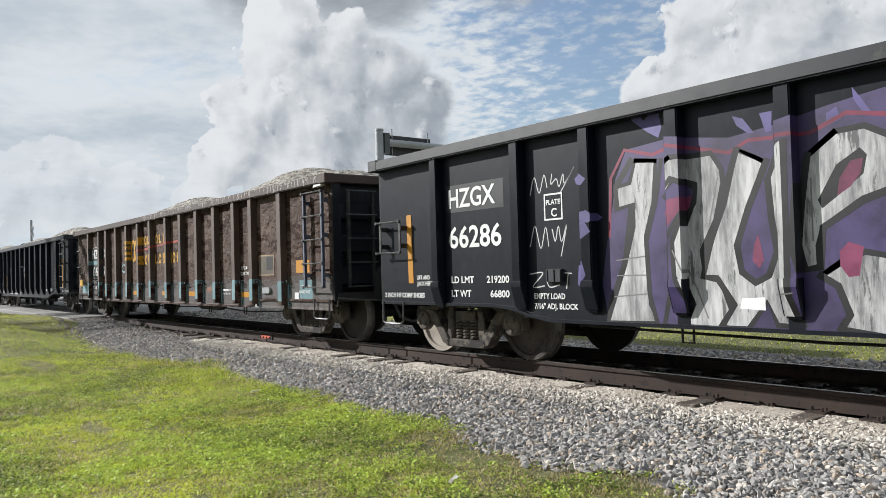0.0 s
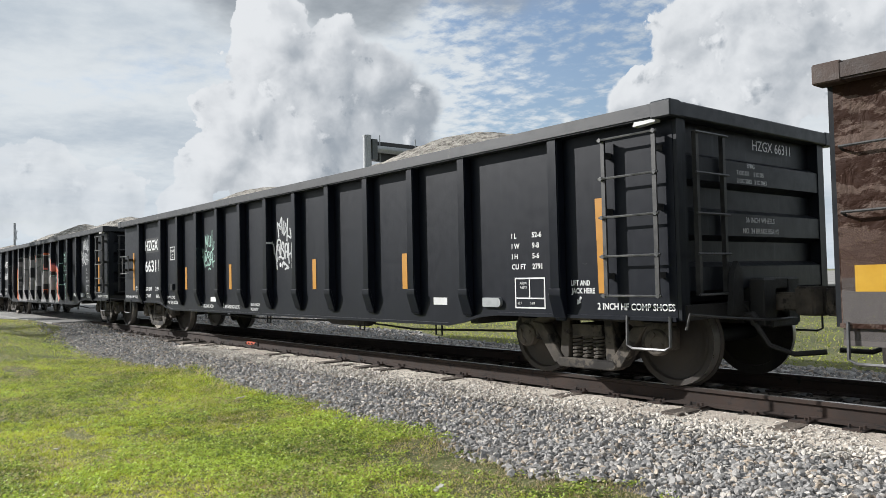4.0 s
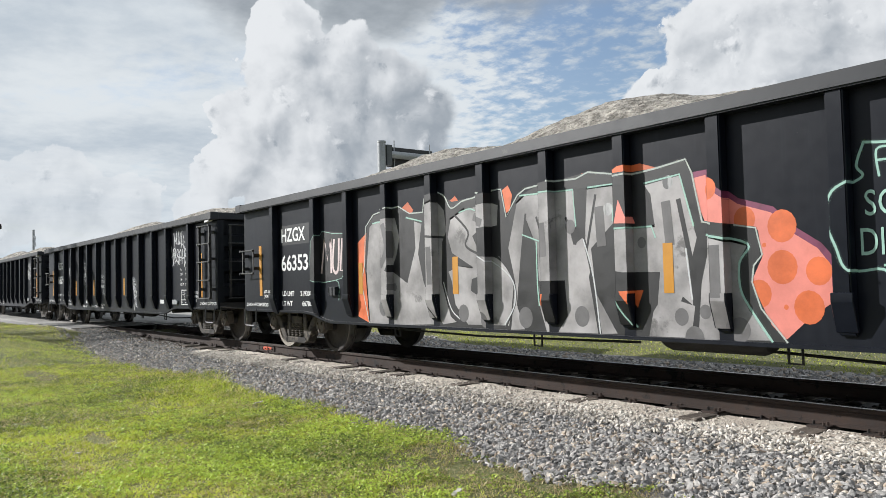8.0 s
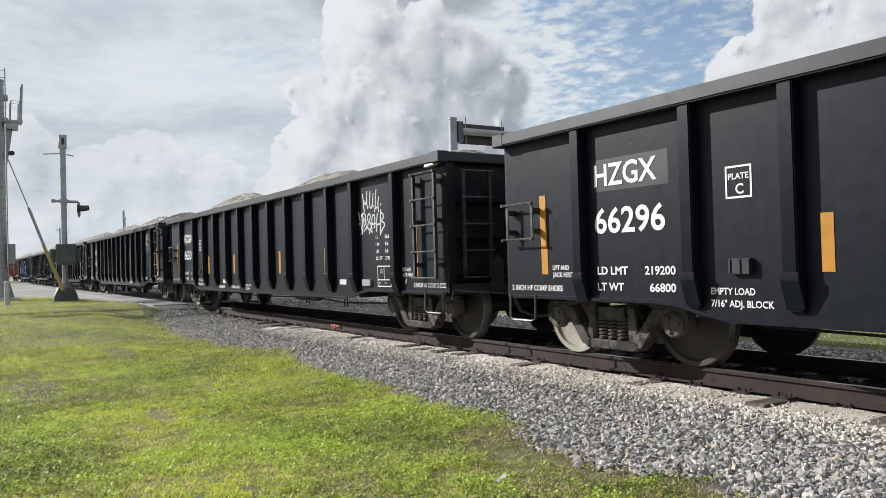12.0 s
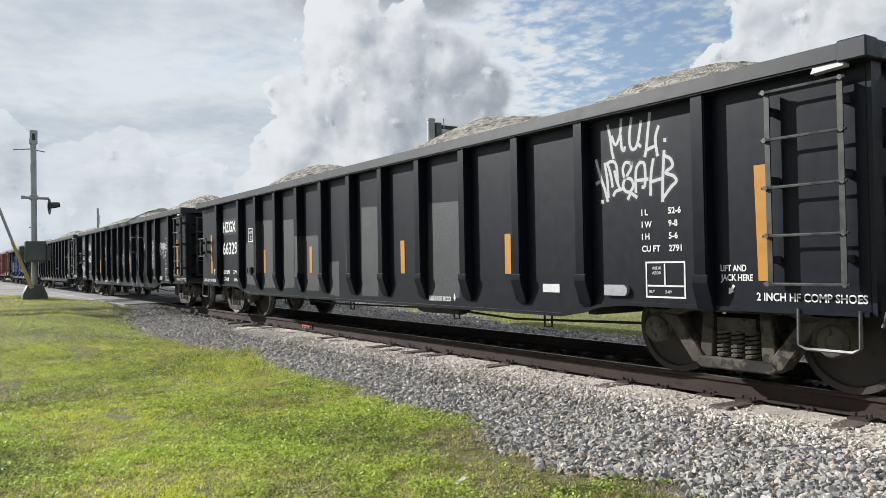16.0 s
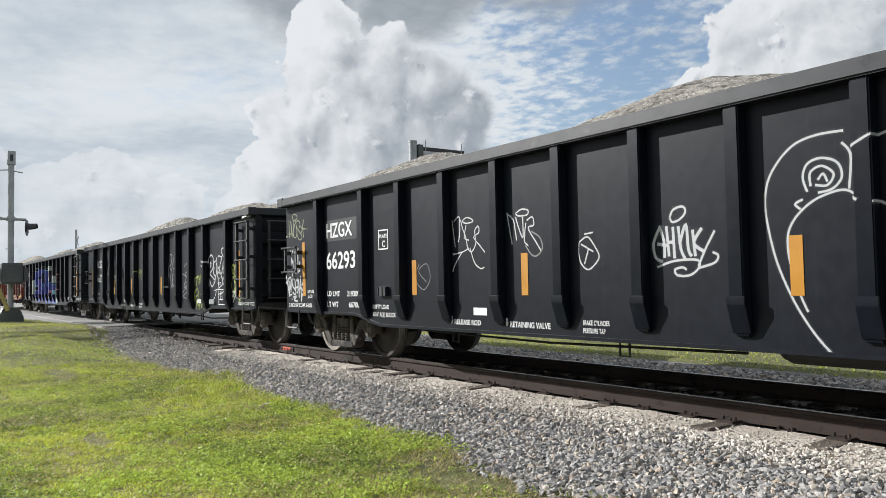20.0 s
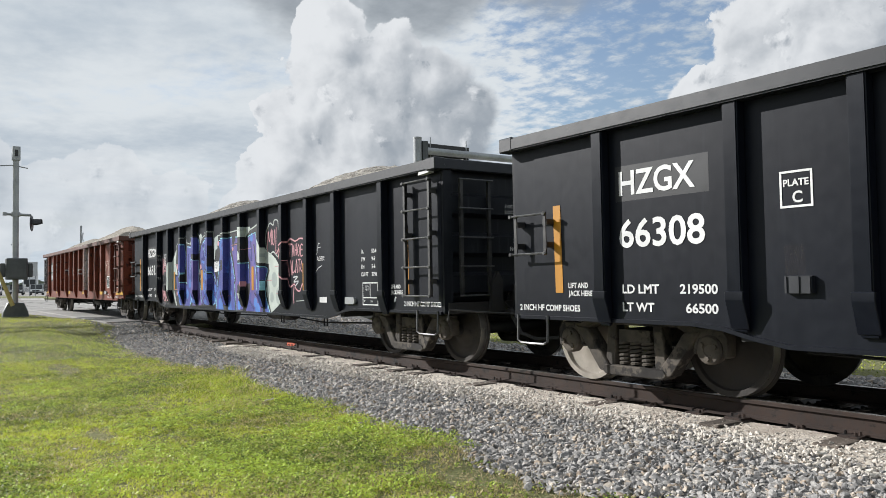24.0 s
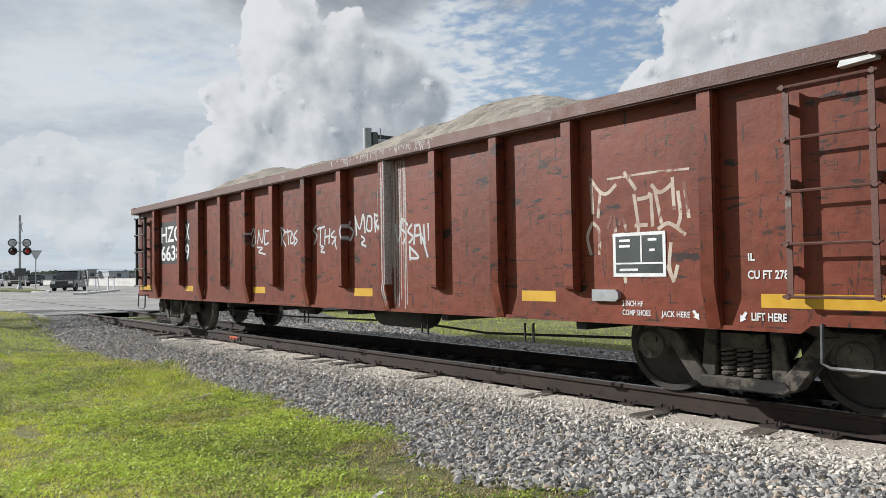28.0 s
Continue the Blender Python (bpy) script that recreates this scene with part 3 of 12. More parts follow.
def stone_base(cuts=1):
    bm = bmesh.new()
    bmesh.ops.create_icosphere(bm, subdivisions=cuts, radius=1.0)
    v = np.array([p.co[:] for p in bm.verts])
    f = np.array([[p.index for p in q.verts] for q in bm.faces])
    bm.free()
    return v, f


def turns(rng, n):
    q = rng.normal(size=(n, 4)) * (1.0, 0.36, 0.36, 1.0)
    q /= np.linalg.norm(q, axis=1)[:, None]
    w, x, y, z = q.T
    return np.stack([1 - 2 * (y * y + z * z), 2 * (x * y - z * w), 2 * (x * z + y * w), 2 * (x * y + z * w), 1 - 2 * (x * x + z * z), 2 * (y * z - x * w),
                     2 * (x * z - y * w), 2 * (y * z + x * w), 1 - 2 * (x * x + y * y)], 1).reshape(n, 3, 3)


def facet(shape, rng):
    """Break stones along random flat planes."""
    n = len(shape)
    for _ in range(7):
        a = rng.normal(size=(n, 3))
        a /= np.linalg.norm(a, axis=1)[:, None]
        over = np.maximum(0.0, np.einsum("nki,ni->nk", shape, a) - rng.uniform(0.38, 0.70, n)[:, None])
        shape = shape - over[:, :, None] * a[:, None]
    return shape * 1.34


def scatter(name, where, sizes, rng, material, squash=0.62, cuts=1):
    """Loose angular stones as one mesh."""
    v, f = stone_base(cuts)
    n = len(where)
    k = len(v)
    shape = facet(v[None] * (1 + rng.uniform(-0.12, 0.25, (n, k, 1))), rng)
    shape = shape * np.stack([rng.uniform(0.8, 1.5, n), rng.uniform(0.6, 1.0, n), rng.uniform(0.42, 0.72, n) * squash / 0.62], 1)[:, None]
    shape = np.einsum("nij,nkj->nki", turns(rng, n), shape) * sizes[:, None, None]
    co = (shape + where[:, None]).reshape(-1, 3)
    faces = (f[None] + (np.arange(n) * k)[:, None, None]).reshape(-1, 3)
    me = bpy.data.meshes.new(name)
    me.vertices.add(len(co))
    me.vertices.foreach_set("co", co.ravel())
    me.loops.add(faces.size)
    me.loops.foreach_set("vertex_index", faces.ravel())
    me.polygons.add(len(faces))
    me.polygons.foreach_set("loop_start", np.arange(0, faces.size, 3))
    me.polygons.foreach_set("use_smooth", np.zeros(len(faces), bool))
    me.update()
    me.materials.append(material)
    return new(name, me)


def build_stones():
    rng = np.random.default_rng(5)
    # the shoulder that the camera passes nearest, stone by stone
    spots, sizes = [], []
    for x0, x1, per, size in ((1.5, 7.0, 260, 0.030), (-1.9, 1.5, 420, 0.030), (-6.2, -1.9, 1550, 0.0225), (-12.0, -6.2, 1250, 0.0235), (-19.0, -12.0, 900, 0.0250), (-26.0, -19.0, 420, 0.030)):
        n = int((x1 - x0) * 2.8 * per)
        xs = rng.uniform(x0, x1, n)
        ys = rng.uniform(-3.0, -0.2, n)
        for x, y in zip(xs, ys):
            e = lawn_edge(x)
            if y < e - 0.25 * rng.random() ** 2 - (0.4 if rng.random() < 0.002 else 0):
                continue
            if y > -0.74 + 0.3 * noise.noise((x * 0.8, 2.2, 0)) + 0.5 * smooth_step(-14.0, -17.0, x) and rng.random() < 0.42:
                continue
            s = size * (0.48 + 0.85 * rng.random() ** 1.5)
            spots.append((x, y, max(bed_at(x, y), ground_z(x, y) if y < e else -9) + s * 0.35))
            sizes.append(s)
    spots, sizes = np.array(spots), np.array(sizes)
    near = (spots[:, 0] > -3.9) & (spots[:, 0] < -2.6) & (spots[:, 1] < -2.1)
    pick = np.where(near)[0][:280]
    keep = np.ones(len(spots), bool)
    keep[pick] = False
    front = (spots[:, 0] > -4.7) & (spots[:, 0] < -1.9)
    tagged(scatter("ballast_stones", spots[keep & ~front], sizes[keep & ~front], rng, STONE), "loose grey and tan crushed ballast stones", "ballast", kind="stuff")
    tagged(scatter("ballast_stones", spots[keep & front], sizes[keep & front], rng, STONE, 0.72, 2), "loose blocky grey and tan ballast stones beside the lawn", "ballast", kind="stuff")
    holder = new("ballast_shoulder", quick("ballast_shoulder", [(-3.9, -2.9, -0.47), (-2.6, -2.9, -0.47), (-2.6, -2.1, -0.45), (-3.9, -2.1, -0.45)], [(0, 1, 2, 3)], BED))
    tagged(holder, "shoulder of loose angular grey ballast stones beside the lawn", "ballast", kind="structure")
    v, f = stone_base(2)
    kinds = []
    for i in range(8):
        s = facet(v[None] * (1 + rng.uniform(-0.12, 0.25, (1, len(v), 1))), rng)[0] * (rng.uniform(0.8, 1.3), rng.uniform(0.6, 1.0), rng.uniform(0.45, 0.8))
        kinds.append(quick("stone", s.tolist(), f.tolist(), STONE_SINGLE))
    for i in pick:
        e = Euler(rng.uniform(0, 6.28, 3).tolist())
        piece("stone", kinds[int(rng.integers(8))], holder, Matrix.LocRotScale(Vector(spots[i]), e, Vector((sizes[i],) * 3)))
    # small chips on the fines, and the far shoulder behind the track
    n = 12000
    xs, ys = rng.uniform(-16, 1, n), rng.uniform(-1.1, -0.15, n)
    w = np.array([(x, y, bed_at(x, y) + 0.036) for x, y in zip(xs, ys)])
    tagged(scatter("limestone_chips", w, 0.008 + 0.016 * rng.random(n) ** 2, rng, CHIPS), "small pale limestone chips along the rail", "gravel", kind="stuff")
    n = 15000
    xs, ys = rng.uniform(-26, 0, n), rng.uniform(2.2, 6.6, n)
    w = np.array([(x, y, bed_at(x, y) + 0.02) for x, y in zip(xs, ys) if y < far_edge(x) + 0.1])
    n = len(w)
    tagged(scatter("far_ballast_stones", w, rng.uniform(0.03, 0.06, n), rng, STONE), "dark grey ballast stones behind the track", "ballast", kind="stuff")
    # stones between the rails, the train's shade painted into their dark colour
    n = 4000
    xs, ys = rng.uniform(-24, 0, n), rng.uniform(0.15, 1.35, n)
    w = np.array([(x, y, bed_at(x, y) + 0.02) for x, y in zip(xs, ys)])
    tagged(scatter("crib_stones", w, rng.uniform(0.025, 0.05, n), rng, SHADED_BALLAST), "ballast stones between the rails, coloured dark as the train's shade", "ballast", kind="stuff")


def blades(name, xy, heights, width, rng, label, material=None):
    """Grass: bent two-piece blades as one mesh."""
    n = len(xy)
    a = rng.uniform(0, 6.283, n)
    lean = rng.uniform(0.4, 1.8, n) * heights
    la = rng.uniform(0, 6.283, n)
    z = np.array([ground_z(x, y) for x, y in xy]) - 0.006
    w = width * rng.uniform(0.6, 1.4, n)
    base = np.column_stack([xy, z])
    side = np.column_stack([np.cos(a), np.sin(a), np.zeros(n)]) * w[:, None]
    bend = np.column_stack([np.cos(la), np.sin(la), np.zeros(n)])
    mid = base + bend * (lean * 0.3)[:, None] + np.column_stack([np.zeros((n, 2)), heights * 0.6])
    tip = base + bend * lean[:, None] + np.column_stack([np.zeros((n, 2)), heights])
    co = np.stack([base - side, base + side, mid + side * 0.7, mid - side * 0.7, tip], 1).reshape(-1, 3)
    o = (np.arange(n) * 5)[:, None]
    tri = np.concatenate([o + [0, 1, 2], o + [0, 2, 3], o + [3, 2, 4]], 1).reshape(-1, 3)
    me = bpy.data.meshes.new(name)
    me.vertices.add(len(co))
    me.vertices.foreach_set("co", co.ravel())
    me.loops.add(tri.size)
    me.loops.foreach_set("vertex_index", tri.ravel())
    me.polygons.add(len(tri))
    me.polygons.foreach_set("loop_start", np.arange(0, tri.size, 3))
    me.update()
    me.materials.append(material or BLADE)
    return tagged(new(name, me), label, "grass", kind="stuff")


def leaflets(name, xy, sizes, rng, label):
    """Low broad leaves, folded along the midrib and tilted every way, as one mesh."""
    n = len(xy)
    a, tilt, roll = rng.uniform(0, 6.283, n), rng.normal(0.15, 0.38, n), rng.normal(0, 0.45, n)
    z = np.array([ground_z(x, y) for x, y in xy]) + rng.uniform(0.004, 0.034, n)
    base = np.column_stack([xy, z])
    along = np.column_stack([np.cos(a) * np.cos(tilt), np.sin(a) * np.cos(tilt), np.sin(tilt)]) * sizes[:, None]
    side = np.column_stack([-np.sin(a) * np.cos(roll), np.cos(a) * np.cos(roll), np.sin(roll)]) * (sizes * rng.uniform(0.3, 0.5, n))[:, None]
    fold = np.column_stack([np.zeros((n, 2)), sizes * 0.16])
    co = np.stack([base, base + along * 0.5 + side + fold, base + along, base + along * 0.5 - side + fold], 1).reshape(-1, 3)
    o = (np.arange(n) * 4)[:, None]
    tri = np.concatenate([o + [0, 2, 1], o + [0, 3, 2]], 1).reshape(-1, 3)
    me = bpy.data.meshes.new(name)
    me.vertices.add(len(co))
    me.vertices.foreach_set("co", co.ravel())
    me.loops.add(tri.size)
    me.loops.foreach_set("vertex_index", tri.ravel())
    me.polygons.add(len(tri))
    me.polygons.foreach_set("loop_start", np.arange(0, tri.size, 3))
    me.update()
    me.materials.append(CLOVER)
    return tagged(new(name, me), label, "grass", kind="stuff")


def bareness(x, y):
    """How thin and dry the lawn is: along its stony edge, in two sandy scrapes and in random spots."""
    edge = lawn_edge(x) - y
    v = 0.55 * smooth_step(1.0, 0.1, edge) * smooth_step(-8.0, -5.0, x) + 0.35 * smooth_step(0.4, 0.0, edge)
    v += 0.42 * smooth_step(-6.4, -4.6, x) * smooth_step(2.2, 0.8, edge)
    for cx, cy, rx, ry in ((-11.2, -5.75, 1.7, 0.42), (-8.3, -4.75, 0.5, 0.12), (-14.6, -4.1, 1.0, 0.25), (-9.2, -2.75, 0.45, 0.16)):
        d = math.hypot((x - cx) / rx, (y - cy) / ry) + 0.5 * noise.noise((x * 2.3, y * 2.3, 17))
        v += 0.9 * smooth_step(1.1, 0.55, d)
    return v + 0.45 * max(0.0, noise.noise((x * 0.8, y * 0.8, 23)) + 0.5 * noise.noise((x * 2.6, y * 2.6, 29)) - 0.1)


def build_grass():
    rng = np.random.default_rng(11)
    green, green_h, straw, straw_h, weeds = [], [], [], [], []
    for x0, x1, y0, y1, n, h in ((-10, 7, -11.0, -6.6, 22000, 0.045), (-2.2, 7, -6.6, -1.7, 40000, 0.045), (-9.5, -2.2, -6.6, -1.6, 205000, 0.034),
                                 (-16, -9.5, -7.0, -1.4, 95000, 0.042), (-46, -16, -8.0, -0.9, 80000, 0.058)):
        xs, ys, r = rng.uniform(x0, x1, n), rng.uniform(y0, y1, n), rng.random(n)
        for x, y, q in zip(xs, ys, r):
            # the strip under the camera's feet is never as thick as the lawn ahead
            if x0 == -9.5 and -0.81 * x + 0.59 * (y + 6.33) < 4.6 and q < 0.5:
                continue
            fringe = lawn_edge(x) - y
            if fringe < -0.34 + 0.55 * q or (x < -24 and not on_lawn(x, y)):
                continue
            tuft = noise.noise((x * 5.5, y * 5.5, 4)) + 0.6 * noise.noise((x * 14.0, y * 14.0, 6))
            bare = bareness(x, y)
            q2 = (q * 7.31) % 1.0
            if tuft < -0.75 + 0.55 * q2 or bare > 0.35 + 1.3 * q2:
                continue
            tall = h * (0.4 + 0.65 * q) * (0.85 + 1.1 * max(0, tuft)) * (1.8 if fringe < 0.22 and q > 0.55 else 1.0)
            lush = smooth_step(-14.5, -12.5, x) * smooth_step(-8.6, -10.4, x) * smooth_step(1.6, 0.5, fringe)
            if (q * 13.7) % 1.0 < 0.17 + 0.75 * bare - 0.3 * lush:
                straw.append((x, y))
                straw_h.append(tall * 0.8)
            else:
                green.append((x, y))
                green_h.append(tall * (1 + 0.9 * lush))
    blades("lawn_grass", np.array(green), np.array(green_h), 0.0045, rng, "short mown green grass in uneven tufts")
    blades("dry_grass", np.array(straw), np.array(straw_h), 0.0036, rng, "dry straw-coloured blades among the lawn", STRAW)
    # low broad-leaved weeds among the grass
    for x0, x1, n in ((-8.5, -2.2, 150000), (-13.0, -8.5, 50000), (-22.0, -13.0, 26000)):
        xs, ys, r = rng.uniform(x0, x1, n), rng.uniform(-6.6, -1.7, n), rng.random(n)
        for x, y, q in zip(xs, ys, r):
            if y > lawn_edge(x) + 0.04 or -0.81 * x + 0.59 * (y + 6.33) < 4.6:
                continue
            if noise.noise((x * 0.7, y * 0.7, 31)) + 0.8 * noise.noise((x * 3.2, y * 3.2, 12)) + 0.5 * noise.noise((x * 9.0, y * 9.0, 19)) < -0.45 + 0.55 * q + 0.5 * bareness(x, y):
                continue
            weeds.append((x, y))
    leaflets("lawn_weeds", np.array(weeds), rng.uniform(0.012, 0.030, len(weeds)), rng, "low broad-leaved green weeds in the lawn")
    n = 40000
    xs = rng.uniform(-34, 4, n)
    ys = np.array([far_edge(x) for x in xs]) + 0.1 + rng.random(n) ** 1.6 * 16
    blades("far_grass", np.column_stack([xs, ys]), rng.uniform(0.02, 0.05, n), 0.010, rng, "short green grass beyond the track")


def build_litter():
    """Scraps of bleached paper and wood lying in the grass."""
    pale = shader("bleached_scrap", (0.36, 0.34, 0.29), (0.56, 0.53, 0.47), 0.8, 0.0, 30, 4.0, 0.2, 60)
    for k, (x, y) in enumerate(((-7.60, -5.10), (-9.17, -2.63), (-4.22, -3.41))):
        l, w = 0.045 + 0.015 * (k % 2), 0.010 + 0.004 * (k % 3)
        bm = bmesh.new()
        prism(bm, [(-l, 0.0), (-0.3 * l, 0.012), (0.4 * l, 0.010), (l, 0.022), (l, 0.030), (0.4 * l, 0.019), (-0.3 * l, 0.021), (-l, 0.008)], -w, w)
        scrap = new("litter_scrap", to_mesh("litter_scrap", bm, pale))
        scrap.matrix_basis = pose(x, y, ground_z(x, y) + 0.012, 4, -3, 40 + 33 * k)
        tagged(scrap, "bleached scrap of curled litter in the grass", "litter", "scraps on the lawn")


def on_lawn(x, y):
    return x > road_edge(y) + 0.15


def road_edge(y):
    """The road's edge towards the camera."""
    corners = [(60.0, -26.0), (-0.9, -26.0), (-1.6, -28.5), (-2.4, -37.0), (-6.0, -46.0), (-12.0, -60.0), (-60.0, -140.0)]
    for (ya, xa), (yb, xb) in zip(corners, corners[1:]):
        if y >= yb:
            return xa + (xb - xa) * (ya - min(y, ya)) / (ya - yb)
    return -140.0


# ---- track ----
def build_track():
    rail_profile = [(-0.07, -0.172), (0.07, -0.172), (0.07, -0.160), (0.012, -0.142), (0.010, -0.048), (0.036, -0.036), (0.036, -0.008), (0.028, -0.001),
                    (-0.028, -0.001), (-0.036, -0.008), (-0.036, -0.036), (-0.010, -0.048), (-0.012, -0.142), (-0.07, -0.160)]
    track = tagged(new("track"), "railway track with rusty rails on old timber ties", "railway track", kind="structure")
    for y in (0.0, 1.5):
        bm = bmesh.new()
        prism(bm, [(a + y, b) for a, b in rail_profile], -120, 30, "x")
        rail = part("rail", bm, RAIL, track, "rust-brown steel rail")
        bm = bmesh.new()
        box(bm, -120, 30, y - 0.024, y + 0.024, -0.002, 0.001)
        part("rail_head", bm, RAIL_TOP, rail, "burnished running surface")
    bm = bmesh.new()
    box(bm, -0.11, 0.11, -1.28, 1.28, -0.17, 0.0)
    bmesh.ops.bevel(bm, geom=bm.edges[:], offset=0.012, segments=1, affect="EDGES")
    tie_mesh = to_mesh("tie", bm, TIE)
    bm = bmesh.new()
    box(bm, -0.09, 0.09, -0.17, 0.15, 0.0, 0.018)
    for x, y in ((-0.06, -0.09), (0.06, -0.085), (-0.05, 0.09), (0.05, -0.14)):
        tube(bm, [(x, y, 0.015), (x, y, 0.05)], 0.012, 5)
    plate_mesh = to_mesh("tie_plate", bm, RAIL)
    rng = random.Random(3)
    x = -25.3
    while x < 4.0:
        tie = piece("tie", tie_mesh, track, pose(x, 0.75 + rng.uniform(-0.04, 0.05), -0.186 + rng.uniform(-0.006, 0.005), rng.uniform(-1, 1), 0, rng.uniform(-1.8, 1.8)))
        for y in (-0.75, 0.75):
            piece("tie_plate", plate_mesh, tie, pose(0, y, 0.001, 0, 0, 0 if y < 0 else 180))
        x += 0.5 + rng.uniform(-0.03, 0.03)
    # red survey paint on the web of the near rail at a joint bar
    bm = bmesh.new()
    prism(bm, [(-0.30, -0.145), (0.30, -0.145), (0.30, -0.055), (-0.30, -0.055)], -0.032, -0.008)
    for k in range(4):
        tube(bm, [(-0.22 + 0.147 * k, -0.03, -0.1), (-0.22 + 0.147 * k, -0.055, -0.1)], 0.014, 6)
    bar = part("joint_bar", bm, RAIL, track, "bolted joint bar")
    bar.location = (-14.4, 0, 0)
    bm = bmesh.new()
    prism(bm, [(-0.2, -0.12), (-0.05, -0.13), (0.16, -0.11), (0.22, -0.07), (0.05, -0.058), (-0.17, -0.062)], -0.036, -0.033)
    part("paint_mark", bm, shader("red_marking_paint", (0.35, 0.05, 0.02), (0.5, 0.09, 0.04), 0.7), bar, "faded red paint mark")


# ---- road and crossing ----
def build_road():
    z = ROAD_Z
    outline = [(-26.0, -0.9), (-28.5, -1.6), (-37.0, -2.4), (-46.0, -6.0), (-60.0, -12.0), (-140.0, -60.0), (-400, -100), (-400, 400), (-60, 400), (-26.0, 60), (-26.0, 2.6)]
    bm = bmesh.new()
    prism(bm, outline, z - 0.25, z, "z")
    road = part("road", bm, ASPHALT, None)
    for y0, y1 in ((-1.15, -0.045), (0.115, 1.385), (1.548, 2.65)):
        bm = bmesh.new()
        box(bm, -92.0, -26.0, y0, y1, z - 0.2, -0.003)
        panel = part("crossing_panel", bm, ASPHALT, None, "", 0.02)
        tagged(panel, "worn asphalt crossing panel level with the rails", "crossing panel", "panels of the crossing", "structure")
    return tagged(road, "wide sun-bleached asphalt road over the crossing", "road", kind="structure")


# ---- gondola cars ----
CAR_PITCH = 17.57
HALF = CAR_PITCH / 2
PANEL_Y, RIB_Y, CHORD_Y = -1.455, -1.571, -1.604
R_WHEEL = 0.457
RIBS_BLACK = [-6.70, -5.21, -4.18, -3.13, -2.08, -1.05, 0.0, 1.03, 2.07, 3.12, 4.17, 5.20, 6.67]
RIBS_BROWN = [-6.44, -5.26, -4.48, -3.50, -2.52, -1.54, -0.58, 0.58, 1.54, 2.52, 3.50, 4.48, 5.26, 6.44]
WHEEL_X = (-7.58, -5.80, 5.78, 7.57)


RED_SILL = 0.66


def sill_z(x):
    """Lower edge of the side plate: raised over the trucks."""
    a = abs(x)
    return 0.545 + 0.15 * smooth_step(4.75, 5.65, a)


def side_plate_mesh(mat, straight=False):
    bm = bmesh.new()
    top = 2.58
    xs = [-8.06, -5.7, -5.4, -5.1, -4.8, 4.8, 5.1, 5.4, 5.7, 8.06]
    edge = [(x, sill_z(x)) for x in xs]
    if straight:
        edge = [(-8.06, 0.72), (-7.44, 0.72), (-7.36, RED_SILL), (7.36, RED_SILL), (7.44, 0.72), (8.06, 0.72)]
    prism(bm, edge + [(8.06, top), (-8.06, top)], PANEL_Y, PANEL_Y + 0.02)
    low = edge + [(x, z + 0.035) for x, z in reversed(edge)]
    prism(bm, low, PANEL_Y - 0.03, PANEL_Y - 0.001)
    return to_mesh("side_plate", bm, mat, smooth=False)


def rib_mesh(mat, short=False, feet=True, w=0.07):
    """A pressed stake, with a foot that slopes in to the sill; x across, z up."""
    bm = bmesh.new()
    foot, end = (1.0, 0.66) if not short else (0.98, 0.94)
    if not feet:
        foot = end = 0.62
    prof = [(PANEL_Y - 0.002, 2.565), (RIB_Y, 2.565), (RIB_Y, foot), (PANEL_Y - 0.035, end), (PANEL_Y - 0.002, end)]
    if not feet:
        prof = [(PANEL_Y - 0.002, 2.565), (RIB_Y, 2.565), (RIB_Y, end), (PANEL_Y - 0.002, end)]
    prism(bm, prof, -w, w, "x")
    bmesh.ops.bevel(bm, geom=bm.edges[:], offset=0.012, segments=2, affect="EDGES")
    return to_mesh("stake", bm, mat)


def foot_mesh(mat, w=0.085):
    """The gusset at the bottom of a stake."""
    bm = bmesh.new()
    prism(bm, [(RIB_Y - 0.012, 1.0), (RIB_Y - 0.012, 0.93), (PANEL_Y - 0.05, 0.69), (PANEL_Y - 0.032, 0.69), (PANEL_Y - 0.032, 0.72), (RIB_Y + 0.02, 1.0)], -w, w, "x")
    bmesh.ops.bevel(bm, geom=bm.edges[:], offset=0.006, segments=1, affect="EDGES")
    return to_mesh("stake_foot", bm, mat)


def chord_mesh(mat):
    bm = bmesh.new()
    box(bm, -8.14, 8.14, CHORD_Y, -1.395, 2.56, 2.70)
    bmesh.ops.bevel(bm, geom=bm.edges[:], offset=0.015, segments=2, affect="EDGES")
    return to_mesh("top_chord", bm, mat)


def end_mesh(mat):
    """Corrugated end of the car at +x."""
    bm = bmesh.new()
    x0 = 8.0
    prof = [(x0 - 0.06, 0.72), (x0 - 0.02, 0.72)]
    for zc in (1.08, 1.60, 2.12):
        prof += [(x0 - 0.02, zc - 0.16), (x0 + 0.09, zc - 0.11), (x0 + 0.09, zc + 0.11), (x0 - 0.02, zc + 0.16)]
    prof += [(x0 - 0.02, 2.58), (x0 - 0.06, 2.58)]
    prism(bm, prof, -1.42, 1.42, "y")
    for s in (-1, 1):
        box(bm, x0 - 0.04, x0 + 0.10, min(s * 1.45, s * 1.31), max(s * 1.45, s * 1.31), 0.70, 2.57)
    return to_mesh("end_panel", bm, mat)


def end_chord_mesh(mat):
    bm = bmesh.new()
    box(bm, 7.99, 8.143, -1.598, 1.598, 2.562, 2.705)
    for s in (-1, 1):
        box(bm, 7.93, 8.15, min(s * 1.436, s * 1.608), max(s * 1.436, s * 1.608), 2.553, 2.712)
    bmesh.ops.bevel(bm, geom=bm.edges[:], offset=0.012, segments=1, affect="EDGES")
    return to_mesh("end_chord", bm, mat)


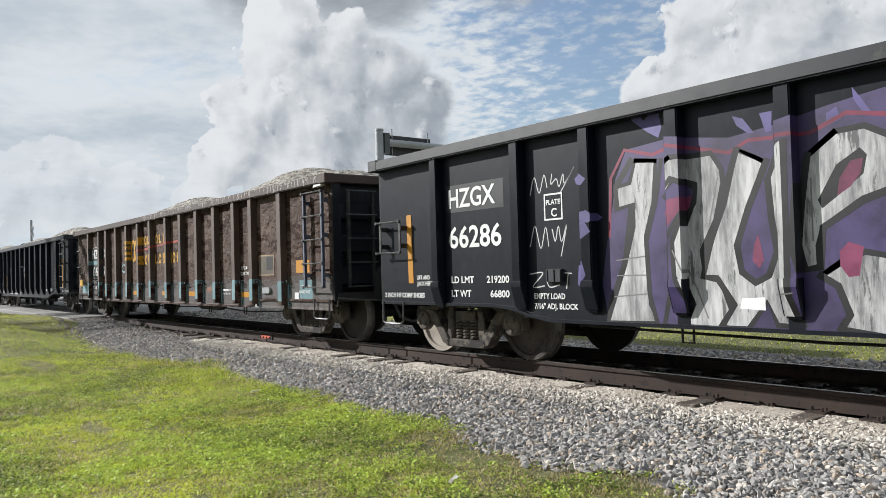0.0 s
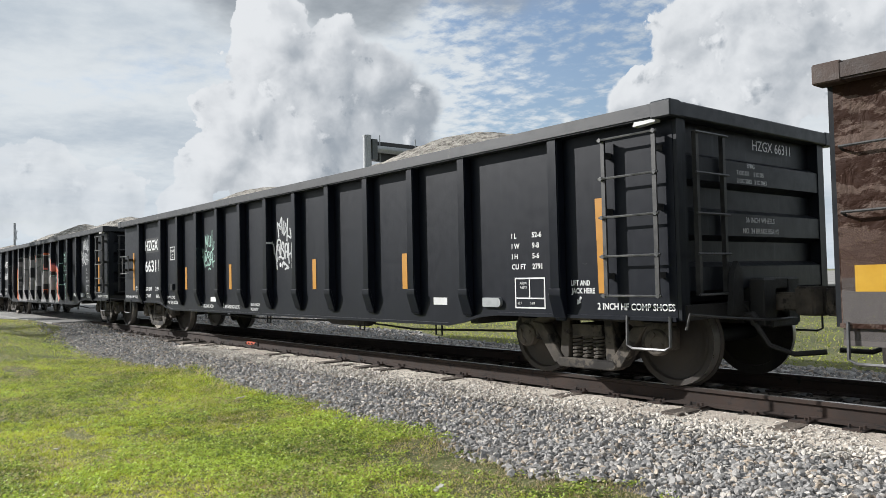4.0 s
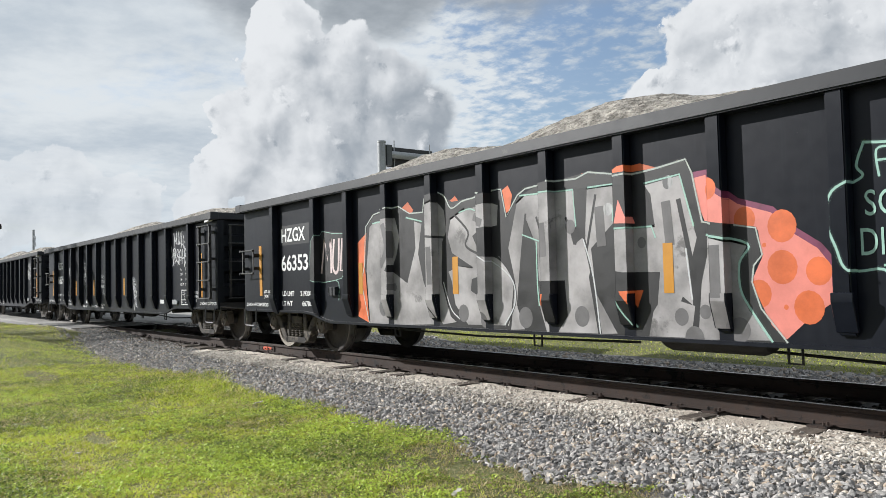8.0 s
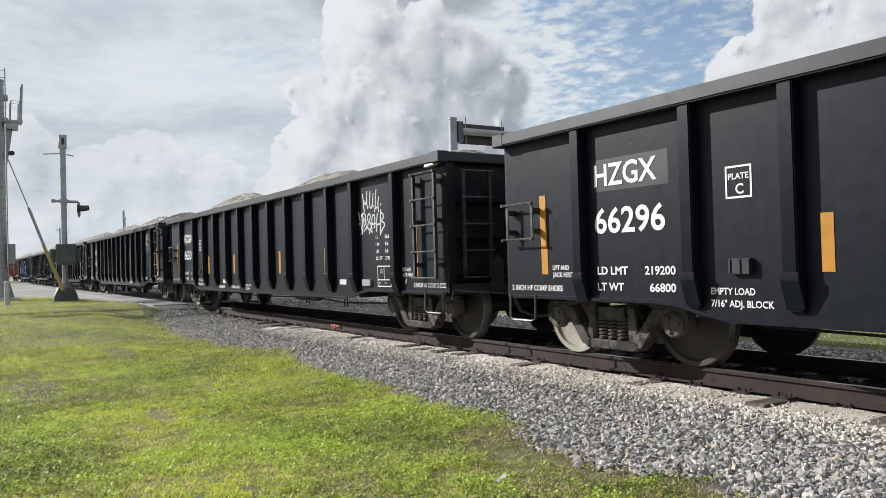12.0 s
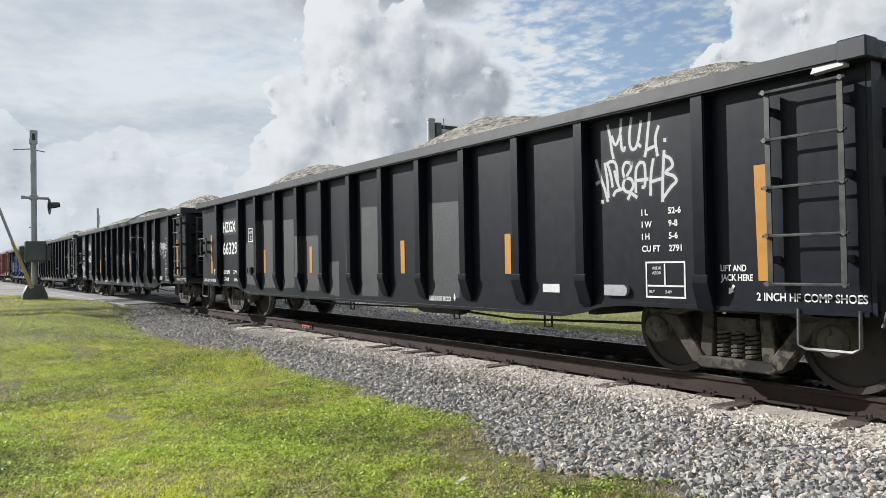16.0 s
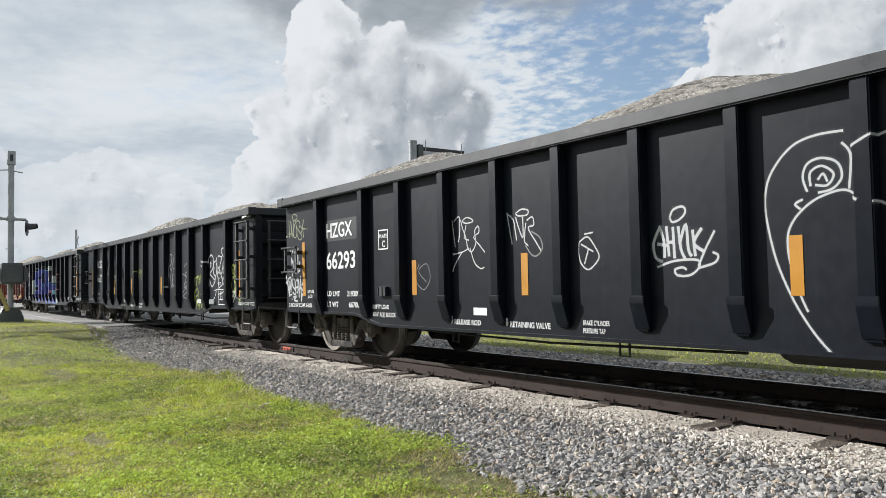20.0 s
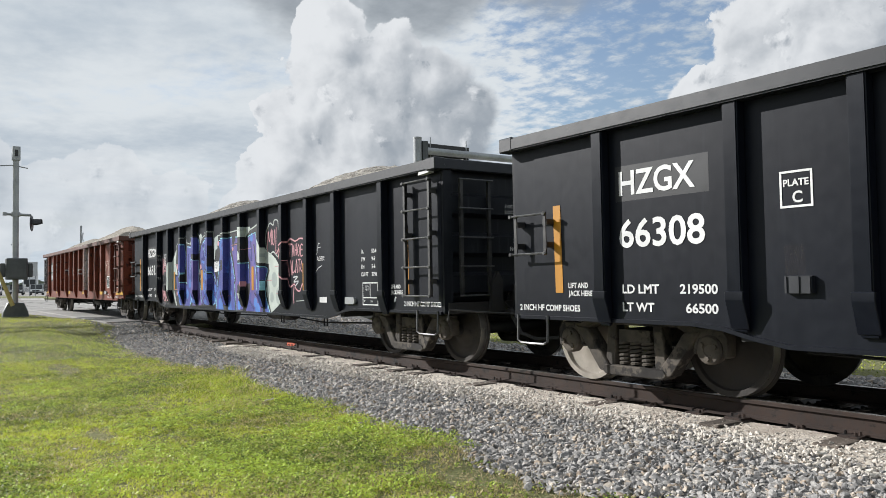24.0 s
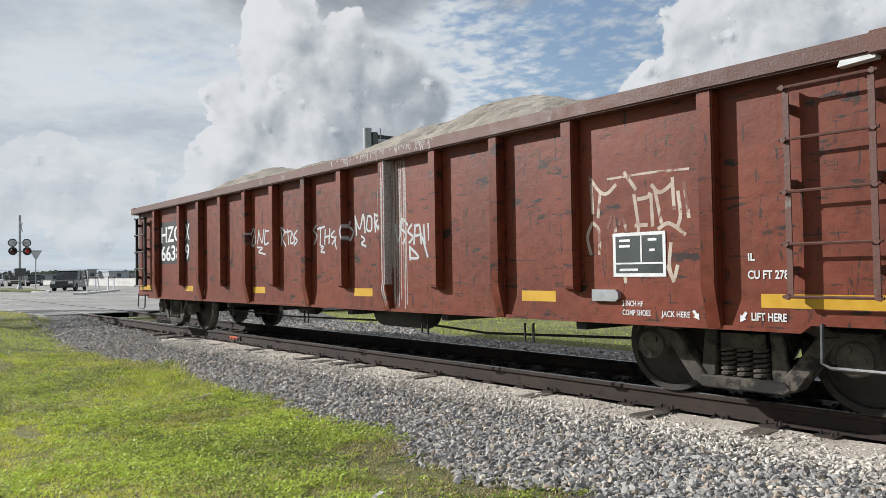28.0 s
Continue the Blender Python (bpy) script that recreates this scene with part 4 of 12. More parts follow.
def load_mesh(seed, piles):
    """Heaped crushed stone: a ridge with rounded peaks, sloping to the side walls."""
    nx, ny = 230, 42
    rng = random.Random(seed)
    verts, faces = [], []
    for i in range(nx + 1):
        for j in range(ny + 1):
            x, y = -7.96 + 15.92 * i / nx, -1.385 + 2.77 * j / ny
            h = 0.40 + 0.05 * noise.noise((x * 0.5, seed, 0))
            for px, ph in piles:
                h += ph * math.exp(-((x - px) / 1.15) ** 2)
            h *= smooth_step(7.98, 6.3, abs(x))
            h *= max(0.0, 1 - (abs(y) / 1.40) ** 1.45)
            h += 0.035 * noise.noise((x * 1.6, y * 1.6, seed)) + 0.020 * noise.noise((x * 6, y * 6, seed)) + 0.012 * noise.noise((x * 15, y * 15, seed))
            edge = smooth_step(1.385, 1.2, abs(y))
            h += rng.uniform(-0.011, 0.011) * (seed != 30)
            verts.append((x + rng.uniform(-0.02, 0.02), y + rng.uniform(-0.02, 0.02) * (0 < j < ny), 2.62 + h * (0.4 + 0.6 * edge)))
            if i and j:
                n = ny + 1
                faces.append(((i - 1) * n + j - 1, i * n + j - 1, i * n + j, (i - 1) * n + j))
    return quick("stone_load", verts, faces, LOAD_TAN if seed == 30 else LOAD)


PILES = [((3.0, 0.3),), ((-1.2, 0.24), (4.6, 0.28)), ((-3.4, 0.13), (3.4, 0.25)), ((-3.5, 0.22), (0.0, 0.32), (5.0, 0.2)), ((-0.7, 0.2), (4.4, 0.16)),
         ((-4.9, 0.28), (1.5, 0.2)), ((-4.4, 0.3), (1.8, 0.3), (5.4, 0.22)), ((-5.6, 0.21), (-0.4, 0.28), (5.1, 0.3)), ((-1.3, 0.30), (4.0, 0.2)), ((3.6, 0.25), (-2.5, 0.2)),
         ((3.0, 0.36), (1.0, 0.28), (-1.6, 0.12), (-4.2, 0.28))]


def helix(bm, x, y, z0, z1, r, wire, turns_n):
    pts = []
    n = turns_n * 10
    for i in range(n + 1):
        a = 6.28318 * i / 10
        pts.append((x + r * math.cos(a), y + r * math.sin(a), z0 + (z1 - z0) * i / n))
    tube(bm, pts, wire, 5)


def side_frame_mesh():
    """Cast truck side frame in the xz plane, truck centre at x 0, rail top at z 0."""
    bm = bmesh.new()
    y0, y1 = -1.10, -0.96
    prism(bm, [(-0.78, 0.63), (-0.60, 0.735), (0.60, 0.735), (0.78, 0.63), (0.70, 0.56), (0.52, 0.645), (-0.52, 0.645), (-0.70, 0.56)], y0, y1)
    for s in (-1, 1):
        prism(bm, [(s * 0.80, 0.62), (s * 0.62, 0.60), (s * 0.30, 0.20), (s * 0.30, 0.155), (s * 0.46, 0.17)], y0 - 0.02, y1)
        prism(bm, [(s * 0.235, 0.66), (s * 0.345, 0.66), (s * 0.39, 0.28), (s * 0.31, 0.20), (s * 0.25, 0.24)], y0 + 0.004, y1 - 0.004)
        prism(bm, [(s * 0.74, 0.64), (s * 0.70, 0.42), (s * 0.745, 0.40), (s * 0.775, 0.55), (s * 1.00, 0.55), (s * 1.03, 0.38), (s * 1.075, 0.40),
                   (s * 1.08, 0.58), (s * 1.0, 0.66)], y0 + 0.002, y1 - 0.002)
    prism(bm, [(-0.42, 0.175), (-0.36, 0.13), (0.36, 0.13), (0.42, 0.175), (0.38, 0.235), (-0.38, 0.235)], y0 - 0.03, y1 + 0.03)
    bmesh.ops.bevel(bm, geom=bm.edges[:], offset=0.012, segments=1, affect="EDGES")
    return to_mesh("side_frame", bm, CAST)


def wheel_mesh():
    """Outer face towards -y; tread, flange on the inside."""
    bm = bmesh.new()
    lathe(bm, [(0.10, -0.075), (0.13, -0.07), (0.16, -0.045), (0.30, -0.012), (0.385, -0.025), (0.398, -0.06), (0.452, -0.062), (0.4565, -0.05), (0.457, 0.04),
               (0.468, 0.052), (0.484, 0.062), (0.482, 0.075), (0.39, 0.078), (0.38, 0.03), (0.16, 0.05), (0.12, 0.08)], 40)
    me = to_mesh("wheel", bm, [WHEEL, TREAD])
    for p in me.polygons:
        c = p.center
        if math.hypot(c.x, c.z) > 0.45 and -0.06 < c.y < 0.045:
            p.material_index = 1
    return me


def cap_mesh():
    bm = bmesh.new()
    lathe(bm, [(0.135, 0.02), (0.135, -0.06), (0.118, -0.075), (0.055, -0.078), (0.05, -0.07)], 20)
    for k in range(3):
        a = 2.0944 * k + 0.3
        tube(bm, [(0.078 * math.cos(a), -0.07, 0.078 * math.sin(a)), (0.078 * math.cos(a), -0.098, 0.078 * math.sin(a))], 0.026, 6)
    return to_mesh("bearing_cap", bm, CAST)


def build_kit():
    kit = {}
    kit["frame"], kit["wheel"], kit["cap"] = side_frame_mesh(), wheel_mesh(), cap_mesh()
    kit["pale_wheel"] = kit["wheel"].copy()
    kit["pale_wheel"].materials[0] = WHEEL_PALE
    bm = bmesh.new()
    helix(bm, 0, 0, 0.235, 0.475, 0.055, 0.0175, 6)
    kit["spring"] = to_mesh("spring", bm, CAST)
    bm = bmesh.new()
    box(bm, -0.2, 0.2, -1.09, 1.09, 0.475, 0.60)
    prism(bm, [(-0.22, 0.60), (0.22, 0.60), (0.17, 0.70), (-0.17, 0.70)], -0.6, 0.6)
    kit["bolster"] = to_mesh("bogie", bm, CAST)
    bm = bmesh.new()
    tube(bm, [(0, -0.98, 0), (0, 0.98, 0)], 0.085, 14)
    kit["axle"] = to_mesh("wheelset", bm, DARK_IRON)
    bm = bmesh.new()
    box(bm, -0.15, 0.15, -0.065, 0.065, 0.07, 0.19)
    prism(bm, [(-0.155, 0.08), (-0.145, -0.03), (-0.128, -0.03), (-0.12, 0.08)], -0.055, 0.055)
    prism(bm, [(0.155, 0.08), (0.145, -0.03), (0.128, -0.03), (0.12, 0.08)], -0.055, 0.055)
    kit["adapter"] = to_mesh("bearing_adapter", bm, CAST)
    # brake shoe and beam between the wheels
    bm = bmesh.new()
    for s in (-1, 1):
        prism(bm, [(s * 0.37, 0.30), (s * 0.43, 0.32), (s * 0.415, 0.56), (s * 0.35, 0.54)], -0.82, -0.68)
        prism(bm, [(s * 0.37, 0.30), (s * 0.43, 0.32), (s * 0.415, 0.56), (s * 0.35, 0.54)], 0.68, 0.82)
        tube(bm, [(s * 0.36, -0.9, 0.38), (s * 0.36, 0.9, 0.38)], 0.03, 6)
    kit["brake"] = to_mesh("brake_beam", bm, DARK_IRON)
    # centre sill, cross-bearers and couplers
    bm = bmesh.new()
    box(bm, -8.05, 8.05, -0.33, 0.33, 0.62, 0.98)
    for x in RIBS_BLACK[1:-1:2]:
        box(bm, x - 0.06, x + 0.06, -1.40, 1.40, 0.58, 0.80)
    box(bm, -7.98, 7.98, -1.41, 1.41, 0.80, 0.86)
    for s in (-1, 1):
        box(bm, min(s * 6.3, s * 7.05), max(s * 6.3, s * 7.05), -1.3, 1.3, 0.70, 0.82)
        box(bm, min(s * 7.9, s * 8.12), max(s * 7.9, s * 8.12), -1.40, 1.40, 0.70, 0.84)
        box(bm, min(s * 8.0, s * 8.22), max(s * 8.0, s * 8.22), -0.3, 0.3, 0.64, 0.98)
    kit["sill"] = to_mesh("underframe", bm, DARK_IRON)
    bm = bmesh.new()
    box(bm, 8.05, 8.52, -0.08, 0.08, 0.74, 0.92)
    prism(bm, [(8.50, -0.16), (8.70, -0.20), (8.775, -0.12), (8.775, 0.14), (8.66, 0.20), (8.50, 0.14)], 0.70, 0.98, "z")
    bmesh.ops.bevel(bm, geom=bm.edges[:], offset=0.02, segments=2, affect="EDGES")
    kit["coupler"] = to_mesh("coupler", bm, CAST)
    bm = bmesh.new()
    tube(bm, [(8.15, -0.42, 0.72), (8.25, -0.42, 0.60), (8.36, -0.40, 0.42), (8.55, -0.30, 0.34), (8.77, -0.12, 0.36)], 0.026, 7)
    kit["hose"] = to_mesh("air_hose", bm, DARK_IRON)
    # striker casting round the coupler shank, with its carrier iron
    bm = bmesh.new()
    box(bm, 8.145, 8.30, -0.36, -0.12, 0.60, 1.06)
    box(bm, 8.145, 8.30, 0.12, 0.36, 0.60, 1.06)
    box(bm, 8.145, 8.29, -0.34, 0.34, 0.955, 1.07)
    box(bm, 8.145, 8.33, -0.26, 0.26, 0.58, 0.665)
    bmesh.ops.bevel(bm, geom=bm.edges[:], offset=0.012, segments=1, affect="EDGES")
    kit["striker"] = to_mesh("striker", bm, DARK_IRON)
    # upright bracket and angle cock beside it
    bm = bmesh.new()
    prism(bm, [(-0.78, 0.72), (-0.56, 0.72), (-0.56, 1.12), (-0.64, 1.24), (-0.72, 1.12)], 8.145, 8.20, "x")
    tube(bm, [(8.13, -0.44, 0.70), (8.22, -0.44, 0.72), (8.26, -0.44, 0.66)], 0.035, 8)
    tube(bm, [(8.20, -0.44, 0.74), (8.20, -0.54, 0.82)], 0.012, 5)
    kit["bracket"] = to_mesh("end_bracket", bm, DARK_IRON)
    # brake chain and rod below the hand wheel
    bm = bmesh.new()
    tube(bm, [(8.20, 0.06, 2.02), (8.20, 0.07, 1.46), (8.19, 0.05, 1.06)], 0.011, 5)
    tube(bm, [(8.19, 0.05, 1.06), (8.16, -0.30, 0.98), (8.10, -0.62, 0.86)], 0.016, 5)
    kit["chain"] = to_mesh("brake_chain", bm, HAND_IRON)
    # cut lever across the end, with its drooping handle
    bm = bmesh.new()
    tube(bm, [(8.12, -1.42, 0.62), (8.16, -1.42, 0.76), (8.30, -1.1, 0.72), (8.34, -0.3, 0.66), (8.34, 0.1, 0.66)], 0.014, 6)
    kit["lever"] = to_mesh("uncoupling_lever", bm, HAND_IRON)
    # stirrup step below the corner
    bm = bmesh.new()
    tube(bm, [(7.52, -1.49, 0.74), (7.52, -1.50, 0.46), (7.58, -1.50, 0.43), (7.94, -1.50, 0.43), (8.0, -1.50, 0.46), (8.0, -1.49, 0.74)], 0.014, 5)
    kit["step"] = to_mesh("step", bm, RUNG_STEEL)
    # ladder at the right of each side
    bm = bmesh.new()
    for x in (7.34, 7.93):
        box(bm, x - 0.022, x + 0.022, -1.571, -1.560, 0.92, 2.46)
        box(bm, x - 0.022, x - 0.012, -1.560, -1.505, 0.92, 2.46)
        for z in (1.12, 1.75, 2.30):
            box(bm, x - 0.02, x + 0.02, -1.566, PANEL_Y + 0.002, z - 0.03, z + 0.03)
    kit["rails"] = to_mesh("ladder", bm, HAND_IRON)
    bm = bmesh.new()
    tube(bm, [(7.29, -1.584, 0), (7.98, -1.584, 0)], 0.012, 6)
    for x in (7.325, 7.945):
        tube(bm, [(x, -1.596, 0), (x, -1.566, 0)], 0.022, 6)
    kit["rung"] = to_mesh("rung", bm, RUNG_STEEL)
    # ladder on the end
    bm = bmesh.new()
    for y in (-1.18, -0.72):
        box(bm, 8.125, 8.14, y - 0.022, y + 0.022, 0.92, 2.46)
        box(bm, 8.095, 8.125, y - 0.022, y - 0.012, 0.92, 2.46)
        for z in (1.08, 1.6, 2.12):
            box(bm, 8.05, 8.13, y - 0.02, y + 0.02, z - 0.03, z + 0.03)
    kit["end_rails"] = to_mesh("end_ladder", bm, HAND_IRON)
    bm = bmesh.new()
    tube(bm, [(8.15, -1.23, 0), (8.15, -0.67, 0)], 0.012, 6)
    kit["end_rung"] = to_mesh("rung", bm, RUNG_STEEL)
    # two-bar grab at the left of each side
    bm = bmesh.new()
    for z in (1.40, 1.82):
        tube(bm, [(-8.02, -1.584, z), (-7.42, -1.584, z)], 0.012, 6)
        for x in (-8.0, -7.45):
            tube(bm, [(x, -1.598, z), (x, -1.566, z)], 0.022, 6)
    for x in (-7.93, -7.46):
        box(bm, x - 0.02, x + 0.02, -1.571, -1.559, 1.38, 1.84)
        for z in (1.49, 1.73):
            box(bm, x - 0.03, x + 0.03, -1.566, PANEL_Y + 0.002, z - 0.03, z + 0.03)
    kit["grab"] = to_mesh("grab_iron", bm, [HAND_IRON, RUNG_STEEL])
    for p in kit["grab"].polygons:
        p.material_index = int(p.center.y < -1.5715)
    # hand brake wheel
    bm = bmesh.new()
    ring = [(8.24, 0.31 * math.cos(a * 0.2618), 2.25 + 0.31 * math.sin(a * 0.2618)) for a in range(24)]
    tube(bm, ring, 0.016, 6, True)
    for k in range(6):
        a = 1.0472 * k
        tube(bm, [(8.21, 0.03 * math.cos(a), 2.25 + 0.03 * math.sin(a)), (8.24, 0.31 * math.cos(a), 2.25 + 0.31 * math.sin(a))], 0.012, 5)
    tube(bm, [(8.05, 0, 2.25), (8.25, 0, 2.25)], 0.04, 8)
    kit["brakewheel"] = to_mesh("brake_wheel", bm, HAND_IRON)
    bm = bmesh.new()
    box(bm, 8.05, 8.16, -0.17, 0.17, 2.0, 2.46)
    bmesh.ops.bevel(bm, geom=bm.edges[:], offset=0.04, segments=2, affect="EDGES")
    kit["gearbox"] = to_mesh("brake_housing", bm, DARK_IRON)
    # brake platform
    bm = bmesh.new()
    for k in range(4):
        box(bm, 8.10 + 0.06 * k, 8.14 + 0.06 * k, -0.55, 0.45, 1.42, 1.44)
    kit["platform"] = to_mesh("brake_step", bm, HAND_IRON)
    # under the floor: air tank, brake cylinder, slack rods, hangers
    bm = bmesh.new()
    lathe(bm, [(0.05, -0.62), (0.17, -0.56), (0.20, -0.48), (0.20, 0.48), (0.17, 0.56), (0.05, 0.62)], 20, "x")
    kit["tank"] = to_mesh("air_reservoir", bm, DARK_IRON)
    bm = bmesh.new()
    lathe(bm, [(0.04, -0.5), (0.04, -0.25), (0.13, -0.22), (0.14, 0.2), (0.08, 0.24)], 16, "x")
    kit["cylinder"] = to_mesh("brake_cylinder", bm, DARK_IRON)
    bm = bmesh.new()
    tube(bm, [(-5.2, -0.55, 0.44), (-2.2, -0.62, 0.40), (0.5, -0.62, 0.44)], 0.016, 5)
    tube(bm, [(1.2, -0.62, 0.46), (3.0, -0.62, 0.38), (5.2, -0.55, 0.44)], 0.016, 5)
    kit["rods"] = to_mesh("brake_rod", bm, DARK_IRON)
    bm = bmesh.new()
    tube(bm, [(-0.06, -1.3, 0.60), (-0.06, -1.3, 0.40), (0.06, -1.3, 0.40), (0.06, -1.3, 0.60)], 0.013, 5)
    kit["hanger"] = to_mesh("pipe_hanger", bm, DARK_IRON)
    # small fittings on the side
    bm = bmesh.new()
    prism(bm, [(0, 0), (0.27, 0), (0.30, 0.03), (0.30, 0.075), (0.27, 0.105), (0, 0.105)], PANEL_Y - 0.04, PANEL_Y + 0.002)
    kit["tag"] = to_mesh("identification_tag", bm, GALV)
    # lug under the corner of the top chord, its sunlit brightness painted white
    bm = bmesh.new()
    prism(bm, [(7.72, 2.515), (7.97, 2.53), (7.97, 2.558), (7.74, 2.558)], -1.585, -1.50)
    kit["lug"] = to_mesh("corner_lug", bm, WHITE)
    return kit


def text_on(parent, text, x, z, size, width=None, mat=None, y=PANEL_Y - 0.004, bold=0.0, label=""):
    """Painted lettering with its lower left at (x, z) on the side plate; width squeezes it to measure."""
    me = lettering(text, size, bold)
    me.materials.append(mat or WHITE)
    if width:
        xs = [v.co.x for v in me.vertices]
        me.transform(Matrix.Translation((-min(xs), 0, 0)))
        me.transform(Matrix.Diagonal((width / (max(xs) - min(xs)), 1, 1, 1)))
    return piece("lettering", me, parent, pose(x, y, z), label)


def patch_on(parent, name, x0, x1, z0, z1, mat, y=PANEL_Y - 0.003, label="", slant=0.0):
    bm = bmesh.new()
    prism(bm, [(x0, z0), (x1, z0), (x1 + slant, z1), (x0 + slant, z1)], y, y + 0.0007)
    return part(name, bm, mat, parent, label)


def build_car(kit, index, style, number, brake_end, seed):
    """One gondola, centre of the car at the origin, rail top at z 0; the camera's side is -y."""
    look_of = {"black": ("black", BLACK, CHORD_BLACK), "brown": ("weathered brown and blue", BROWN, CHORD_BROWN), "red": ("oxide red", RED, CHORD_RED)}[style]
    body, chord = look_of[1], look_of[2]
    car = tagged(new("gondola_car"), LABELS[index], "gondola car", "gondola cars of the train")
    key = style
    if key not in kit:
        kit[key] = {"side": side_plate_mesh(body, style == "red"), "rib": rib_mesh(body, feet=style != "brown"), "short": rib_mesh(body, True),
                    "foot": foot_mesh(body), "chord": chord_mesh(chord), "end": end_mesh(body if style == "red" else BLACK_END), "endchord": end_chord_mesh(chord)}
        iron = {"black": HAND_IRON, "brown": LADDER_BLUE, "red": chord}[style]
        for name in ("rails", "rung", "end_rails", "end_rung"):
            kit[key][name] = kit[name].copy()
            kit[key][name].materials[0] = iron if name == "rails" or style == "red" else RUNG_STEEL if name.endswith("rung") else HAND_IRON
    k = kit[key]
    back = pose(0, 0, 0, 0, 0, 180)
    for flip in (None, back):
        side = piece("side_wall", k["side"], car, flip)
        for i, x in enumerate(RIBS_BROWN if style == "brown" else RIBS_BLACK):
            rib = piece("stake", k["short"] if style == "red" and i % 2 else k["rib"], side, pose(x, 0, 0))
            if style == "black":
                piece("stake_foot", k["foot"], side, pose(x, 0, 0))
        piece("top_chord", k["chord"], car, flip)
        piece("end_wall", k["end"], car, flip)
        piece("end_chord", k["endchord"], car, flip)
        ladder = piece("ladder", k["rails"], car, flip)
        for z in (0.93, 1.31, 1.69, 2.07, 2.45):
            piece("rung", k["rung"], ladder, pose(0, 0, z))
        ladder = piece("end_ladder", k["end_rails"], car, flip)
        for z in (0.93, 1.31, 1.69, 2.07, 2.45):
            piece("rung", k["end_rung"], ladder, pose(0, 0, z))
        if style == "black":
            piece("grab_iron", kit["grab"], car, flip)
        piece("coupler", kit["coupler"], car, flip)
        piece("striker", kit["striker"], car, flip)
        piece("end_bracket", kit["bracket"], car, flip)
        piece("corner_lug", kit["lug"], car, flip, "lug under the chord, coloured white as if sunlit")
        piece("air_hose", kit["hose"], car, flip)
        piece("uncoupling_lever", kit["lever"], car, flip)
        piece("step", kit["step"], car, flip)
        piece("step", kit["step"], car, (flip or Matrix()) @ pose(-15.52, 0, 0))
    if style == "red":
        ladder = piece("ladder", kit["rails"], car, pose(-15.27, 0, 0))
        for z in (0.93, 1.31, 1.69, 2.07, 2.45):
            piece("rung", kit["rung"], ladder, pose(0, 0, z))
    if brake_end:
        flip = None if brake_end > 0 else back
        housing = piece("brake_housing", kit["gearbox"], car, flip)
        piece("brake_wheel", kit["brakewheel"], housing)
        piece("brake_chain", kit["chain"], housing)
        piece("brake_step", kit["platform"], car, flip)
    piece("underframe", kit["sill"], car)
    piece("stone_load", load_mesh(seed, PILES[index]), car, None, "heaped pale crushed limestone")
    piece("air_reservoir", kit["tank"], car, pose(1.6, -0.85, 0.60))
    piece("brake_cylinder", kit["cylinder"], car, pose(-1.2, -0.8, 0.62))
    piece("brake_rod", kit["rods"], car)
    for x in (-3.2, -0.4, 2.6, 4.4):
        piece("pipe_hanger", kit["hanger"], car, pose(x, 0.0, 0))
    for cx in (-6.69, 6.675):
        bogie = piece("bogie", kit["bolster"], car, pose(cx, 0, 0))
        for flip in (None, back):
            piece("side_frame", kit["frame"], bogie, flip)
            for x in (-0.145, 0.0, 0.145):
                piece("spring", kit["spring"], bogie, (flip or Matrix()) @ pose(x, -1.05, 0))
            for x in (-0.889, 0.889):
                piece("bearing_adapter", kit["adapter"], bogie, (flip or Matrix()) @ pose(x, -1.03, R_WHEEL))
        piece("brake_beam", kit["brake"], bogie)
    sets = []
    for x in WHEEL_X:
        ws = piece("wheelset", kit["axle"], car, pose(x, 0, R_WHEEL))
        for flip in (None, back):
            piece("wheel", kit["pale_wheel" if x == WHEEL_X[0] and style == "black" else "wheel"], ws, (flip or Matrix()) @ pose(0, -0.752, 0))
            piece("bearing_cap", kit["cap"], ws, (flip or Matrix()) @ pose(0, -1.05, 0))
        sets.append(ws)
    return car, sets


CARS = [("black", "66286", 0), ("brown", "66373", 1), ("black", "66311", -1), ("black", "66353", -1), ("black", "66296", 1), ("black", "66309", 1),
        ("black", "66329", -1), ("black", "66293", 1), ("black", "66308", -1), ("black", "66315", -1), ("red", "66389", -1)]
LABELS = ["black steel gondola with large silver and purple spray lettering",
          "weathered brown and blue gondola with yellow shapes, loaded with stone",
          "black steel gondola with pale green and white scrawled tags",
          "black steel gondola with grey and coral block spray lettering",
          "black steel gondola with thin white scrawls and one white tag",
          "plain black steel gondola with one white tag near its ladder",
          "black steel gondola with grey overpainted patches on its side",
          "black steel gondola with white outlined bird-like drawing and tags",
          "black steel gondola with white and lime scrawled tags",
          "black steel gondola with large blue and white spray lettering",
          "oxide red steel gondola with scraped paint, last of the train"]


def car_base(i, rolled):
    return -9.819 + rolled - i * CAR_PITCH + HALF + OFFSETS[i]


OFFSETS = [0.0, 0.05, 0.06, 0.0, 0.02, 0.03, 0.10, 0.03, -0.075, -0.09, -0.13]


# ---- spray paint ----
def flat_paint(name, rgb, spread=0.12, rough=0.5):
    d = tuple(0.76 * c * (1 - spread * 1.6) for c in rgb)
    l = tuple(0.76 * c * (1 + spread) for c in rgb)
    return shader(name, d, l, rough, 0.0, 6.0, 1.3, 0.08, 60.0)


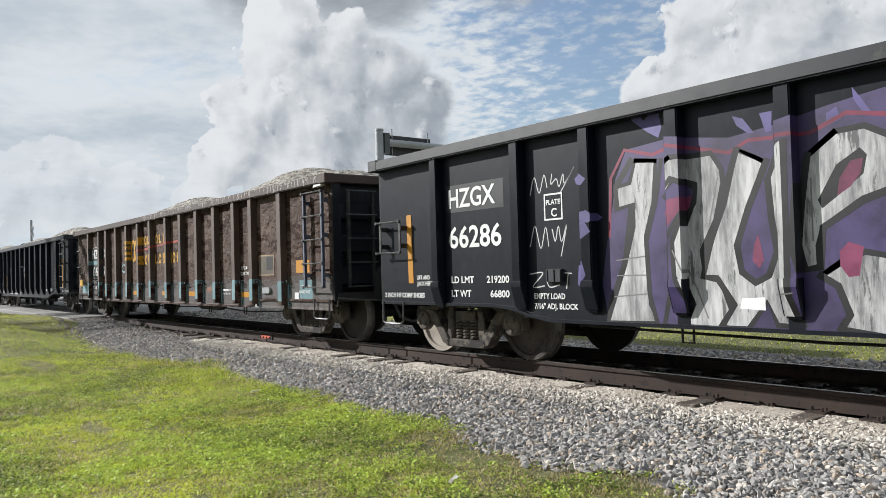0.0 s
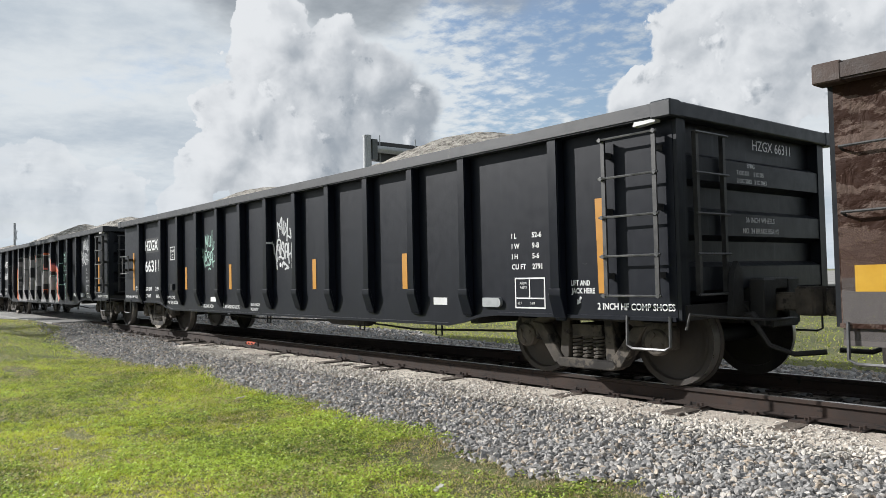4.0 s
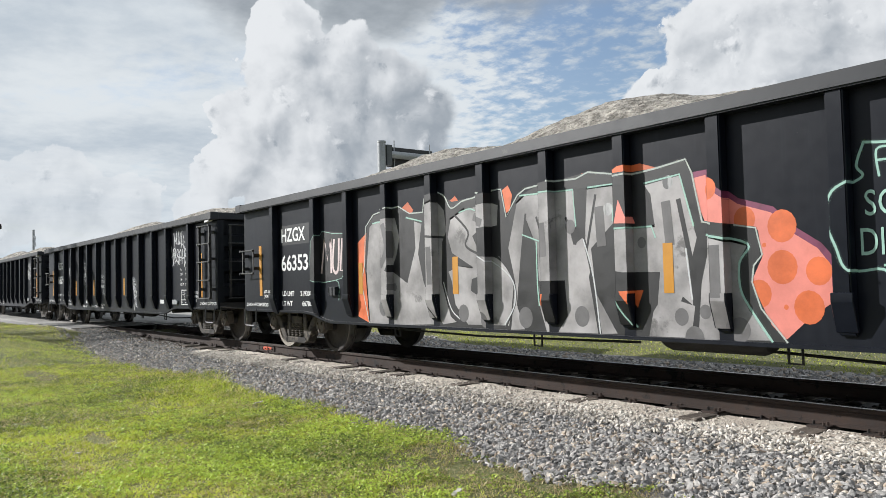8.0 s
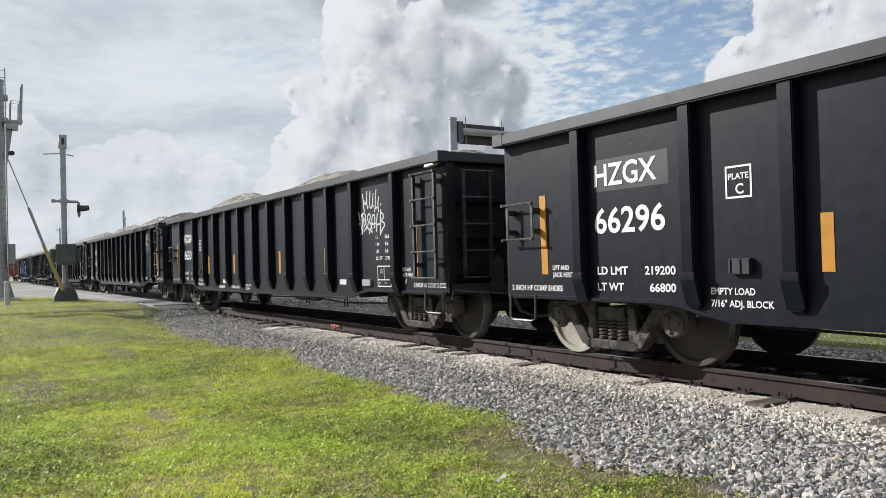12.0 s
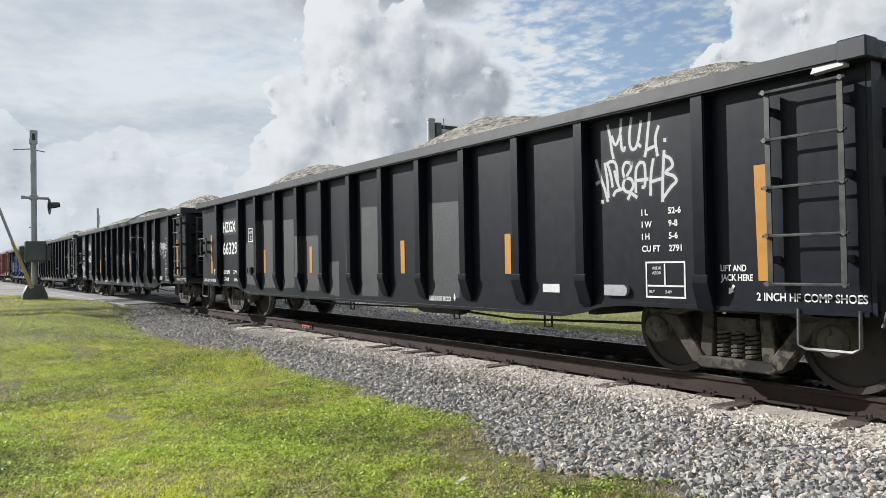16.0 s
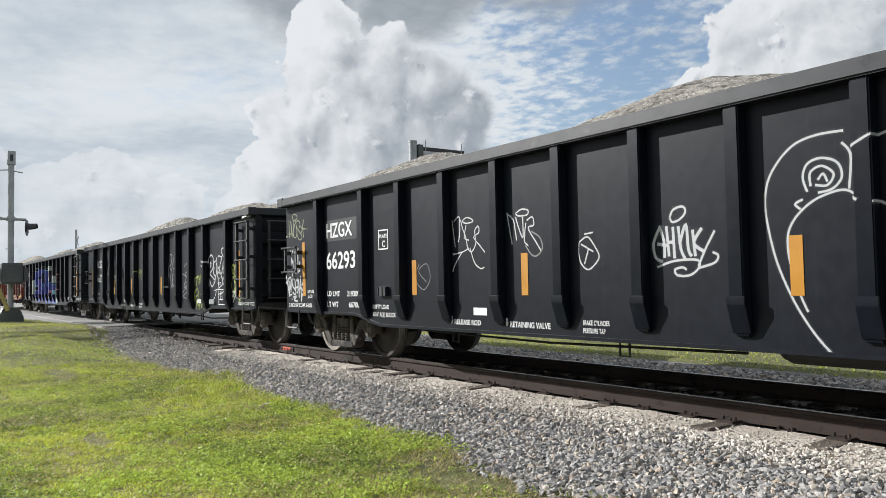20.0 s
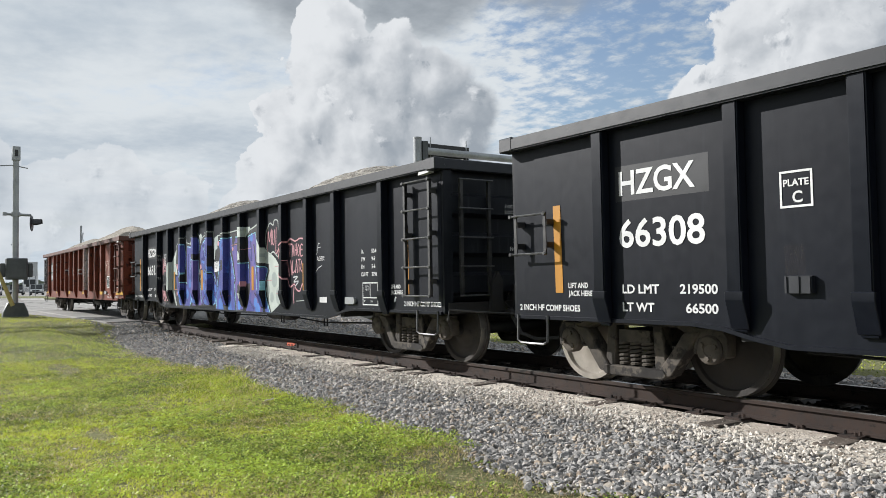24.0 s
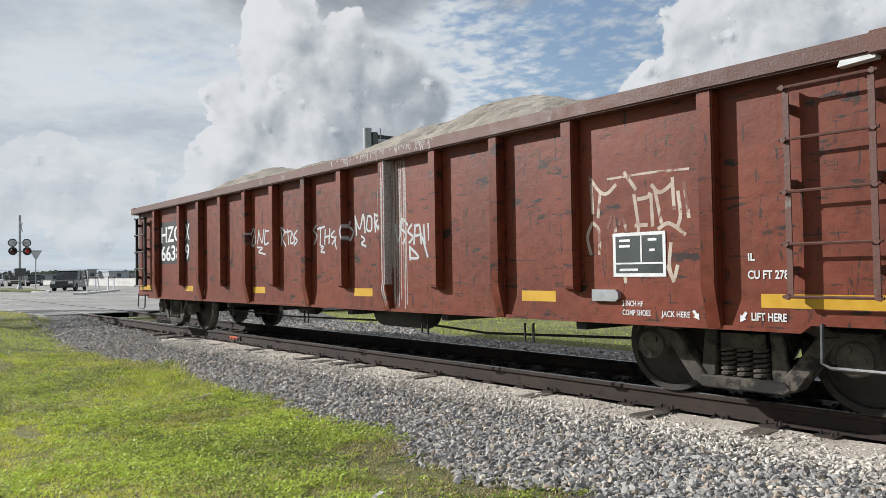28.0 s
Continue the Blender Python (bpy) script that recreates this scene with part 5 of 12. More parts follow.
PURPLE = flat_paint("dark_purple_spray", (0.050, 0.034, 0.115), 0.35)
PURPLE2 = flat_paint("violet_spray", (0.105, 0.085, 0.26), 0.25)
MAGENTA = flat_paint("crimson_spray", (0.20, 0.018, 0.055), 0.25)
MAGENTA2 = flat_paint("plum_spray", (0.19, 0.030, 0.085), 0.35)
SILVER = shader("brushed_silver_spray", (0.13, 0.13, 0.135), (0.50, 0.50, 0.50), 0.5, 0.0, 11.0, 1.8, 0.1, 40, (0.085, 0.085, 0.088), 0.34, stretch=(2.6, 2.6, 0.42))
BLACKP = flat_paint("black_spray", (0.008, 0.008, 0.010), 0.3)
GREYP = flat_paint("thin_grey_spray", (0.24, 0.24, 0.24), 0.3)
GREYA = shader("grey_spray", (0.125, 0.12, 0.12), (0.34, 0.325, 0.325), 0.5, 0.0, 3.0, 1.6, 0.06, 40, (0.10, 0.095, 0.095), 0.25)
GREYB = flat_paint("dark_grey_spray", (0.13, 0.125, 0.128), 0.2)
CORAL = flat_paint("coral_spray", (0.78, 0.24, 0.19), 0.12)
ORANGE = flat_paint("orange_spray", (0.72, 0.145, 0.035), 0.2)
MINT = flat_paint("mint_spray", (0.40, 0.66, 0.56), 0.2)
LIME = flat_paint("lime_spray", (0.50, 0.58, 0.10), 0.2)
PALE = flat_paint("pale_green_white_spray", (0.56, 0.62, 0.57), 0.15)
PALE2 = flat_paint("pale_grey_green_spray", (0.40, 0.46, 0.44), 0.15)
OLIVE = flat_paint("olive_spray", (0.30, 0.33, 0.20), 0.2)
PENCIL = flat_paint("pale_pencil", (0.42, 0.43, 0.44), 0.25)
FAINT = flat_paint("faint_white_spray", (0.34, 0.33, 0.34), 0.2)
PALEK = shader("worn_cream_spray", (0.289, 0.198, 0.152), (0.502, 0.426, 0.357), 0.6, 0.0, 9.0, 2.0, 0.1, 60, (0.144, 0.038, 0.021), 0.45)
BLUE = shader("blue_spray", (0.026, 0.040, 0.195), (0.070, 0.072, 0.30), 0.45, 0.0, 5.0, 1.6, 0.06, 40, (0.045, 0.13, 0.42), 0.42)
BLUEL = flat_paint("bright_blue_spray", (0.07, 0.22, 0.66), 0.2)
BLUED = flat_paint("deep_blue_spray", (0.04, 0.05, 0.22), 0.25)
VIOLET = shader("violet_blue_spray", (0.060, 0.046, 0.20), (0.125, 0.090, 0.30), 0.45, 0.0, 5.0, 1.6, 0.06, 40, (0.040, 0.050, 0.24), 0.42)
CYAN = flat_paint("pale_cyan_spray", (0.30, 0.66, 0.78), 0.15)
PINKP = flat_paint("pink_spray", (0.68, 0.32, 0.36), 0.15)
PINKW = flat_paint("pale_pink_spray", (0.72, 0.58, 0.58), 0.12)
TEALP = flat_paint("teal_spray", (0.10, 0.42, 0.50), 0.2)
PATCH = shader("scraped_overpaint", (0.0075, 0.0095, 0.0125), (0.0185, 0.0215, 0.0255), 0.6, 0.0, 70, 2.5, 0.25, 60, (0.060, 0.063, 0.066), 0.20)
RUSTP = flat_paint("rust_stain", (0.11, 0.07, 0.05), 0.3)
TEAL_PRIMER = shader("faded_teal_paint", (0.076, 0.152, 0.175), (0.152, 0.258, 0.281), 0.6, 0.0, 8, 1.5, 0.2, 50, (0.057, 0.038, 0.030), 0.2)
SLATE = shader("faded_slate_paint", (0.066, 0.057, 0.055), (0.118, 0.102, 0.099), 0.6, 0.0, 7, 0.9, 0.2, 50, (0.05, 0.034, 0.028), 0.4)
BLOCK_YELLOW = shader("flaking_yellow_letters", (0.42, 0.20, 0.004), (0.54, 0.285, 0.008), 0.5, 0.0, 14, 1.5, 0.15, 60, (0.061, 0.038, 0.027), 0.36)
STREAK_RED = flat_paint("faded_red_line", (0.40, 0.065, 0.045), 0.3)
STENCIL_BLACK = flat_paint("black_stencil_ground", (0.014, 0.015, 0.017), 0.3)
BOARD = flat_paint("dark_green_data_panel", (0.03, 0.045, 0.045), 0.2)


def mist(name, rgb, cover):
    """Thin spray mist: specks of paint with the car showing between them."""
    m = bpy.data.materials.new(name)
    m.use_nodes = True
    nt = m.node_tree
    nt.nodes.clear()
    tc = node(nt, "ShaderNodeTexCoord").outputs["Object"]
    speck = step(nt, fbm(nt, tc, 230.0, 3.0, 0.6), 0.58 - 0.5 * cover, 0.76 - 0.4 * cover, 0.0, 0.25 + 0.72 * cover)
    bs = node(nt, "ShaderNodeBsdfPrincipled", {"Base Color": (*rgb, 1), "Roughness": 0.6})
    out = node(nt, "ShaderNodeMixShader", {0: speck, 1: node(nt, "ShaderNodeBsdfTransparent").outputs[0], 2: bs.outputs[0]})
    node(nt, "ShaderNodeOutputMaterial", {"Surface": out.outputs[0]})
    return m


HALOS = {}
for paint, rgb in ((WHITE, (0.50, 0.51, 0.52)), (PALE, (0.42, 0.46, 0.43)), (PALE2, (0.30, 0.345, 0.33)), (LIME, (0.37, 0.43, 0.075)), (MINT, (0.30, 0.49, 0.42)), (GREYP, (0.18, 0.18, 0.18)),
                   (BLUED, (0.032, 0.040, 0.20)), (CYAN, (0.30, 0.66, 0.78)), (FAINT, (0.30, 0.29, 0.30)), (PINKP, (0.56, 0.27, 0.30)), (OLIVE, (0.25, 0.28, 0.17))):
    HALOS[paint.name] = (mist(paint.name + "_mist", rgb, 0.02 if paint is FAINT else 0.18), mist(paint.name + "_worn", rgb, 0.42 if paint is FAINT else 0.80))
SLATE_MIST = mist("worn_slate_edge", (0.090, 0.079, 0.076), 0.5)
TEAL_MIST = mist("worn_teal_edge", (0.12, 0.205, 0.225), 0.45)
RUST_MIST = mist("rusty_speckle", (0.075, 0.036, 0.023), 0.5)
STAKE_FADE = shader("grey_brown_stake_paint", (0.041, 0.0245, 0.018), (0.080, 0.050, 0.038), 0.65, 0.0, 10.0, 1.8, 0.2, 50, (0.060, 0.030, 0.020), 0.25)
DRIP = mist("white_paint_drips", (0.56, 0.52, 0.51), 0.50)


def clip_strip(poly, lo, hi, axis):
    """A convex polygon cut to lo..hi along x (0) or z (1)."""
    for side, lim in ((1, lo), (-1, hi)):
        out = []
        for a, b in zip(poly, poly[1:] + poly[:1]):
            da, db = side * (a[axis] - lim), side * (b[axis] - lim)
            if da >= 0:
                out.append(a)
            if (da > 0 > db) or (da < 0 < db):
                t = da / (da - db)
                out.append((a[0] + (b[0] - a[0]) * t, a[1] + (b[1] - a[1]) * t))
        poly = out
        if len(poly) < 3:
            return []
    return poly


class Sprayer:
    """Lays paint on a car's side: over the plates, and over the stakes that stand proud of them."""

    def __init__(self, ribs=None):
        self.bm, self.mats, self.layer = bmesh.new(), [], 0
        self.straight = ribs is not None
        self.ribs = RIBS_BLACK if ribs is None else ribs

    def spread(self, mat, polys, on_ribs=True, on_plate=True):
        if mat not in self.mats:
            self.mats.append(mat)
        mi = self.mats.index(mat)
        self.layer += 1
        lift = 0.0011 + 0.00003 * min(self.layer, 105)
        bands = []
        edge = -9.0
        for x in self.ribs:
            bands += [(edge, x - 0.07, 0), (x - 0.07, x + 0.07, 1)]
            edge = x + 0.07
        bands.append((edge, 9.0, 0))
        for poly in polys:
            x0, x1 = min(p[0] for p in poly), max(p[0] for p in poly)
            for lo, hi, rib in bands:
                if hi <= x0 or lo >= x1 or (rib and not on_ribs) or (not rib and not on_plate):
                    continue
                cut = clip_strip(poly, lo, hi, 0)
                if not cut:
                    continue
                for za, zb in (((1.0, 2.56), (0.93, 1.0), (0.69, 0.93)) if rib else ((0.56, 2.56),)):
                    c = clip_strip(cut, za, zb, 1)
                    if len(c) < 3:
                        continue
                    vs = []
                    for x, z in c:
                        y = PANEL_Y
                        if rib:
                            y = RIB_Y if zb > 2 or self.straight else RIB_Y - 0.014 + (PANEL_Y - 0.038 - RIB_Y) * min(1.0, max(0.0, 0.93 - z) / 0.24)
                        vs.append(self.bm.verts.new((x, y - lift, z)))
                    self.bm.faces.new(vs).material_index = mi
                if rib:
                    self.flank(cut, lo, -1, lift, mi)
                    self.flank(cut, hi, 1, lift, mi)

    def flank(self, cut, edge, out, lift, mi):
        """The paint that lands on a stake's narrow side."""
        zs = [z for x, z in cut if abs(x - edge) < 1e-5]
        if len(zs) < 2:
            return
        z0, z1 = max(min(zs), 1.0), min(max(zs), 2.56)
        if z1 - z0 < 0.004:
            return
        x = edge + out * lift
        ends = [(PANEL_Y - 0.0035, z0), (RIB_Y - lift, z0), (RIB_Y - lift, z1), (PANEL_Y - 0.0035, z1)]
        if out > 0:
            ends.reverse()
        self.bm.faces.new([self.bm.verts.new((x, y, z)) for y, z in ends]).material_index = mi

    def ribbon(self, mat, width, pts):
        if len(pts) < 2:
            return
        v = [Vector(p) for p in pts]
        h = width / 2
        left, right = [], []
        for i, p in enumerate(v):
            d = v[min(i + 1, len(v) - 1)] - v[max(i - 1, 0)]
            d = d.normalized() if d.length > 1e-6 else Vector((1, 0))
            n = Vector((-d.y, d.x)) * h
            q = p - d * h * 0.5 if i == 0 else p + d * h * 0.5 if i == len(v) - 1 else p
            left.append(tuple(q + n))
            right.append(tuple(q - n))
        self.spread(mat, [[left[i], left[i + 1], right[i + 1], right[i]] for i in range(len(v) - 1)])

    def stroke(self, mat, width, pts):
        if mat.name in HALOS:
            wide, core = HALOS[mat.name]
            self.ribbon(wide, width * 1.3, pts)
            self.ribbon(core, width * 0.58, pts)
        else:
            self.ribbon(mat, width, pts)

    def line(self, mat, width, *pts):
        self.stroke(mat, width, pts)

    def curve(self, mat, width, *pts):
        if len(pts) < 3:
            return self.stroke(mat, width, pts)
        p = [Vector(q) for q in pts]
        out = []
        for i in range(len(p) - 1):
            a, b, c, d = p[max(i - 1, 0)], p[i], p[i + 1], p[min(i + 2, len(p) - 1)]
            for k in range(5):
                t = k / 5
                out.append(0.5 * (2 * b + (c - a) * t + (2 * a - 5 * b + 4 * c - d) * t * t + (3 * b - a - 3 * c + d) * t ** 3))
        out.append(p[-1])
        self.stroke(mat, width, [tuple(q) for q in out])

    def fill(self, mat, *pts, on_ribs=True, on_plate=True):
        from_tri = geometry_triangles(pts)
        self.spread(mat, [[pts[a], pts[b], pts[c]] for a, b, c in from_tri], on_ribs, on_plate)

    def dot(self, mat, r, centre):
        x, z = centre
        self.spread(mat, [[(x + r * math.cos(k * 0.3927), z + r * 1.1 * math.sin(k * 0.3927)) for k in range(16)]])

    def rect(self, mat, x0, x1, z0, z1, **where):
        self.fill(mat, (x0, z0), (x1, z0), (x1, z1), (x0, z1), **where)

    def finish(self, name, car, label):
        me = to_mesh(name, self.bm, self.mats, smooth=False)
        return piece(name, me, car, None, label)


def geometry_triangles(pts):
    """Ear clipping of a simple polygon."""
    idx = list(range(len(pts)))
    area = sum(pts[i - 1][0] * pts[i][1] - pts[i][0] * pts[i - 1][1] for i in range(len(pts)))
    if area < 0:
        idx.reverse()
    out = []

    def cross(o, a, b):
        return (a[0] - o[0]) * (b[1] - o[1]) - (a[1] - o[1]) * (b[0] - o[0])
    guard = 0
    while len(idx) > 3 and guard < 400:
        guard += 1
        for k in range(len(idx)):
            a, b, c = idx[k - 1], idx[k], idx[(k + 1) % len(idx)]
            if cross(pts[a], pts[b], pts[c]) <= 0:
                continue
            if any(cross(pts[a], pts[b], pts[j]) >= 0 and cross(pts[b], pts[c], pts[j]) >= 0 and cross(pts[c], pts[a], pts[j]) >= 0
                   for j in idx if j not in (a, b, c)):
                continue
            out.append((a, b, c))
            idx.pop(k)
            break
        else:
            idx.pop(0)
    if len(idx) == 3:
        out.append(tuple(idx))
    return out


SCRAWL_TOP = [((0.17, 0.036), (0.2, 0.19), (0.22, 0.357), (0.24, 0.44)),
              ((0.22, 0.179), (0.27, 0.286), (0.33, 0.179), (0.35, 0)),
              ((0.34, 0.19), (0.35, 0.333), (0.38, 0.369), (0.39, 0.333)),
              ((0.48, 0.012), (0.45, 0.238), (0.47, 0.357), (0.52, 0.369), (0.56, 0.286), (0.6, 0.071)),
              ((0.56, 0.321), (0.59, 0.357)),
              ((0.71, 0), (0.68, 0.214), (0.66, 0.381), (0.64, 0.476)),
              ((0.67, 0.405), (0.75, 0.381)),
              ((0.81, 0.167), (0.77, 0.298), (0.79, 0.488)),
              ((0.88, 0.321), (0.88, 0.345))]
SCRAWL_LOW = [((0, 0.429), (0.06, 0.643), (0.11, 0.786), (0.15, 0.94)),
              ((0.05, 0.69), (0, 0.714)),
              ((0.12, 0.488), (0.15, 0.69), (0.16, 0.893)),
              ((0.14, 0.5), (0.19, 0.476), (0.25, 0.488), (0.28, 0.56), (0.29, 0.738)),
              ((0.16, 0.5), (0.2, 0.643), (0.22, 0.774)),
              ((0.25, 0.595), (0.27, 0.69), (0.31, 0.798)),
              ((0.23, 0.881), (0.26, 0.833), (0.31, 0.821), (0.37, 0.81)),
              ((0.47, 0.536), (0.4, 0.512), (0.36, 0.583), (0.38, 0.679), (0.46, 0.714), (0.49, 0.786), (0.45, 0.857), (0.39, 0.845), (0.36, 0.786), (0.38, 0.714), (0.46, 0.595), (0.47, 0.524)),
              ((0.58, 0.536), (0.53, 0.607), (0.52, 0.774), (0.52, 0.869))]
SCRAWL_END = [((0.58, 0.536), (0.63, 0.56), (0.64, 0.69), (0.63, 0.81), (0.6, 0.821)),
              ((0.53, 0.738), (0.67, 0.738)),
              ((0.74, 0.524), (0.71, 0.69), (0.7, 0.917)),
              ((0.7, 0.774), (0.84, 0.75)),
              ((0.87, 0.452), (0.85, 0.714), (0.84, 1)),
              ((0.86, 0.5), (0.94, 0.548), (0.96, 0.631), (0.88, 0.69), (0.97, 0.738), (1, 0.798), (0.94, 0.857), (0.85, 0.964)),
              ((0.42, 0.94), (0.46, 0.881), (0.53, 0.929)),
              ((0.08, 0.929), (0.08, 0.952))]


def scrawl(p, mat, width, x0, x1, z0, z1):
    """The two-line tag that one writer left on several cars."""
    for stroke in SCRAWL_TOP + SCRAWL_LOW + SCRAWL_END:
        p.curve(mat, width, *[(x0 + (x1 - x0) * a, z1 + (z0 - z1) * b) for a, b in stroke])


# ---- stencilled markings ----
LIMITS = {"66286": ("219200", "66800"), "66311": ("219100", "66900"), "66353": ("219300", "66700"), "66296": ("219200", "66800"), "66309": ("219100", "66900"),
          "66329": ("219100", "66900"), "66293": ("219300", "66700"), "66308": ("219500", "66500"), "66315": ("219300", "66700")}


def framed(car, x0, x1, z0, z1, w, mat, y, name):
    """A painted rectangular outline."""
    bm = bmesh.new()
    for a, b, c, d in ((x0, x1, z0, z0 + w), (x0, x1, z1 - w, z1), (x0, x0 + w, z0 + w, z1 - w), (x1 - w, x1, z0 + w, z1 - w)):
        v = [bm.verts.new(q) for q in ((a, y, c), (b, y, c), (b, y, d), (a, y, d))]
        bm.faces.new(v)
    return part(name, bm, mat, car)


def arrow(car, x, z, size, turn, y=PANEL_Y - 0.0048):
    bm = bmesh.new()
    pts = [(-0.25, 1), (0.25, 1), (0.25, 0.1), (0.6, 0.1), (0, -0.9), (-0.6, 0.1), (-0.25, 0.1)]
    a = radians(turn)
    prism(bm, [(x + size * (p * math.cos(a) - q * math.sin(a)), z + size * (p * math.sin(a) + q * math.cos(a))) for p, q in pts], y, y + 0.001)
    return part("arrow", bm, WHITE, car)


def markings(car, i, style, number):
    y = PANEL_Y - 0.0048
    if style == "black":
        ground = flat_paint("worn_stencil_ground", (0.0068, 0.0085, 0.0125), 0.3)
        patch_on(car, "stencil_ground", -6.56, -5.50, 1.86, 2.20, ground, PANEL_Y - 0.0008)
        text_on(car, "HZGX", -6.51, 1.92, 0.325, 0.87, y=y, bold=0.006)
        text_on(car, number, -6.52, 1.42, 0.37, 0.97, y=y, bold=0.007)
        lim, wt = LIMITS[number]
        text_on(car, "LD LMT", -6.50, 0.98, 0.115, 0.44, y=y, bold=0.003)
        text_on(car, lim, -5.83, 0.98, 0.115, 0.39, y=y, bold=0.003)
        text_on(car, "LT WT", -6.50, 0.81, 0.115, 0.38, y=y, bold=0.003)
        text_on(car, wt, -5.77, 0.81, 0.115, 0.33, y=y, bold=0.003)
        text_on(car, "2 INCH HF COMP SHOES", -8.0, 0.79, 0.09, 0.93, y=y, bold=0.002)
        text_on(car, "LIFT AND", -7.23, 1.03, 0.075, 0.28, y=y, bold=0.002)
        text_on(car, "JACK HERE", -7.23, 0.95, 0.075, 0.34, y=y, bold=0.002)
        arrow(car, -6.84, 0.88, 0.05, 35)
        if number != "66353":
            framed(car, -4.85, -4.58, 1.65, 1.94, 0.018, WHITE, y, "plate_frame")
            text_on(car, "PLATE", -4.82, 1.82, 0.075, 0.21, y=y, bold=0.002)
            text_on(car, "C", -4.75, 1.69, 0.125, None, y=y, bold=0.003)
        if number not in ("66315", "66353", "66329", "66308"):
            text_on(car, "EMPTY LOAD", -5.04, 0.80, 0.085, 0.46, y=y, bold=0.002)
            text_on(car, '7/16" ADJ. BLOCK', -5.04, 0.69, 0.085, 0.64, y=y, bold=0.002)
        if number == "66329":
            text_on(car, "RELEASE ROD", 2.18, 0.64, 0.085, 0.52, y=y, bold=0.002)
            arrow(car, 2.78, 0.69, 0.05, 0)
        elif number not in ("66286", "66353", "66315"):
            text_on(car, "RELEASE ROD", -3.01, 0.64, 0.085, 0.53, y=y, bold=0.002)
            arrow(car, -3.07, 0.685, 0.055, 0)
            arrow(car, -2.0, 0.685, 0.055, 0)
            text_on(car, "RETAINING VALVE", -1.94, 0.64, 0.09, 0.66, y=y, bold=0.002)
            text_on(car, "BRAKE CYLINDER", -0.80, 0.70, 0.07, 0.36, y=y, bold=0.001)
            text_on(car, "PRESSURE TAP", -0.80, 0.62, 0.07, 0.30, y=y, bold=0.001)
            patch_on(car, "white_plate", -2.62, -2.36, 0.76, 0.85, WHITE, y)
        patch_on(car, "reflector", -7.42, -7.31, 0.98, 1.90, YELLOW, y, "tall amber reflective strip", -0.02)
        for x in (() if number == "66286" else (-3.97, -1.73, 1.44, 3.84)):
            patch_on(car, "reflector", x, x + 0.11, 1.0, 1.47, YELLOW, y, "amber reflective strip")
        patch_on(car, "reflector", 7.16, 7.275, 0.95, 1.90, YELLOW, y, "tall amber reflective strip", -0.02)
        for k, (a, b) in enumerate((("I L", "52-6"), ("I W", "9-8"), ("I H", "5-6"), ("CU FT", "2791"))):
            z = 1.56 - 0.115 * k
            text_on(car, a, 5.93, z, 0.08, None, y=y, bold=0.002)
            text_on(car, b, 6.25, z, 0.08, None, y=y, bold=0.002)
        framed(car, 5.97, 6.43, 0.78, 1.12, 0.016, WHITE, y, "data_panel")
        patch_on(car, "data_rule", 5.99, 6.41, 0.885, 0.90, WHITE, y - 0.001)
        patch_on(car, "data_rule", 6.19, 6.205, 0.90, 1.10, WHITE, y - 0.001)
        for text, x, z in (("ABDX", 6.05, 1.045), ("ABDX", 6.05, 1.0), ("BLT", 6.01, 0.825), ("5-09", 6.2, 0.825)):
            text_on(car, text, x, z, 0.04, None, y=y - 0.001)
        text_on(car, "LIFT AND", 6.80, 1.03, 0.075, 0.25, y=y, bold=0.002)
        text_on(car, "JACK HERE", 6.80, 0.95, 0.075, 0.31, y=y, bold=0.002)
        arrow(car, 6.90, 0.87, 0.05, -35)
        text_on(car, "2 INCH HF COMP SHOES", 7.14, 0.79, 0.09, 0.90, y=y, bold=0.002)
        patch_on(car, "white_plate", 4.50, 4.77, 0.80, 0.89, WHITE, y)
        # test-record box and the gate of the empty-load device
        bm = bmesh.new()
        box(bm, -4.81, -4.59, PANEL_Y - 0.05, PANEL_Y + 0.001, 0.985, 1.12)
        for x in (-4.80, -4.70, -4.61):
            box(bm, x, x + 0.012, PANEL_Y - 0.06, PANEL_Y - 0.05, 0.99, 1.115)
        part("valve_box", bm, CHORD_BLACK, car)
        if number == "66308":
            patch_on(car, "rust_stain", -4.83, -4.66, 1.13, 1.36, mist("rust_speckle", (0.085, 0.058, 0.042), 0.12), PANEL_Y - 0.002)
        piece("identification_tag", kit["tag"], car, pose(5.46, 0, 0.79))
        end_text(car, number)
    elif style == "brown":
        for k in range(15):
            p = Sprayer(RIBS_BROWN)
            xa = -8.05 if k == 0 else RIBS_BROWN[k - 1]
            xb = 8.05 if k == 14 else RIBS_BROWN[k]
            mid, top = (xa + xb) / 2, 1.06 + 0.04 * math.sin(k * 1.9)
            lift = 0.12 * math.sin(k * 2.7)
            p.fill(RUST_MIST, (xa, 1.0), (xb, 1.0), (xb, 1.42 + lift), (mid + 0.25, 1.34), (mid, 1.48 + lift), (mid - 0.25, 1.38 - lift), (xa, 1.46), on_ribs=False)
            p.fill(RUST_MIST, (xa, 1.02), (xb, 1.02), (xb, 1.16), (mid + 0.2, 1.24), (mid - 0.2, 1.14 - 0.5 * lift), (xa, 1.22), on_ribs=False)
            p.fill(SLATE, (xa, 0.56), (xb, 0.56), (xb, top - 0.10), (mid + 0.2, top - 0.07), (mid - 0.1, top - 0.11), (xa, top - 0.08), on_ribs=False)
            p.fill(SLATE_MIST, (xa, 0.6), (xb, 0.6), (xb, top + 0.02), (mid + 0.1, top), (mid - 0.2, top + 0.03), (xa, top + 0.01), on_ribs=False)
            p.finish("faded_band", car, "grey band under rusty scuffs")
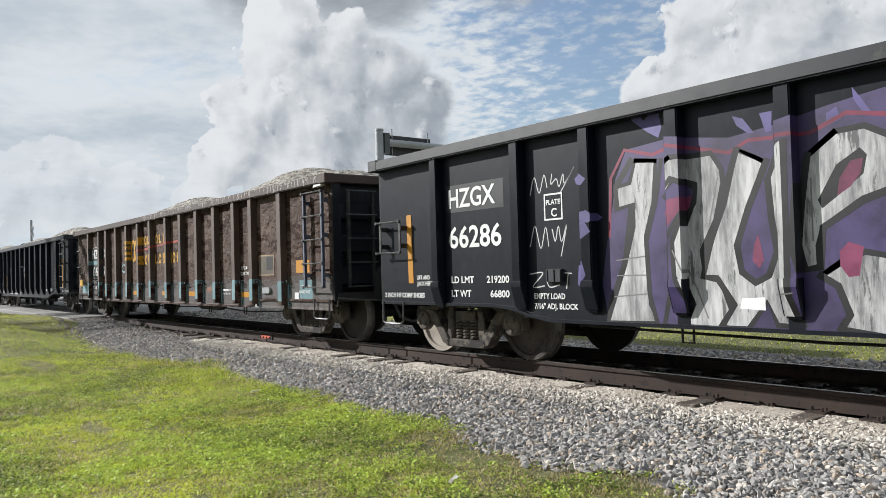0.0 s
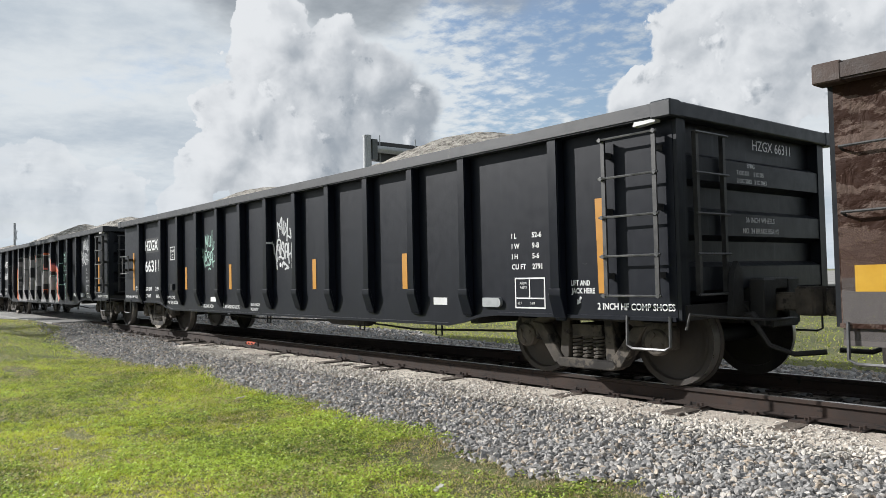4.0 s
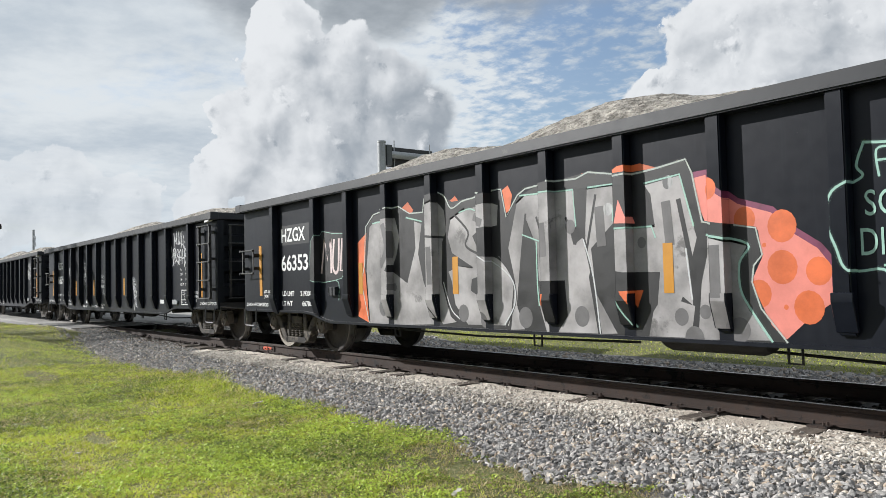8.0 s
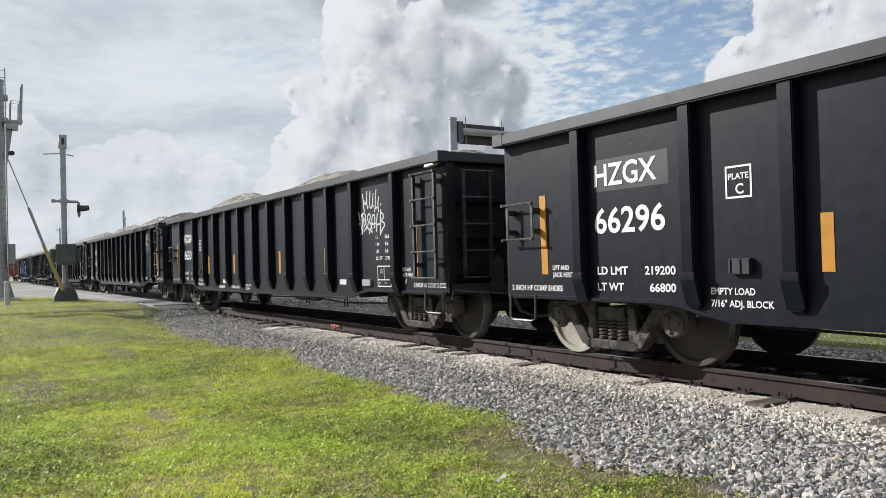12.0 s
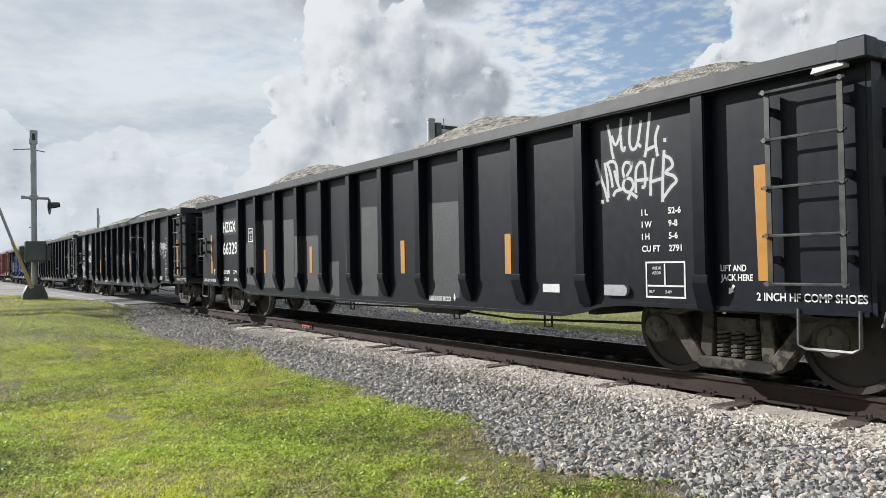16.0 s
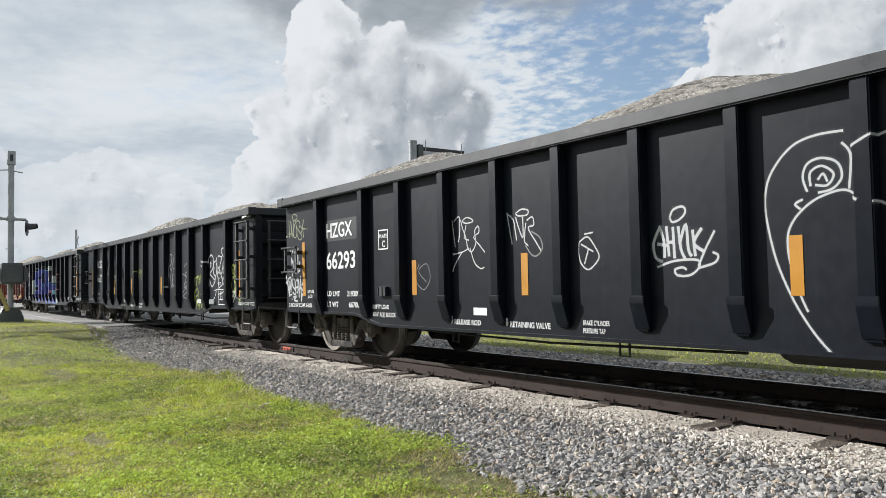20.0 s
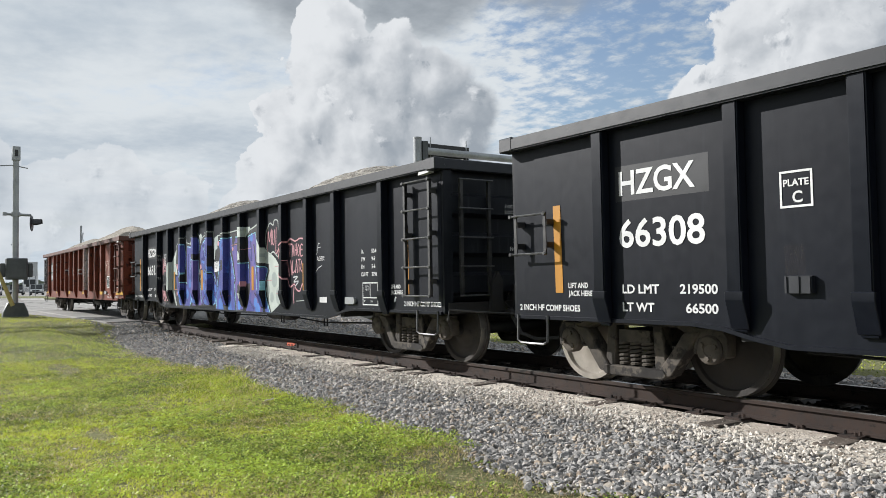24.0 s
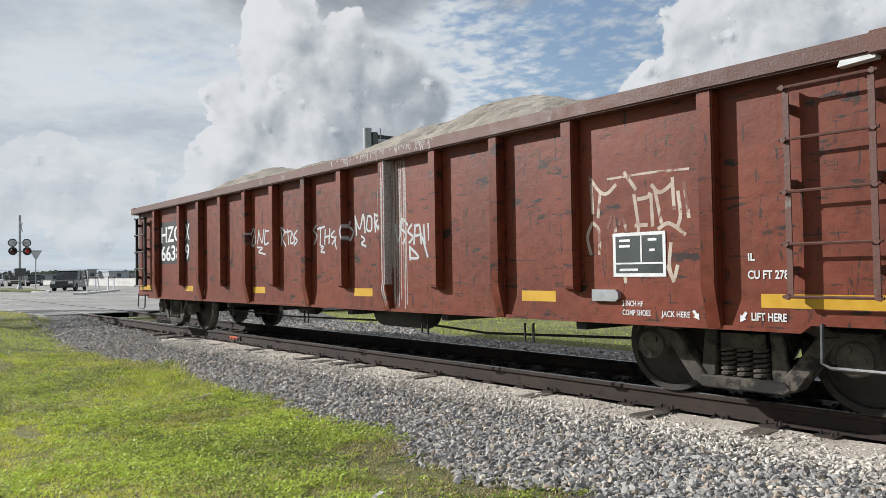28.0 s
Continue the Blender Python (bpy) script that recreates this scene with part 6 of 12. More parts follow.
        for k, x in enumerate(RIBS_BROWN):
            p = Sprayer(RIBS_BROWN)
            p.layer = 6
            up = 1.07 + 0.03 * math.sin(k * 2.3)
            p.rect(STAKE_FADE, x - 0.07, x + 0.07, up - 0.02, 2.555, on_plate=False)
            p.rect(TEAL_MIST, x - 0.13, x - 0.07, 0.60, up - 0.03, on_ribs=False)
            p.rect(TEAL_MIST, x + 0.07, x + 0.22, 0.60, up - 0.01, on_ribs=False)
            p.rect(TEAL_PRIMER, x + 0.07, x + 0.12, 0.62, up - 0.06, on_ribs=False)
            p.fill(TEAL_PRIMER, (x - 0.07, 0.64), (x + 0.07, 0.64), (x + 0.07, up - 0.01), (x + 0.02, up + 0.005), (x - 0.07, up - 0.015), on_plate=False)
            p.finish("stake_paint", car, "faded brown stake paint with a teal foot")
        p = Sprayer(RIBS_BROWN)
        p.layer = 14
        p.rect(STENCIL_BLACK, -6.38, -5.35, 1.74, 2.10)
        p.rect(STENCIL_BLACK, -6.38, -5.35, 1.22, 1.60)
        p.rect(STENCIL_BLACK, -5.19, -4.76, 1.76, 2.06)
        p.rect(STENCIL_BLACK, -5.19, -4.58, 1.24, 1.58)
        p.rect(TEAL_PRIMER, -6.38, -5.35, 1.61, 1.73)
        p.rect(TEAL_PRIMER, -8.0 + 0.42, -6.6, 0.76, 0.98)
        p.rect(TEAL_PRIMER, 6.96, 7.40, 0.74, 1.05)
        p.curve(WHITE, 0.025, (-6.36, 1.23), (-6.1, 1.19), (-5.8, 1.21), (-5.4, 1.18))
        p.curve(WHITE, 0.02, (-6.36, 2.09), (-6.0, 2.13), (-5.6, 2.1))
        p.curve(TEAL_PRIMER, 0.05, (-3.30, 1.45), (-3.15, 1.55), (-2.98, 1.50), (-2.95, 1.40), (-3.1, 1.34), (-3.28, 1.38))
        for x0, x1 in ((-7.95, -7.55), (-5.10, -4.70), (-2.28, -1.79), (0.0, 0.35), (1.78, 2.25), (4.58, 4.98)):
            p.rect(STRIPE if x0 < -7 else YELLOW, x0, x1, 0.74 if x0 > -7 else 0.97, 0.84 if x0 > -7 else 1.17, on_ribs=False)
        p.finish("faded_paint", car, "faded slate, teal and black paint bands with yellow strips")
        p = Sprayer(RIBS_BROWN)
        p.layer = 30
        for k in range(4):
            z = 2.10 - 0.14 * k
            p.line(BLOCK_YELLOW, 0.085, (-2.98 + 0.06 * k, z), (-2.40, z + 0.01))
        for cx in (-2.22, -1.95):
            ring = [(cx + 0.17 * math.cos(a), 1.88 + 0.24 * math.sin(a)) for a in [0.7 + 0.31 * k for k in range(17)]]
            p.line(BLOCK_YELLOW, 0.10, *ring)
        p.rect(BLOCK_YELLOW, -2.16, -2.05, 1.66, 1.86)
        p.line(STREAK_RED, 0.05, (-1.75, 1.86), (-1.0, 1.90), (0.0, 1.95), (1.25, 1.99))
        for x, kind in zip((-1.42, -1.20, -0.98, -0.62, -0.36, -0.10, 0.20), "ooiloli"):
            letter_block(p, x, 2.10, kind, 0.11)
        for x, kind in zip((-1.42, -1.18, -0.94, -0.66, -0.40, -0.12, 0.18, 0.62, 0.86, 1.14), "ooiilolioi"):
            letter_block(p, x, 1.62, kind, 0.12)
        p.finish("faded_emblem", car, "flaking yellow emblem and block shapes with a red line")
        y = PANEL_Y - 0.0048
        text_on(car, "HZG", -6.35, 1.80, 0.36, 0.93, y=y, bold=0.008)
        text_on(car, "X", -5.10, 1.80, 0.36, 0.30, y=y, bold=0.008)
        text_on(car, "663", -6.30, 1.28, 0.36, 0.84, y=y, bold=0.008)
        text_on(car, "73", -5.14, 1.28, 0.36, 0.50, y=y, bold=0.008)
        text_on(car, "LD LMT 219800", -6.36, 1.06, 0.12, 0.98, y=y, bold=0.003)
        text_on(car, "LT WT   66200", -6.36, 0.88, 0.12, 0.98, y=y, bold=0.003)
        text_on(car, "IL 52-6", 4.62, 1.27, 0.09, 0.26, y=y, bold=0.002)
        text_on(car, "CU FT 2743", 4.58, 1.16, 0.09, 0.36, y=y, bold=0.002)
        text_on(car, "2 IN. TREAD", 7.0, 0.92, 0.07, 0.32, y=y, bold=0.001)
        text_on(car, "GUARD SHOE", 6.95, 0.83, 0.07, 0.36, y=y, bold=0.001)
        patch_on(car, "data_panel", 5.41, 6.01, 1.15, 1.50, flat_paint("olive_data_panel", (0.10, 0.085, 0.06), 0.2), y)
        framed(car, 5.40, 6.02, 1.14, 1.51, 0.02, flat_paint("tan_frame", (0.40, 0.27, 0.17), 0.2), y - 0.002, "data_frame")
        patch_on(car, "data_field", 5.72, 5.98, 1.24, 1.47, STENCIL_BLACK, y - 0.002)
        patch_on(car, "placard", 6.85, 7.32, 1.17, 1.38, YELLOW, y)
        patch_on(car, "small_print", 3.70, 3.98, 0.862, 0.892, WHITE, y)
        text_on(car, "PAINT", 4.0, 0.86, 0.05, 0.13, WHITE, y=y)
        text_on(car, "W-H NO. 32-8522", 3.70, 0.785, 0.05, 0.36, WHITE, y=y)
        text_on(car, "RELEASE", -0.86, 0.86, 0.05, 0.16, WHITE, y=y)
        patch_on(car, "sticker", 2.86, 3.10, 0.84, 0.93, flat_paint("rust_red_sticker", (0.30, 0.14, 0.10), 0.2), y)
        patch_on(car, "white_plate", -6.85, -6.73, 0.78, 0.88, WHITE, y)
        patch_on(car, "white_plate", 6.78, 6.92, 0.72, 0.84, WHITE, y)
        piece("identification_tag", kit["tag"], car, pose(5.58, 0, 0.82))
        bm = bmesh.new()
        box(bm, -0.02, 0.0, PANEL_Y - 0.07, PANEL_Y, 0.98, 1.06)
        tube(bm, [(-0.01, PANEL_Y - 0.03, 1.04), (0.10, PANEL_Y - 0.075, 1.04), (0.12, PANEL_Y - 0.08, 1.01), (0.10, PANEL_Y - 0.075, 0.98), (-0.01, PANEL_Y - 0.03, 0.98)], 0.012, 5)
        hook = to_mesh("tie_hook", bm, DARK_IRON)
        for x in RIBS_BROWN:
            piece("tie_hook", hook, car, pose(x + 0.10, 0, 0))
        chord_runs(car, -1.0, 7.9, 150, 4)
        bm = bmesh.new()
        for z in (1.55, 2.05):
            tube(bm, [(-8.0, PANEL_Y, z), (-8.0, -1.53, z + 0.02), (-7.5, -1.53, z + 0.03), (-7.5, PANEL_Y, z + 0.03)], 0.012, 6)
        part("grab_iron", bm, HAND_IRON, car)
    else:
        for x0, x1, z0, z1 in ((-6.60, -5.27, 1.40, 2.28), (-5.13, -4.85, 1.42, 2.24)):
            p = Sprayer()
            p.rect(STENCIL_BLACK, x0, x1, z0, z1, on_ribs=False)
            p.finish("stencil_ground", car, "black stencil ground")
        for x0, x1 in ((-5.10, -4.70), (-1.95, -1.5), (1.23, 1.68), (4.46, 4.93), (7.05, 8.0), (-8.0, -7.2)):
            p = Sprayer()
            p.rect(STRIPE, x0, x1, 0.84, 0.945, on_ribs=False)
            p.finish("yellow_stripe", car, "yellow reflective stripe")
        y = PANEL_Y - 0.0048
        text_on(car, "HZG", -6.53, 1.86, 0.46, 1.18, y=y, bold=0.008)
        text_on(car, "X", -5.10, 1.86, 0.46, 0.24, y=y, bold=0.008)
        text_on(car, "6638", -6.53, 1.47, 0.44, 1.20, y=y, bold=0.008)
        text_on(car, "9", -5.10, 1.47, 0.44, 0.22, y=y, bold=0.008)
        patch_on(car, "data_panel", 5.67, 6.19, 1.10, 1.45, BOARD, y)
        framed(car, 5.65, 6.21, 1.08, 1.47, 0.03, WHITE, y - 0.002, "data_frame")
        patch_on(car, "data_rule", 5.67, 6.19, 1.19, 1.205, WHITE, y - 0.003)
        patch_on(car, "data_rule", 5.95, 5.965, 1.20, 1.45, WHITE, y - 0.003)
        for x, z, w in ((5.72, 1.39, 0.12), (5.72, 1.34, 0.12), (6.03, 1.39, 0.09), (6.04, 1.30, 0.06), (5.72, 1.13, 0.2)):
            patch_on(car, "small_print", x, x + w, z, z + 0.022, WHITE, y - 0.003)
        text_on(car, "CU FT 2780", 6.95, 1.06, 0.09, 0.36, y=y, bold=0.002)
        text_on(car, "IL", 6.95, 1.20, 0.08, None, y=y, bold=0.002)
        text_on(car, "LIFT HERE", 6.97, 0.74, 0.085, 0.28, y=y, bold=0.002)
        text_on(car, "2 INCH HF", 5.74, 0.82, 0.07, 0.22, y=y, bold=0.001)
        text_on(car, "COMP SHOES", 5.74, 0.74, 0.07, 0.30, y=y, bold=0.001)
        text_on(car, "JACK HERE", 6.15, 0.74, 0.07, 0.28, y=y, bold=0.001)
        arrow(car, 6.49, 0.76, 0.05, 35)
        arrow(car, 6.90, 0.76, 0.05, -35)
        patch_on(car, "white_plate", -4.3, -4.1, 0.78, 0.88, WHITE, y)
        piece("identification_tag", kit["tag"], car, pose(5.42, 0, 0.86))
        chord_runs(car, 0.9, 3.2, 60, 6)


def chord_runs(car, x0, x1, count, seed):
    """Pale slurry that ran over the top chord and dried on its face."""
    rng = random.Random(seed)
    bm = bmesh.new()
    for _ in range(count):
        x = rng.uniform(x0, x1)
        w, drop = rng.uniform(0.006, 0.016), rng.uniform(0.02, 0.125) * rng.choice((0.5, 1.0, 1.0))
        zs = [2.688 - drop * k / 3 for k in range(4)]
        at = [x + rng.uniform(-0.012, 0.012) * k for k in range(4)]
        wide = [w * 1.6, w, w * 0.8, w * 0.9]
        for k in range(3):
            bm.faces.new([bm.verts.new((at[m] + side * wide[m], CHORD_Y - 0.002, zs[m])) for m, side in ((k, -1), (k + 1, -1), (k + 1, 1), (k, 1))])
    part("slurry_run", bm, DRIP, car, "pale dried slurry runs over the top chord")


def letter_block(p, x, z, kind, h):
    """A plain block shape of a worn sign: ring, posts or angle."""
    if kind == "o":
        p.line(BLOCK_YELLOW, 0.055, *[(x + 0.07 * math.cos(a * 0.5236), z + h * 0.85 * math.sin(a * 0.5236)) for a in range(13)])
    elif kind == "i":
        p.rect(BLOCK_YELLOW, x - 0.08, x - 0.03, z - h, z + h)
        p.rect(BLOCK_YELLOW, x + 0.03, x + 0.08, z - h, z + h)
    else:
        p.rect(BLOCK_YELLOW, x - 0.08, x - 0.02, z - h, z + h)
        p.rect(BLOCK_YELLOW, x - 0.02, x + 0.08, z - h, z - h + 0.055)


def end_text(car, number):
    """Small stencils on the corrugations of the leading end."""
    for text, y0, z, size in (("HZGX " + number, 0.02, 2.40, 0.15), ("SPRG", -0.22, 2.185, 0.065), ("7 OC D5     5 IC D5", -0.42, 2.105, 0.062), ("2 OC 5062   2 IC 5063", -0.42, 2.025, 0.062),
                              ("36 INCH WHEELS", -0.28, 1.63, 0.075), ("NO. 24 BRAKE BEAMS", -0.34, 1.52, 0.075)):
        me = lettering(text, size, 0.001)
        me.materials.append(WHITE)
        x = 8.093 if z < 2.3 else 8.023
        piece("lettering", me, car, pose(x, y0, z, 0, 0, 90))


def graffiti_one(car):
    p = Sprayer()
    p.fill(PURPLE, (-4, 0.59), (-4.07, 0.95), (-4, 1.34), (-3.9, 1.77), (-3.86, 2), (-3.72, 2.27), (-3.2, 2.31), (-2.62, 2.22), (-2.23, 2.26), (-1.78, 2.34), (-1.57, 2.37), (-1.34, 2.4), (-1.04, 2.4), (-1.12, 0.53), (-2.08, 0.58), (-2.98, 0.58))
    p.fill(PURPLE2, (-3.46, 2.4), (-3.64, 2.54), (-3.66, 2.69), (-3.5, 2.52), (-3.34, 2.63), (-3.3, 2.42), (-3.34, 2.33))
    p.fill(PURPLE2, (-4.4, 2.06), (-4.3, 2.13), (-4.15, 2.03), (-4.22, 1.97), (-4.38, 2))
    p.fill(PURPLE2, (-4.34, 1.68), (-4.16, 1.71), (-4.04, 1.63), (-4.14, 1.58), (-4.32, 1.63))
    p.fill(PURPLE2, (-4.36, 1.55), (-4.2, 1.62), (-4.11, 1.49), (-4.24, 1.42), (-4.34, 1.49))
    p.fill(PURPLE2, (-4.38, 1.15), (-4.24, 1.2), (-4.19, 1.05), (-4.3, 0.91), (-4.4, 0.95))
    p.fill(PURPLE2, (-2.58, 2.4), (-2.48, 2.36), (-2.38, 2.22), (-2.44, 2.23), (-2.54, 2.31))
    p.fill(PURPLE2, (-2.33, 2.38), (-2.22, 2.38), (-2.23, 2.22), (-2.28, 2.21))
    p.fill(PURPLE2, (-1.78, 2.28), (-1.7, 2.32), (-1.67, 2.22), (-1.78, 2.18))
    p.fill(PURPLE2, (-1.58, 2.45), (-1.52, 2.36), (-1.44, 2.22), (-1.5, 2.23), (-1.57, 2.35))
    p.line(MAGENTA, 0.035, (-3.96, 1.43), (-3.92, 2.01), (-3.74, 2.27), (-3.42, 2.18), (-3.2, 2.23), (-2.9, 2.16), (-2.62, 2.09), (-2.44, 2.17), (-2.23, 2.16), (-1.91, 2.15), (-1.63, 2.26), (-1.34, 2.2), (-1.11, 2.21))
    p.line(BLACKP, 0.07, (-3.66, 2.16), (-3.86, 1.92), (-3.86, 1.69), (-3.68, 1.71), (-3.77, 1.18), (-3.96, 0.76), (-4, 0.56))
    p.fill(SILVER, (-3.62, 2.15), (-3.38, 2.12), (-3.42, 1.72), (-3.52, 1.41), (-3.49, 0.76), (-3.42, 0.58), (-3.99, 0.57), (-3.94, 0.76), (-3.78, 1.14), (-3.66, 1.51), (-3.65, 1.73), (-3.84, 1.7), (-3.86, 1.91), (-3.69, 1.94))
    p.line(BLACKP, 0.05, (-3.62, 2.15), (-3.38, 2.12), (-3.42, 1.72), (-3.52, 1.41), (-3.49, 0.76), (-3.42, 0.58), (-3.99, 0.57), (-3.94, 0.76), (-3.78, 1.14), (-3.66, 1.51), (-3.65, 1.73), (-3.84, 1.7), (-3.86, 1.91), (-3.69, 1.94), (-3.62, 2.15), (-3.38, 2.12))
    p.fill(SILVER, (-3.22, 2.07), (-3.16, 2.11), (-2.8, 2.11), (-2.7, 1.96), (-2.69, 1.83), (-2.77, 1.52), (-2.92, 1.25), (-2.9, 1.03), (-2.76, 1.03), (-2.64, 0.69), (-2.78, 0.56), (-3.1, 0.57), (-3.02, 0.77), (-3.14, 1.03), (-3.15, 1.34), (-2.98, 1.71), (-2.96, 1.82), (-3.12, 1.9), (-3.26, 1.75))
    p.line(BLACKP, 0.05, (-3.22, 2.07), (-3.16, 2.11), (-2.8, 2.11), (-2.7, 1.96), (-2.69, 1.83), (-2.77, 1.52), (-2.92, 1.25), (-2.9, 1.03), (-2.76, 1.03), (-2.64, 0.69), (-2.78, 0.56), (-3.1, 0.57), (-3.02, 0.77), (-3.14, 1.03), (-3.15, 1.34), (-2.98, 1.71), (-2.96, 1.82), (-3.12, 1.9), (-3.26, 1.75), (-3.22, 2.07), (-3.16, 2.11))
    p.line(BLACKP, 0.05, (-3.42, 0.58), (-3.5, 0.86), (-3.52, 1.36), (-3.4, 1.72), (-3.32, 2.12))
    p.line(BLACKP, 0.05, (-3.34, 0.58), (-3.27, 0.86), (-3.27, 1.31), (-2.98, 1.69), (-2.96, 1.85), (-3.15, 1.92), (-3.3, 1.76))
    p.fill(MAGENTA2, (-3.3, 1.62), (-3.18, 1.73), (-3, 1.75), (-3.03, 1.65), (-3.24, 1.44))
    p.fill(SILVER, (-2.55, 2.11), (-2.3, 1.97), (-2.46, 1.6), (-2.57, 1.28), (-2.54, 1.06), (-2.42, 0.97), (-2.3, 1.02), (-2.22, 1.22), (-2.26, 1.5), (-2.28, 1.82), (-2.16, 2.1), (-2.08, 2.11), (-2.08, 1.41), (-2.09, 0.86), (-2.03, 0.61), (-2.24, 0.61), (-2.32, 0.8), (-2.5, 0.57), (-2.74, 0.58), (-2.62, 0.78), (-2.78, 1.01), (-2.92, 1.03), (-2.84, 1.29), (-2.68, 1.66))
    p.line(BLACKP, 0.05, (-2.55, 2.11), (-2.3, 1.97), (-2.46, 1.6), (-2.57, 1.28), (-2.54, 1.06), (-2.42, 0.97), (-2.3, 1.02), (-2.22, 1.22), (-2.26, 1.5), (-2.28, 1.82), (-2.16, 2.1), (-2.08, 2.11), (-2.08, 1.41), (-2.09, 0.86), (-2.03, 0.61), (-2.24, 0.61), (-2.32, 0.8), (-2.5, 0.57), (-2.74, 0.58), (-2.62, 0.78), (-2.78, 1.01), (-2.92, 1.03), (-2.84, 1.29), (-2.68, 1.66), (-2.55, 2.11), (-2.3, 1.97))
    p.line(BLACKP, 0.06, (-2.55, 2.11), (-2.84, 1.29), (-2.92, 1.01), (-2.77, 0.99), (-2.62, 0.77), (-2.76, 0.57))
    p.line(BLACKP, 0.06, (-2.28, 1.98), (-2.46, 1.6), (-2.58, 1.28), (-2.54, 1.05), (-2.42, 0.96), (-2.3, 1.02), (-2.22, 1.22), (-2.26, 1.5), (-2.28, 1.82))
    p.line(BLACKP, 0.05, (-2.07, 2.11), (-2.08, 1.41), (-2.08, 0.85), (-2.02, 0.61))
    p.fill(MAGENTA2, (-2.38, 1.37), (-2.36, 1.27), (-2.34, 1.15), (-2.38, 1.08), (-2.44, 1.15), (-2.42, 1.29))
    p.fill(SILVER, (-1.94, 1.97), (-1.72, 2.13), (-1.5, 2.14), (-1.36, 2.06), (-1.15, 1.94), (-1.16, 1.7), (-1.53, 1.59), (-1.84, 1.39), (-1.88, 1.25), (-1.88, 1.09), (-2, 1.07), (-2.04, 1.29), (-1.99, 1.64))
    p.line(BLACKP, 0.05, (-1.94, 1.97), (-1.72, 2.13), (-1.5, 2.14), (-1.36, 2.06), (-1.15, 1.94), (-1.16, 1.7), (-1.53, 1.59), (-1.84, 1.39), (-1.88, 1.25), (-1.88, 1.09), (-2, 1.07), (-2.04, 1.29), (-1.99, 1.64), (-1.94, 1.97), (-1.72, 2.13))
    p.fill(BLACKP, (-1.87, 1.61), (-1.72, 1.87), (-1.54, 1.98), (-1.49, 1.92), (-1.52, 1.78), (-1.7, 1.64), (-1.84, 1.54))
    p.fill(MAGENTA2, (-1.72, 1.63), (-1.7, 1.76), (-1.61, 1.89), (-1.52, 1.9), (-1.54, 1.79), (-1.62, 1.69))
    p.line(BLACKP, 0.06, (-1.94, 1.98), (-2, 1.64), (-2.04, 1.25), (-1.99, 1.06), (-1.87, 1.07), (-1.84, 1.39), (-1.53, 1.58), (-1.16, 1.7))
    p.fill(SILVER, (-1.86, 1.02), (-1.69, 1.13), (-1.53, 1.19), (-1.16, 1.11), (-1.17, 0.53), (-1.74, 0.6), (-1.66, 0.72), (-1.74, 0.94))
    p.line(BLACKP, 0.05, (-1.86, 1.02), (-1.69, 1.13), (-1.53, 1.19), (-1.16, 1.11), (-1.17, 0.53), (-1.74, 0.6), (-1.66, 0.72), (-1.74, 0.94), (-1.86, 1.02), (-1.69, 1.13))
    p.fill(MAGENTA2, (-1.72, 1.2), (-1.65, 1.27), (-1.54, 1.23), (-1.58, 1.01), (-1.66, 1), (-1.72, 1.09))
    p.line(BLACKP, 0.06, (-1.88, 1.02), (-1.74, 0.93), (-1.66, 0.71), (-1.74, 0.59))
    p.line(GREYP, 0.02, (-3.88, 1.19), (-3.54, 1.22))
    p.line(GREYP, 0.02, (-3.88, 1.04), (-3.53, 1.04))
    p.line(GREYP, 0.02, (-3.92, 0.83), (-3.53, 0.86))
    p.line(GREYP, 0.025, (-3.15, 1.26), (-2.96, 0.86), (-2.88, 0.65))
    p.line(GREYP, 0.02, (-2.74, 1.88), (-2.84, 1.46))
    p.line(GREYP, 0.02, (-2.24, 0.86), (-2.05, 0.88))
    p.line(GREYP, 0.02, (-1.92, 1.79), (-1.92, 1.29))
    p.fill(WHITE, (-2.55, 0.83), (-2.34, 0.84), (-2.34, 0.73), (-2.57, 0.74))
    p.finish("silver_piece", car, "large silver bubble letters outlined in black on purple flames")
    p = Sprayer()
    p.curve(WHITE, 0.022, (-5.06, 1.95), (-4.99, 2.14), (-4.92, 1.96), (-4.84, 2.15), (-4.8, 2.01))
    p.curve(WHITE, 0.022, (-4.72, 2.15), (-4.74, 2.04), (-4.66, 2.09), (-4.62, 2), (-4.56, 2.13), (-4.54, 2.03), (-4.4, 2.19), (-4.61, 1.93))
    p.curve(WHITE, 0.022, (-5.08, 1.38), (-5, 1.6), (-4.92, 1.35), (-4.84, 1.58), (-4.8, 1.37))
    p.curve(WHITE, 0.022, (-4.74, 1.55), (-4.7, 1.42), (-4.65, 1.58), (-4.61, 1.41), (-4.53, 1.59), (-4.62, 1.26))
    p.curve(WHITE, 0.022, (-5.1, 1.07), (-4.9, 1.08), (-5.06, 0.93), (-4.88, 0.94))
    p.curve(WHITE, 0.022, (-4.69, 1.06), (-4.84, 1.06), (-4.81, 0.93), (-4.66, 0.95))
    p.curve(WHITE, 0.022, (-4.58, 1.08), (-4.48, 1.07))
    p.curve(WHITE, 0.022, (-4.53, 1.07), (-4.56, 0.91))
    p.finish("white_tag", car, "thin white scrawled tags")


